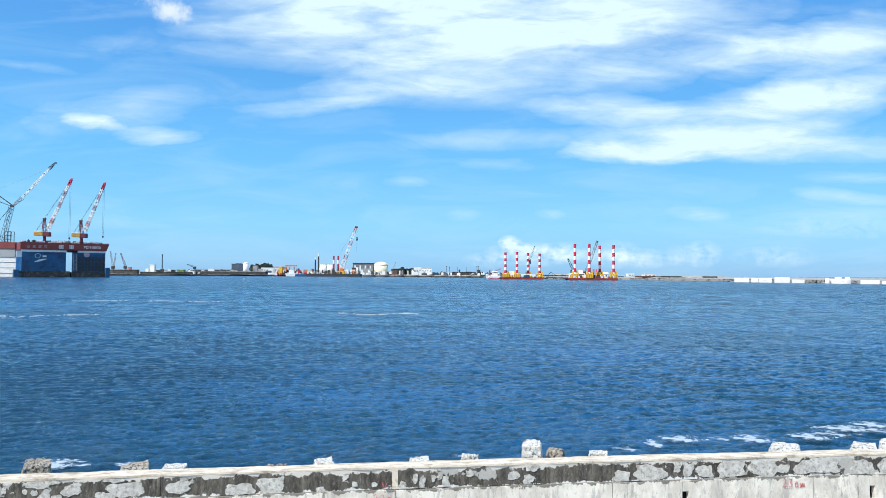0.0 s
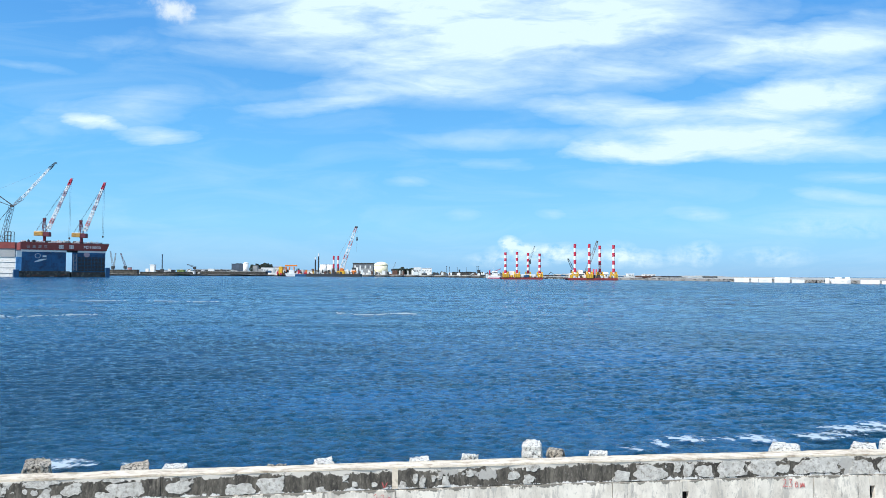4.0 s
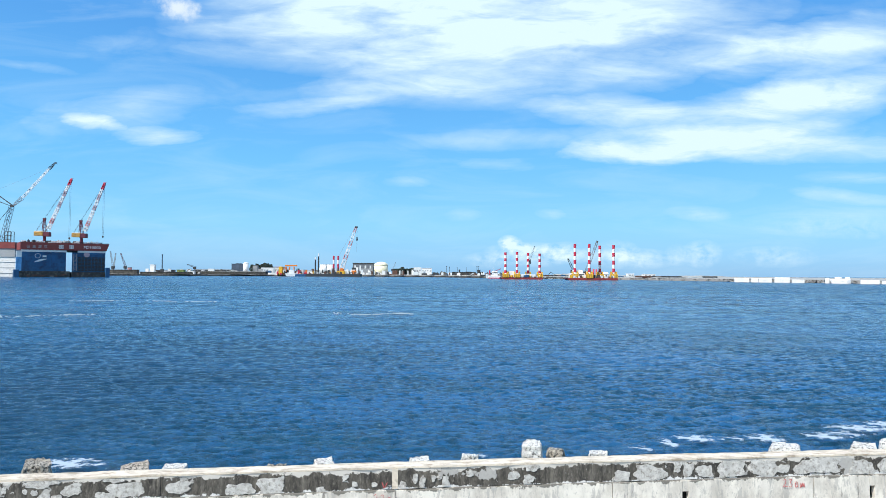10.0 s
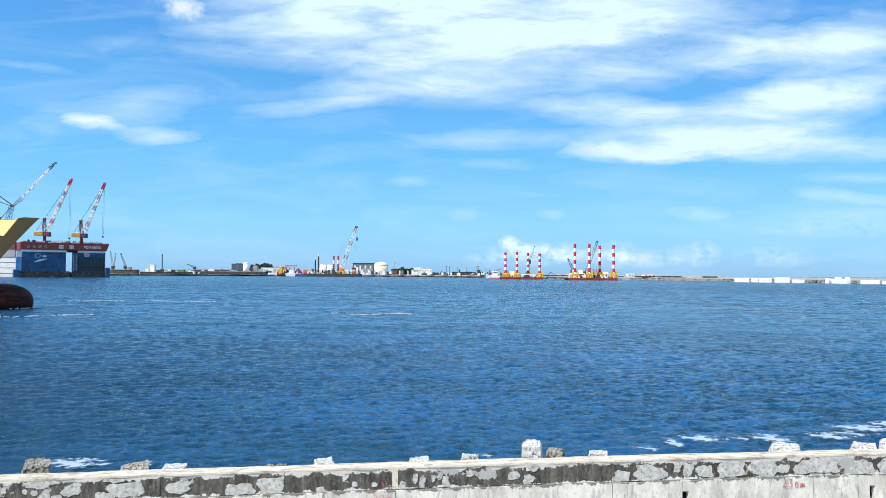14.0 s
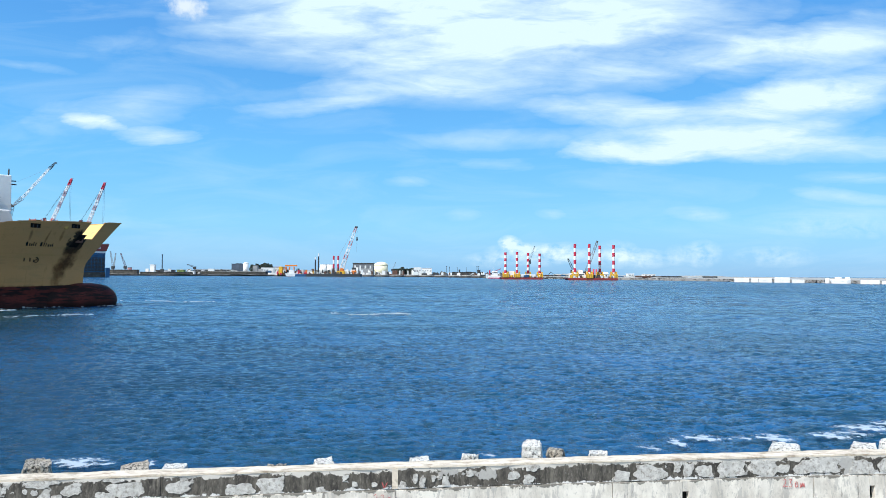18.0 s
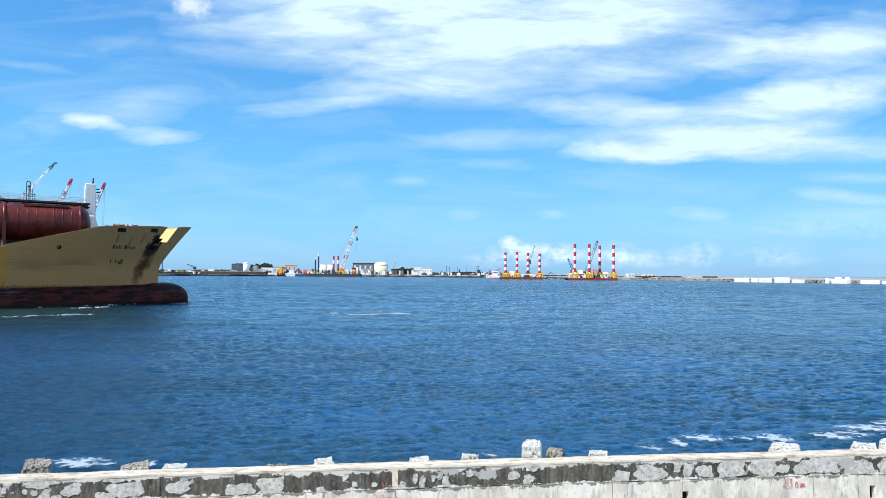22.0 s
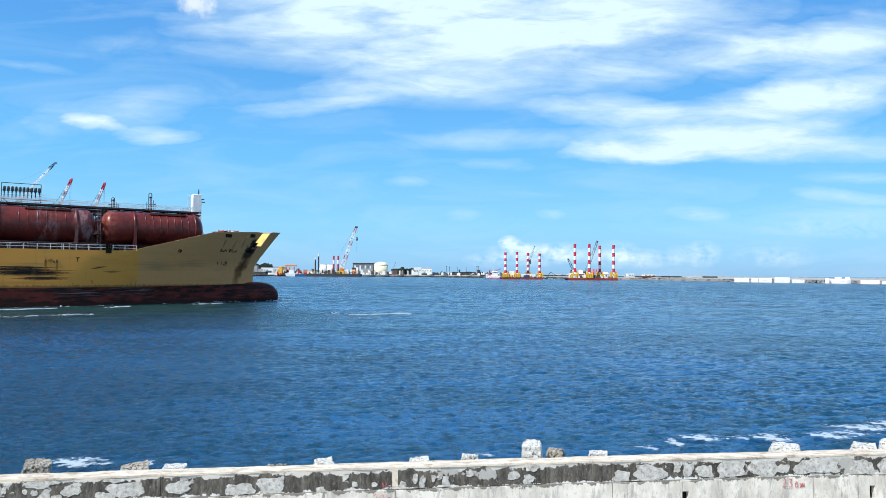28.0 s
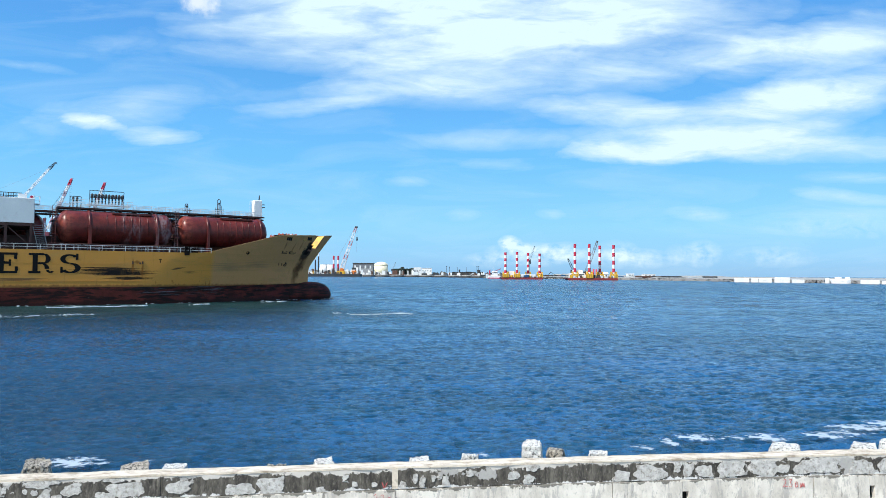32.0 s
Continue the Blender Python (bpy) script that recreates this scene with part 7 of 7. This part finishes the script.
rng = random.Random(41)
for x0, x1, y, top, n in ((-404.12, -195.09, 1660, 16.50, 30), (-204.61, -19.54, 1740, 13.88, 26), (-17.04, 131.95, 1520, 10.27, 30)):
    for k in range(n):
        x, w, hgt = rng.uniform(x0, x1), rng.uniform(1.5, 6), (top - 3.7) * rng.uniform(0.5, 1.1)
        bm = bmesh.new()
        box(bm, -w / 2, w / 2, -2, 2, 0, hgt), box(bm, -w * 0.3, w * 0.1, -1, 1, hgt, hgt * rng.uniform(1.05, 1.3))
        solid("pump_cabin", bm, rng.choice((WHITE, HOUSE, DARK, SLATE, WHITE, RUST)), "small boxy cabin among the quay plant", "cabin", (x, y + rng.uniform(-5, 20), 3.7), rng.uniform(-8, 8), "quay cabins", bevel=0.08)

# round sheet-pile cells along the basin's edge
for x, y, r in ((-180.3, 1654.0, 15.8), (-142.5, 1628.0, 15.5), (-105.7, 1602.0, 15.3), (-70.1, 1576.0, 15.0), (-36.9, 1551.0, 14.2), (-5.9, 1506.3, 13.2), (23.2, 1456.1, 12.7), (49.3, 1408.0, 12.3), (72.5, 1362.0, 10.8)):
    c = thing("sheet_pile_cell", "round dark sheet-pile cell with a pale cap", "quay cell", (x, y, 0), 0, "sheet-pile cells")
    bm = bmesh.new()
    lathe(bm, (0, 0, -2), (0, 0, 1), [(0, r), (5.2, r)], 26)
    part("cell_wall", bm, QUAYM, c)
    bm = bmesh.new()
    lathe(bm, (0, 0, 3.2), (0, 0, 1), [(0, r * 0.99), (0.9, r * 0.96), (1.5, r * 0.7), (1.8, 0.1)], 26)
    part("cell_cap", bm, LANDM, c)


# ---- sea: one sheet with waves, finer near the wall ----
def build_water():
    rng = np.random.default_rng(4)
    rows = [11.0]
    while rows[-1] < 4900:
        y = rows[-1]
        rows.append(y * (1.008 if y < 19 else min(1.0022 + 0.0000115 * max(y - 50, 0.0), 1.011)))
    ys = np.array(rows)
    cols = np.linspace(-0.7, 0.7, 760)
    gy = np.repeat(ys[:, None], len(cols), 1)
    gx = cols[None, :] * (ys[:, None] + 9)
    gz = np.zeros_like(gx)
    gap = np.gradient(ys)
    gust = 1.0 + 0.35 * np.sin(gx * 0.021 + 1.3 * np.sin(gy * 0.013)) * np.sin(gy * 0.037 + 0.8 * np.sin(gx * 0.017))
    for k in range(56):
        wave = 0.16 * 1.04 ** k
        a = -math.pi / 2 + rng.normal(0.12, 0.42)
        amp = 0.054 * wave / math.tau * rng.uniform(0.5, 1.5) * min(1.0, (0.8 / wave) ** 0.8) * min(1.0, wave / 0.24)
        fade = np.clip(wave / (2.2 * gap) - 1, 0, 1)[:, None]
        bend = 0.8 * np.sin(gx * 0.9 / wave + k) + 0.6 * np.sin(gx * 0.37 / wave + gy * 0.3 / wave + 2.1 * k)
        ph = math.tau / wave * (gx * math.cos(a) + gy * math.sin(a)) + rng.uniform(0, 6.28) + bend
        w = np.sin(ph)
        gz += amp * fade * gust * (w - 0.15 * w * w)
    # longer waves out in the channel
    offshore = np.clip((ys - 40) / 160, 0, 1)[:, None]
    for k in range(44):
        wave = 1.8 * 1.07 ** k
        a = -math.pi / 2 + rng.normal(0.1, 0.5)
        fade = np.clip(wave / (2.2 * gap) - 1, 0, 1)[:, None]
        bend = 0.8 * np.sin(gx * 0.7 / wave + k) + 0.6 * np.sin(gx * 0.31 / wave + gy * 0.3 / wave + 1.7 * k)
        ph = math.tau / wave * (gx * math.cos(a) + gy * math.sin(a)) + rng.uniform(0, 6.28) + bend
        gz += 0.05 * wave / math.tau * min(1.0, (3.0 / wave) ** 1.1) * fade * offshore * np.sin(ph)
    n, m = gx.shape
    verts = np.stack([gx, gy, gz], -1).reshape(-1, 3)
    idx = np.arange(n * m).reshape(n, m)
    quads = np.stack([idx[:-1, :-1], idx[:-1, 1:], idx[1:, 1:], idx[1:, :-1]], -1).reshape(-1, 4)
    me = bpy.data.meshes.new("water")
    me.vertices.add(len(verts)), me.loops.add(quads.size), me.polygons.add(len(quads))
    me.vertices.foreach_set("co", verts.ravel())
    me.loops.foreach_set("vertex_index", quads.ravel())
    me.polygons.foreach_set("loop_start", np.arange(0, quads.size, 4))
    me.polygons.foreach_set("use_smooth", np.ones(len(quads), bool))
    me.update(calc_edges=True)
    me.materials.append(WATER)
    return tagged(new("water", me), "wind-rippled deep blue harbour water", kind="structure")


sea = build_water()


# ---- seawall, its road and the armour blocks behind it ----
def wall_y(x):
    return 16.88 + 0.1307 * x + (-0.000983) * x * x


def build_seawall():
    wall = thing("seawall", "weathered concrete seawall with a pale mortar top", "seawall", kind="structure")
    joints = [-27.9, -22.6, -17.3, -11.9, -6.5, -1.12, 4.3, 9.7, 15.1, 20.5, 25.9]
    rng = random.Random(2)

    def strip(x0, x1, d0, d1, z0, z1, n=18, wob=0.0, top_wob=0.0):
        """A slab that follows the wall's line; d is the distance behind its face."""
        bm = bmesh.new()
        ring = []
        for i in range(n + 1):
            x = x0 + (x1 - x0) * i / n
            y = wall_y(x)
            w = wob * noise.noise(Vector((x * 1.7, z0 * 9, 1.3)))
            h = top_wob * noise.noise(Vector((x * 2.3, 5.1, z0)))
            ring.append([bm.verts.new((x - 0.13 * d, y + d + (w if d == d0 else 0), z + (h if z == z1 else 0))) for d, z in ((d0, z0), (d0, z1), (d1, z1), (d1, z0))])
        for a, b in zip(ring, ring[1:]):
            for k in range(4):
                bm.faces.new((a[k], a[(k + 1) % 4], b[(k + 1) % 4], b[k]))
        bm.faces.new(ring[0]), bm.faces.new(ring[-1])
        return bm

    holes = [(6.13, 6.3), (11.28, 11.42)]
    for a, b in zip(joints, joints[1:]):
        a, b = a + 0.006, b - 0.006
        part("wall_face", strip(a, b, 0.0, 0.4, 1.98, 2.47, 18, 0.02), WALL_FACE, wall, "dark weathered face with mortar patches", 0.008)
        cuts = [a] + [c for h in holes if a < h[0] < b for c in h] + [b]
        for i in range(0, len(cuts), 2):
            part("wall_base", strip(cuts[i], cuts[i + 1], -0.05, 0.4, 1.3, 1.975, 14, 0.02, 0.03), WALL_BASE, wall, "whitewashed lower face", 0.01)
        for h in holes:
            if a < h[0] < b:
                # added black plate that stands for the shade inside the drain
                part("drain_back", strip(h[0], h[1], 0.08, 0.3, 1.3, 1.7, 2), BLACKP, wall)
                part("lintel", strip(h[0] + 0.002, h[1] - 0.002, -0.05, 0.4, 1.70, 1.975, 2), WALL_BASE, wall)
    part("wall_top", strip(joints[0], joints[-1], -0.012, 0.43, 2.475, 2.52, 320, 0.03, 0.016), WALL_TOP, wall, "pale beige mortar capping")
    # trowelled mortar patches: place along the wall, height, width, depth of the daub
    daubs = [(-7.25, 2.18, 0.86, 0.34), (-8.41, 2.24, 0.44, 0.27), (-7.72, 2.08, 0.42, 0.2), (-9.16, 2.38, 0.6, 0.16), (-8.99, 2.09, 0.3, 0.21), (-9.83, 2.27, 0.11, 0.19), (-9.39, 2.23, 0.11, 0.1), (-9.21, 2.21, 0.14, 0.13), (-8.72, 2.09, 0.22, 0.13), (-6.09, 2.19, 0.59, 0.29), (-4.73, 2.12, 0.71, 0.3), (-4.05, 2.14, 0.66, 0.41), (-8.95, 2.43, 0.6, 0.1), (-7.5, 2.42, 0.5, 0.1), (-3.81, 2.22, 0.14, 0.35)]
    dabs = [(-2.31, 2.29, 0.17, 0.18), (-2.89, 2.03, 0.22, 0.15), (-2.08, 2.13, 0.13, 0.14), (-1.63, 2.1, 0.15, 0.11), (-0.94, 2.06, 0.19, 0.22), (-0.64, 2.23, 0.15, 0.26), (-0.47, 2.13, 0.15, 0.31), (-0.2, 2.22, 0.13, 0.18), (-0.06, 2.22, 0.12, 0.1), (0.1, 2.14, 0.19, 0.28), (1.79, 2.21, 0.3, 0.28), (2.17, 2.12, 0.29, 0.24), (2.25, 2.39, 0.38, 0.16), (0.67, 2.29, 0.18, 0.15)]
    sheets = [(5.3, 2.18, 0.99, 0.45), (4.55, 2.11, 0.46, 0.29), (6.74, 2.2, 0.51, 0.38), (6.33, 2.25, 0.29, 0.35), (7.49, 2.23, 0.81, 0.47), (8.35, 2.23, 0.85, 0.43), (9.81, 2.23, 1.48, 0.45), (11.1, 2.17, 0.7, 0.39), (6.03, 2.32, 0.22, 0.29), (8.88, 2.18, 0.35, 0.24), (11.95, 2.22, 0.88, 0.41)]
    for k, (x, z, w, h) in enumerate(daubs + dabs + sheets):
        seed, n = 3.7 * k, 56
        bm = bmesh.new()
        front, back = [], []
        slope, deep = (wall_y(x + 0.1) - wall_y(x - 0.1)) / 0.2, 0.0125 + 0.00012 * k
        for i in range(n):
            t = math.tau * i / n
            c, q = math.cos(t), math.sin(t)
            square = 1 / max(abs(c), abs(q)) ** 0.5
            r = square * (0.9 + 0.36 * noise.noise(Vector((c * 1.1, q * 1.1, seed))) + 0.16 * noise.noise(Vector((c * 2.6, q * 2.6, seed))))
            px, pz = x + w / 2 * r * c, z + h / 2 * r * q
            wob = noise.noise_vector(Vector((px * 7, pz * 7, seed))) * 0.034 + noise.noise_vector(Vector((px * 19, pz * 19, seed))) * 0.016
            px, pz = px + wob.x, min(max(pz + wob.y, 1.99), 2.468)
            front.append(bm.verts.new((px, wall_y(x) + slope * (px - x) - deep, pz)))
            back.append(bm.verts.new((px, wall_y(x) + slope * (px - x) + 0.03, pz)))
        bm.faces.new(front)
        for i in range(n):
            bm.faces.new((front[i], back[i], back[(i + 1) % n], front[(i + 1) % n]))
        part("mortar_patch", bm, PATCH, wall)
    bm = bmesh.new()
    for a in joints:
        box(bm, a - 0.03, a + 0.03, wall_y(a) + 0.012, wall_y(a) + 0.38, 1.3, 2.46)
    part("joint_filler", bm, WALL_FACE, wall)
    part("joint_band", strip(-1.2, -1.06, -0.006, 0.1, 1.99, 2.47, 3, 0.01), WALL_TOP, wall, "pale mortar band over a joint")
    # a painted arrow and distance marks
    turn = 7.3
    strokes = {"2": [(0, 0.85), (0.25, 1), (0.5, 0.85), (0.4, 0.5), (0, 0.0), (0.75, 0.04)], "3": [(0, 0.95), (0.5, 1), (0.2, 0.55), (0.6, 0.35), (0.4, 0), (0, 0.1)],
               "0": [(0.3, 0.75), (0.05, 0.4), (0.2, 0), (0.55, 0.15), (0.6, 0.6), (0.3, 0.75)], "m": [(0, 0), (0.08, 0.6), (0.2, 0.1), (0.4, 0.62), (0.5, 0.1), (0.7, 0.6), (0.85, 0)]}
    for text, x, z in (("220m", -1.62, 1.70), ("230m", 8.86, 1.74)):
        for k, ch in enumerate(text):
            bm = bmesh.new()
            pts = [(x + 0.155 * k + px * 0.145, z + pz * 0.2 - 0.012 * k) for px, pz in strokes[ch]]
            for (xa, za), (xb, zb) in zip(pts, pts[1:]):
                bar(bm, (xa, wall_y(xa) - 0.075, za), (xb, wall_y(xb) - 0.075, zb), 0.0065)
            part("distance_mark", bm, SPRAY, wall, "red sprayed distance mark " + text)
    bm = bmesh.new()
    x, y = -1.38, wall_y(-1.38) - 0.045
    bar(bm, (x - 0.06, y, 2.16), (x, y, 2.03), 0.012), bar(bm, (x, y, 2.03), (x + 0.07, y, 2.17), 0.012)
    part("painted_tick", bm, SPRAY, wall, "red sprayed tick")
    # road before the wall
    bm = bmesh.new()
    xs = [-400, -60, -27.9] + [-27 + 2 * k for k in range(27)] + [60, 400]
    prev = None
    for x in xs:
        y = wall_y(min(max(x, -28), 27)) - 0.02 + (0.1 * (x - min(max(x, -28), 27)))
        row = [bm.verts.new((x, y + 0.2, 1.36)), bm.verts.new((x, y - 6, 1.33)), bm.verts.new((x, -300, 1.3))]
        if prev:
            bm.faces.new((prev[0], row[0], row[1], prev[1])), bm.faces.new((prev[1], row[1], row[2], prev[2]))
        prev = row
    solid("road", bm, ROADM, "pale worn concrete road behind the seawall", kind="structure")
    # stone slope from the wall down into the sea
    bm = bmesh.new()
    grid = []
    for i in range(90):
        x = -28 + 54 * i / 89
        y = wall_y(x) + 0.4
        grid.append([bm.verts.new((x, y + d, z + 0.18 * noise.noise(Vector((x * 1.4, d * 1.4, 0))))) for d, z in ((0, 1.5), (0.8, 1.35), (1.6, 1.0), (2.6, 0.3), (3.8, -0.5), (6, -1.6), (10, -3.5))])
    for a, b in zip(grid, grid[1:]):
        for k in range(6):
            bm.faces.new((a[k], b[k], b[k + 1], a[k + 1]))
    solid("revetment", bm, STONE, "dark wet rubble slope behind the seawall", kind="structure")


build_seawall()


def armour_block(x, d, width, ztop, seed, lean=0.0):
    """A rough four-legged armour block with one leg up."""
    rng = random.Random(seed)
    y = wall_y(x) + 0.4 + d
    bm = bmesh.new()
    n, rings = 16, []
    h = ztop - 0.9
    slant = Vector((rng.uniform(-0.1, 0.1), rng.uniform(-0.2, 0.2)))
    for k in range(9):
        t = k / 8
        r = width / 2 * (1.08 - 0.08 * t)
        if k == 8:
            r *= 0.88
        ring = []
        for i in range(n):
            a = math.tau * i / n
            q = Vector((math.cos(a), math.sin(a), 0))
            s = 1 / max(abs(q.x), abs(q.y)) ** 0.78
            c = Vector((q.x * r * s, q.y * r * s * 0.9, -0.1 + h * t - (0.05 if k == 8 else 0) + 0.04 * (k == 8)))
            c += Vector((noise.noise(c * 3 + Vector((seed, 0, 0))), noise.noise(c * 3 + Vector((0, seed, 7))), 0.5 * noise.noise(c * 3 + Vector((5, 0, seed))))) * 0.13 * width
            c.z += t * t * (slant.x * c.x + slant.y * c.y)
            c.x += lean * t * h
            ring.append(bm.verts.new(c))
        rings.append(ring)
    for a, b in zip(rings, rings[1:]):
        for i in range(n):
            f = bm.faces.new((a[i], a[(i + 1) % n], b[(i + 1) % n], b[i]))
    bm.faces.new(rings[-1]), bm.faces.new(rings[0][::-1])
    for k in range(3):
        a = math.tau * k / 3 + rng.random()
        bar(bm, (0, 0, 0.25), (0.9 * math.cos(a), 0.9 * math.sin(a), -0.25), width * 0.55, 8, width * 0.42)
    bmesh.ops.subdivide_edges(bm, edges=bm.edges[:], cuts=1, use_grid_fill=True)
    for v in bm.verts:
        v.co += Vector((noise.noise(v.co * 12), noise.noise(v.co * 12 + Vector((3, 0, 0))), noise.noise(v.co * 12 + Vector((0, 4, 0))))) * 0.045
    solid("armour_block", bm, BLOCKBROWN if seed in (1, 2, 4, 9) else BLOCKM, "stained brown concrete armour block on the rubble slope" if seed in (1, 2, 4, 9) else "pale barnacled concrete armour block on the rubble slope", "armour block", (x, y, 0.9), math.degrees(math.atan2(-x, y)) + rng.uniform(-9, 9), "armour blocks")


for x, d, width, ztop, seed, lean in (
        (-9.85, 0.9, 0.64, 2.66, 1, 0.0), (-7.74, 1.0, 0.68, 2.44, 2, 0.05), (-6.82, 0.9, 0.6, 2.47, 3, 0.1), (-4.29, 0.9, 0.46, 2.42, 4, 0.05),
        (-3.03, 0.8, 0.56, 2.51, 5, 0.0), (-0.58, 0.9, 0.48, 2.46, 6, 0.0), (0.58, 0.9, 0.5, 2.53, 7, 0.1), (2.5, 0.8, 0.53, 2.8, 8, -0.05),
        (3.05, 1.3, 0.48, 2.52, 9, 0.05), (4.1, 1.0, 0.5, 2.49, 10, 0.1), (9.45, 0.9, 0.78, 2.56, 11, 0.1), (11.93, 0.8, 0.68, 2.54, 12, 0.0), (12.94, 1.0, 0.62, 2.56, 13, 0.0)):
    armour_block(x, d, width, ztop, seed, lean)


# ---- foam drifting off the wall ----
def foam(cx, cy, length, width, material, turn=0.13):
    """A thin lacy foam sheet lying on the water."""
    bm = bmesh.new()
    n, m = 24, 8
    grid = []
    for i in range(n + 1):
        row = []
        for j in range(m + 1):
            px, py = length * (i / n - 0.5), width * (j / m - 0.5) + 0.12 * width * math.sin(7 * i / n)
            row.append(bm.verts.new((px * math.cos(turn) - py * math.sin(turn), px * math.sin(turn) + py * math.cos(turn), 0.02 * noise.noise(Vector((px, py, 0))))))
        grid.append(row)
    for i in range(n):
        for j in range(m):
            bm.faces.new((grid[i][j], grid[i + 1][j], grid[i + 1][j + 1], grid[i][j + 1]))
    return solid("foam_patch", bm, material, "thin white lacy foam on the water", "foam", (cx, cy, FOAM_Z), kind="stuff")


def foam_line(cx, cy, length, width, seed, grain=1.0):
    """A broken line of small whitecaps."""
    rng = random.Random(seed)
    bm = bmesh.new()
    clumps = [rng.uniform(-0.5, 0.5) for _ in range(9)]
    for k in range(150):
        t = 1.4 * rng.choice(clumps) + rng.gauss(0, 0.07)
        y = width * (0.35 * math.sin(5 * t + seed) + rng.gauss(0, 0.12))
        blob(bm, (length * t, y, 0), grain * rng.uniform(0.1, 0.55), grain * rng.uniform(0.1, 0.7), rng, abs(rng.gauss(0, 0.02)), rng.uniform(-0.3, 0.3))
    return solid("foam_patch", bm, FLECK, "broken line of small white breakers", "foam", (cx, cy, FOAM_Z), kind="stuff")


FOAM_Z = 0.22
FOAM_PATHS = []
for k, (x, y, length, width) in enumerate(((7.49, 27.76, 1.33, 1.16), (8.79, 28.62, 0.72, 1.85), (10.27, 29.43, 2.16, 1.47), (11.97, 29.58, 1.18, 1.16), (13.35, 29.51, 1.86, 1.97), (16.1, 29.98, 2.12, 1.7), (17.44, 30.55, 2.42, 2.12), (18.64, 31.57, 3.4, 1.7), (20.34, 32.44, 2.02, 1.79), (20.15, 31.05, 1.81, 1.82), (-14.02, 25.03, 2.6, 1.7), (-11.48, 25.07, 0.9, 0.83), (0.78, 26.58, 0.97, 0.93))):
    FOAM_PATHS.append((foam(x, y, length, width, LACE_THICK if k % 3 else LACE), x, y, 1.1 if x > 0 else 0.8, 0.2))
FOAM_PATHS.append((foam_line(-10.12, 118.81, 10.07, 6.30, 6), -10.12, 118.81, -1.50, 0.00))
FOAM_PATHS.append((foam_line(-61.17, 108.88, 14.23, 9.70, 7), -61.17, 108.88, -1.00, 0.00))
for x, y, length, seed in ((-73.0, 167.0, 22.0, 8),):
    FOAM_PATHS.append((foam_line(x, y, length, 6.0, seed, y / 130), x, y, -1.2, 0.0))
# ---- a small cumulus that drifts across the top of the sky ----
def build_cloud():
    m = bpy.data.materials.new("cloud_vapour")
    m.use_nodes = True
    nd, ln, num, noise_at, step, blend = tools(m)
    b = nd["Principled BSDF"]
    nd.remove(b)
    co = nd.new("ShaderNodeTexCoord").outputs["Object"]
    g = nd.new("ShaderNodeTexGradient")
    g.gradient_type = "SPHERICAL"
    mp = nd.new("ShaderNodeMapping")
    mp.vector_type = "TEXTURE"
    mp.inputs["Rotation"].default_value = (0, radians(24), 0)
    mp.inputs["Scale"].default_value = (270, 1000, 135)
    ln.new(co, mp.inputs[0]), ln.new(mp.outputs[0], g.inputs[0])
    n = noise_at(co, 0.012, 8, 0.6)
    cover = step(num("ADD", num("MULTIPLY", g.outputs["Fac"], 1.35), num("SUBTRACT", num("MULTIPLY", n, 1.6), 1.2)), -0.05, 0.95)
    em = nd.new("ShaderNodeEmission")
    em.inputs["Color"].default_value, em.inputs["Strength"].default_value = (0.86, 0.95, 1.0, 1), CLOUD_GLOW
    tr = nd.new("ShaderNodeBsdfTransparent")
    mx = nd.new("ShaderNodeMixShader")
    ln.new(num("MULTIPLY", cover, 0.85), mx.inputs[0]), ln.new(tr.outputs[0], mx.inputs[1]), ln.new(em.outputs[0], mx.inputs[2])
    ln.new(mx.outputs[0], nd["Material Output"].inputs["Surface"])
    bm = bmesh.new()
    n_ = 12
    grid = [[bm.verts.new((-300 + 600 * i / n_, -30 * (1 - (2 * i / n_ - 1) ** 2), -180 + 360 * j / n_)) for j in range(n_ + 1)] for i in range(n_ + 1)]
    for i in range(n_):
        for j in range(n_):
            bm.faces.new((grid[i][j], grid[i + 1][j], grid[i + 1][j + 1], grid[i][j + 1]))
    ob = solid("drifting_cloud", bm, m, "small white drifting cumulus cloud", "cloud", kind="structure")
    ob.visible_shadow = False
    return ob


CLOUD_GLOW = 0.92
cloud = build_cloud()


# ---- everything that moves ----
def motions():
    walk(ship, [(0, pose(-123.52, 89.8, 0, 0, 0, 34)), (13, pose(-88.81, 128.93, 0, 0, 0, 34)), (14, pose(-86.14, 131.94, 0, 0, 0, 34)), (17, pose(-78.22, 141.18, 0, 0, 0, 34)), (19, pose(-72.98, 147.49, 0, 0, 0, 34)), (22, pose(-65.09, 157.13, 0, 0, 0, 34)), (25, pose(-57.05, 166.86, 0, 0, 0, 34)), (28, pose(-48.77, 176.64, 0, 0, 0, 34)), (32, pose(-37.13, 189.56, 0, 0, 0, 34))])
    walk(sea, [(0, pose(0, 0, 0)), (16, pose(1.6, -4.0, 0.02)), (32, pose(3.2, -8.0, 0))])
    walk(cloud, [(0, pose(-1708.27, 4200, 1629.03)), (32, pose(-1532.95, 4200, 1680.15))])
    for k, (ob, x, y, dx, dy) in enumerate(FOAM_PATHS):
        walk(ob, [(0, pose(x, y, FOAM_Z)), (22, pose(x + dx, y + dy, FOAM_Z)), (32, pose(x + dx * 0.7, y + dy * 1.2, FOAM_Z))])


motions()
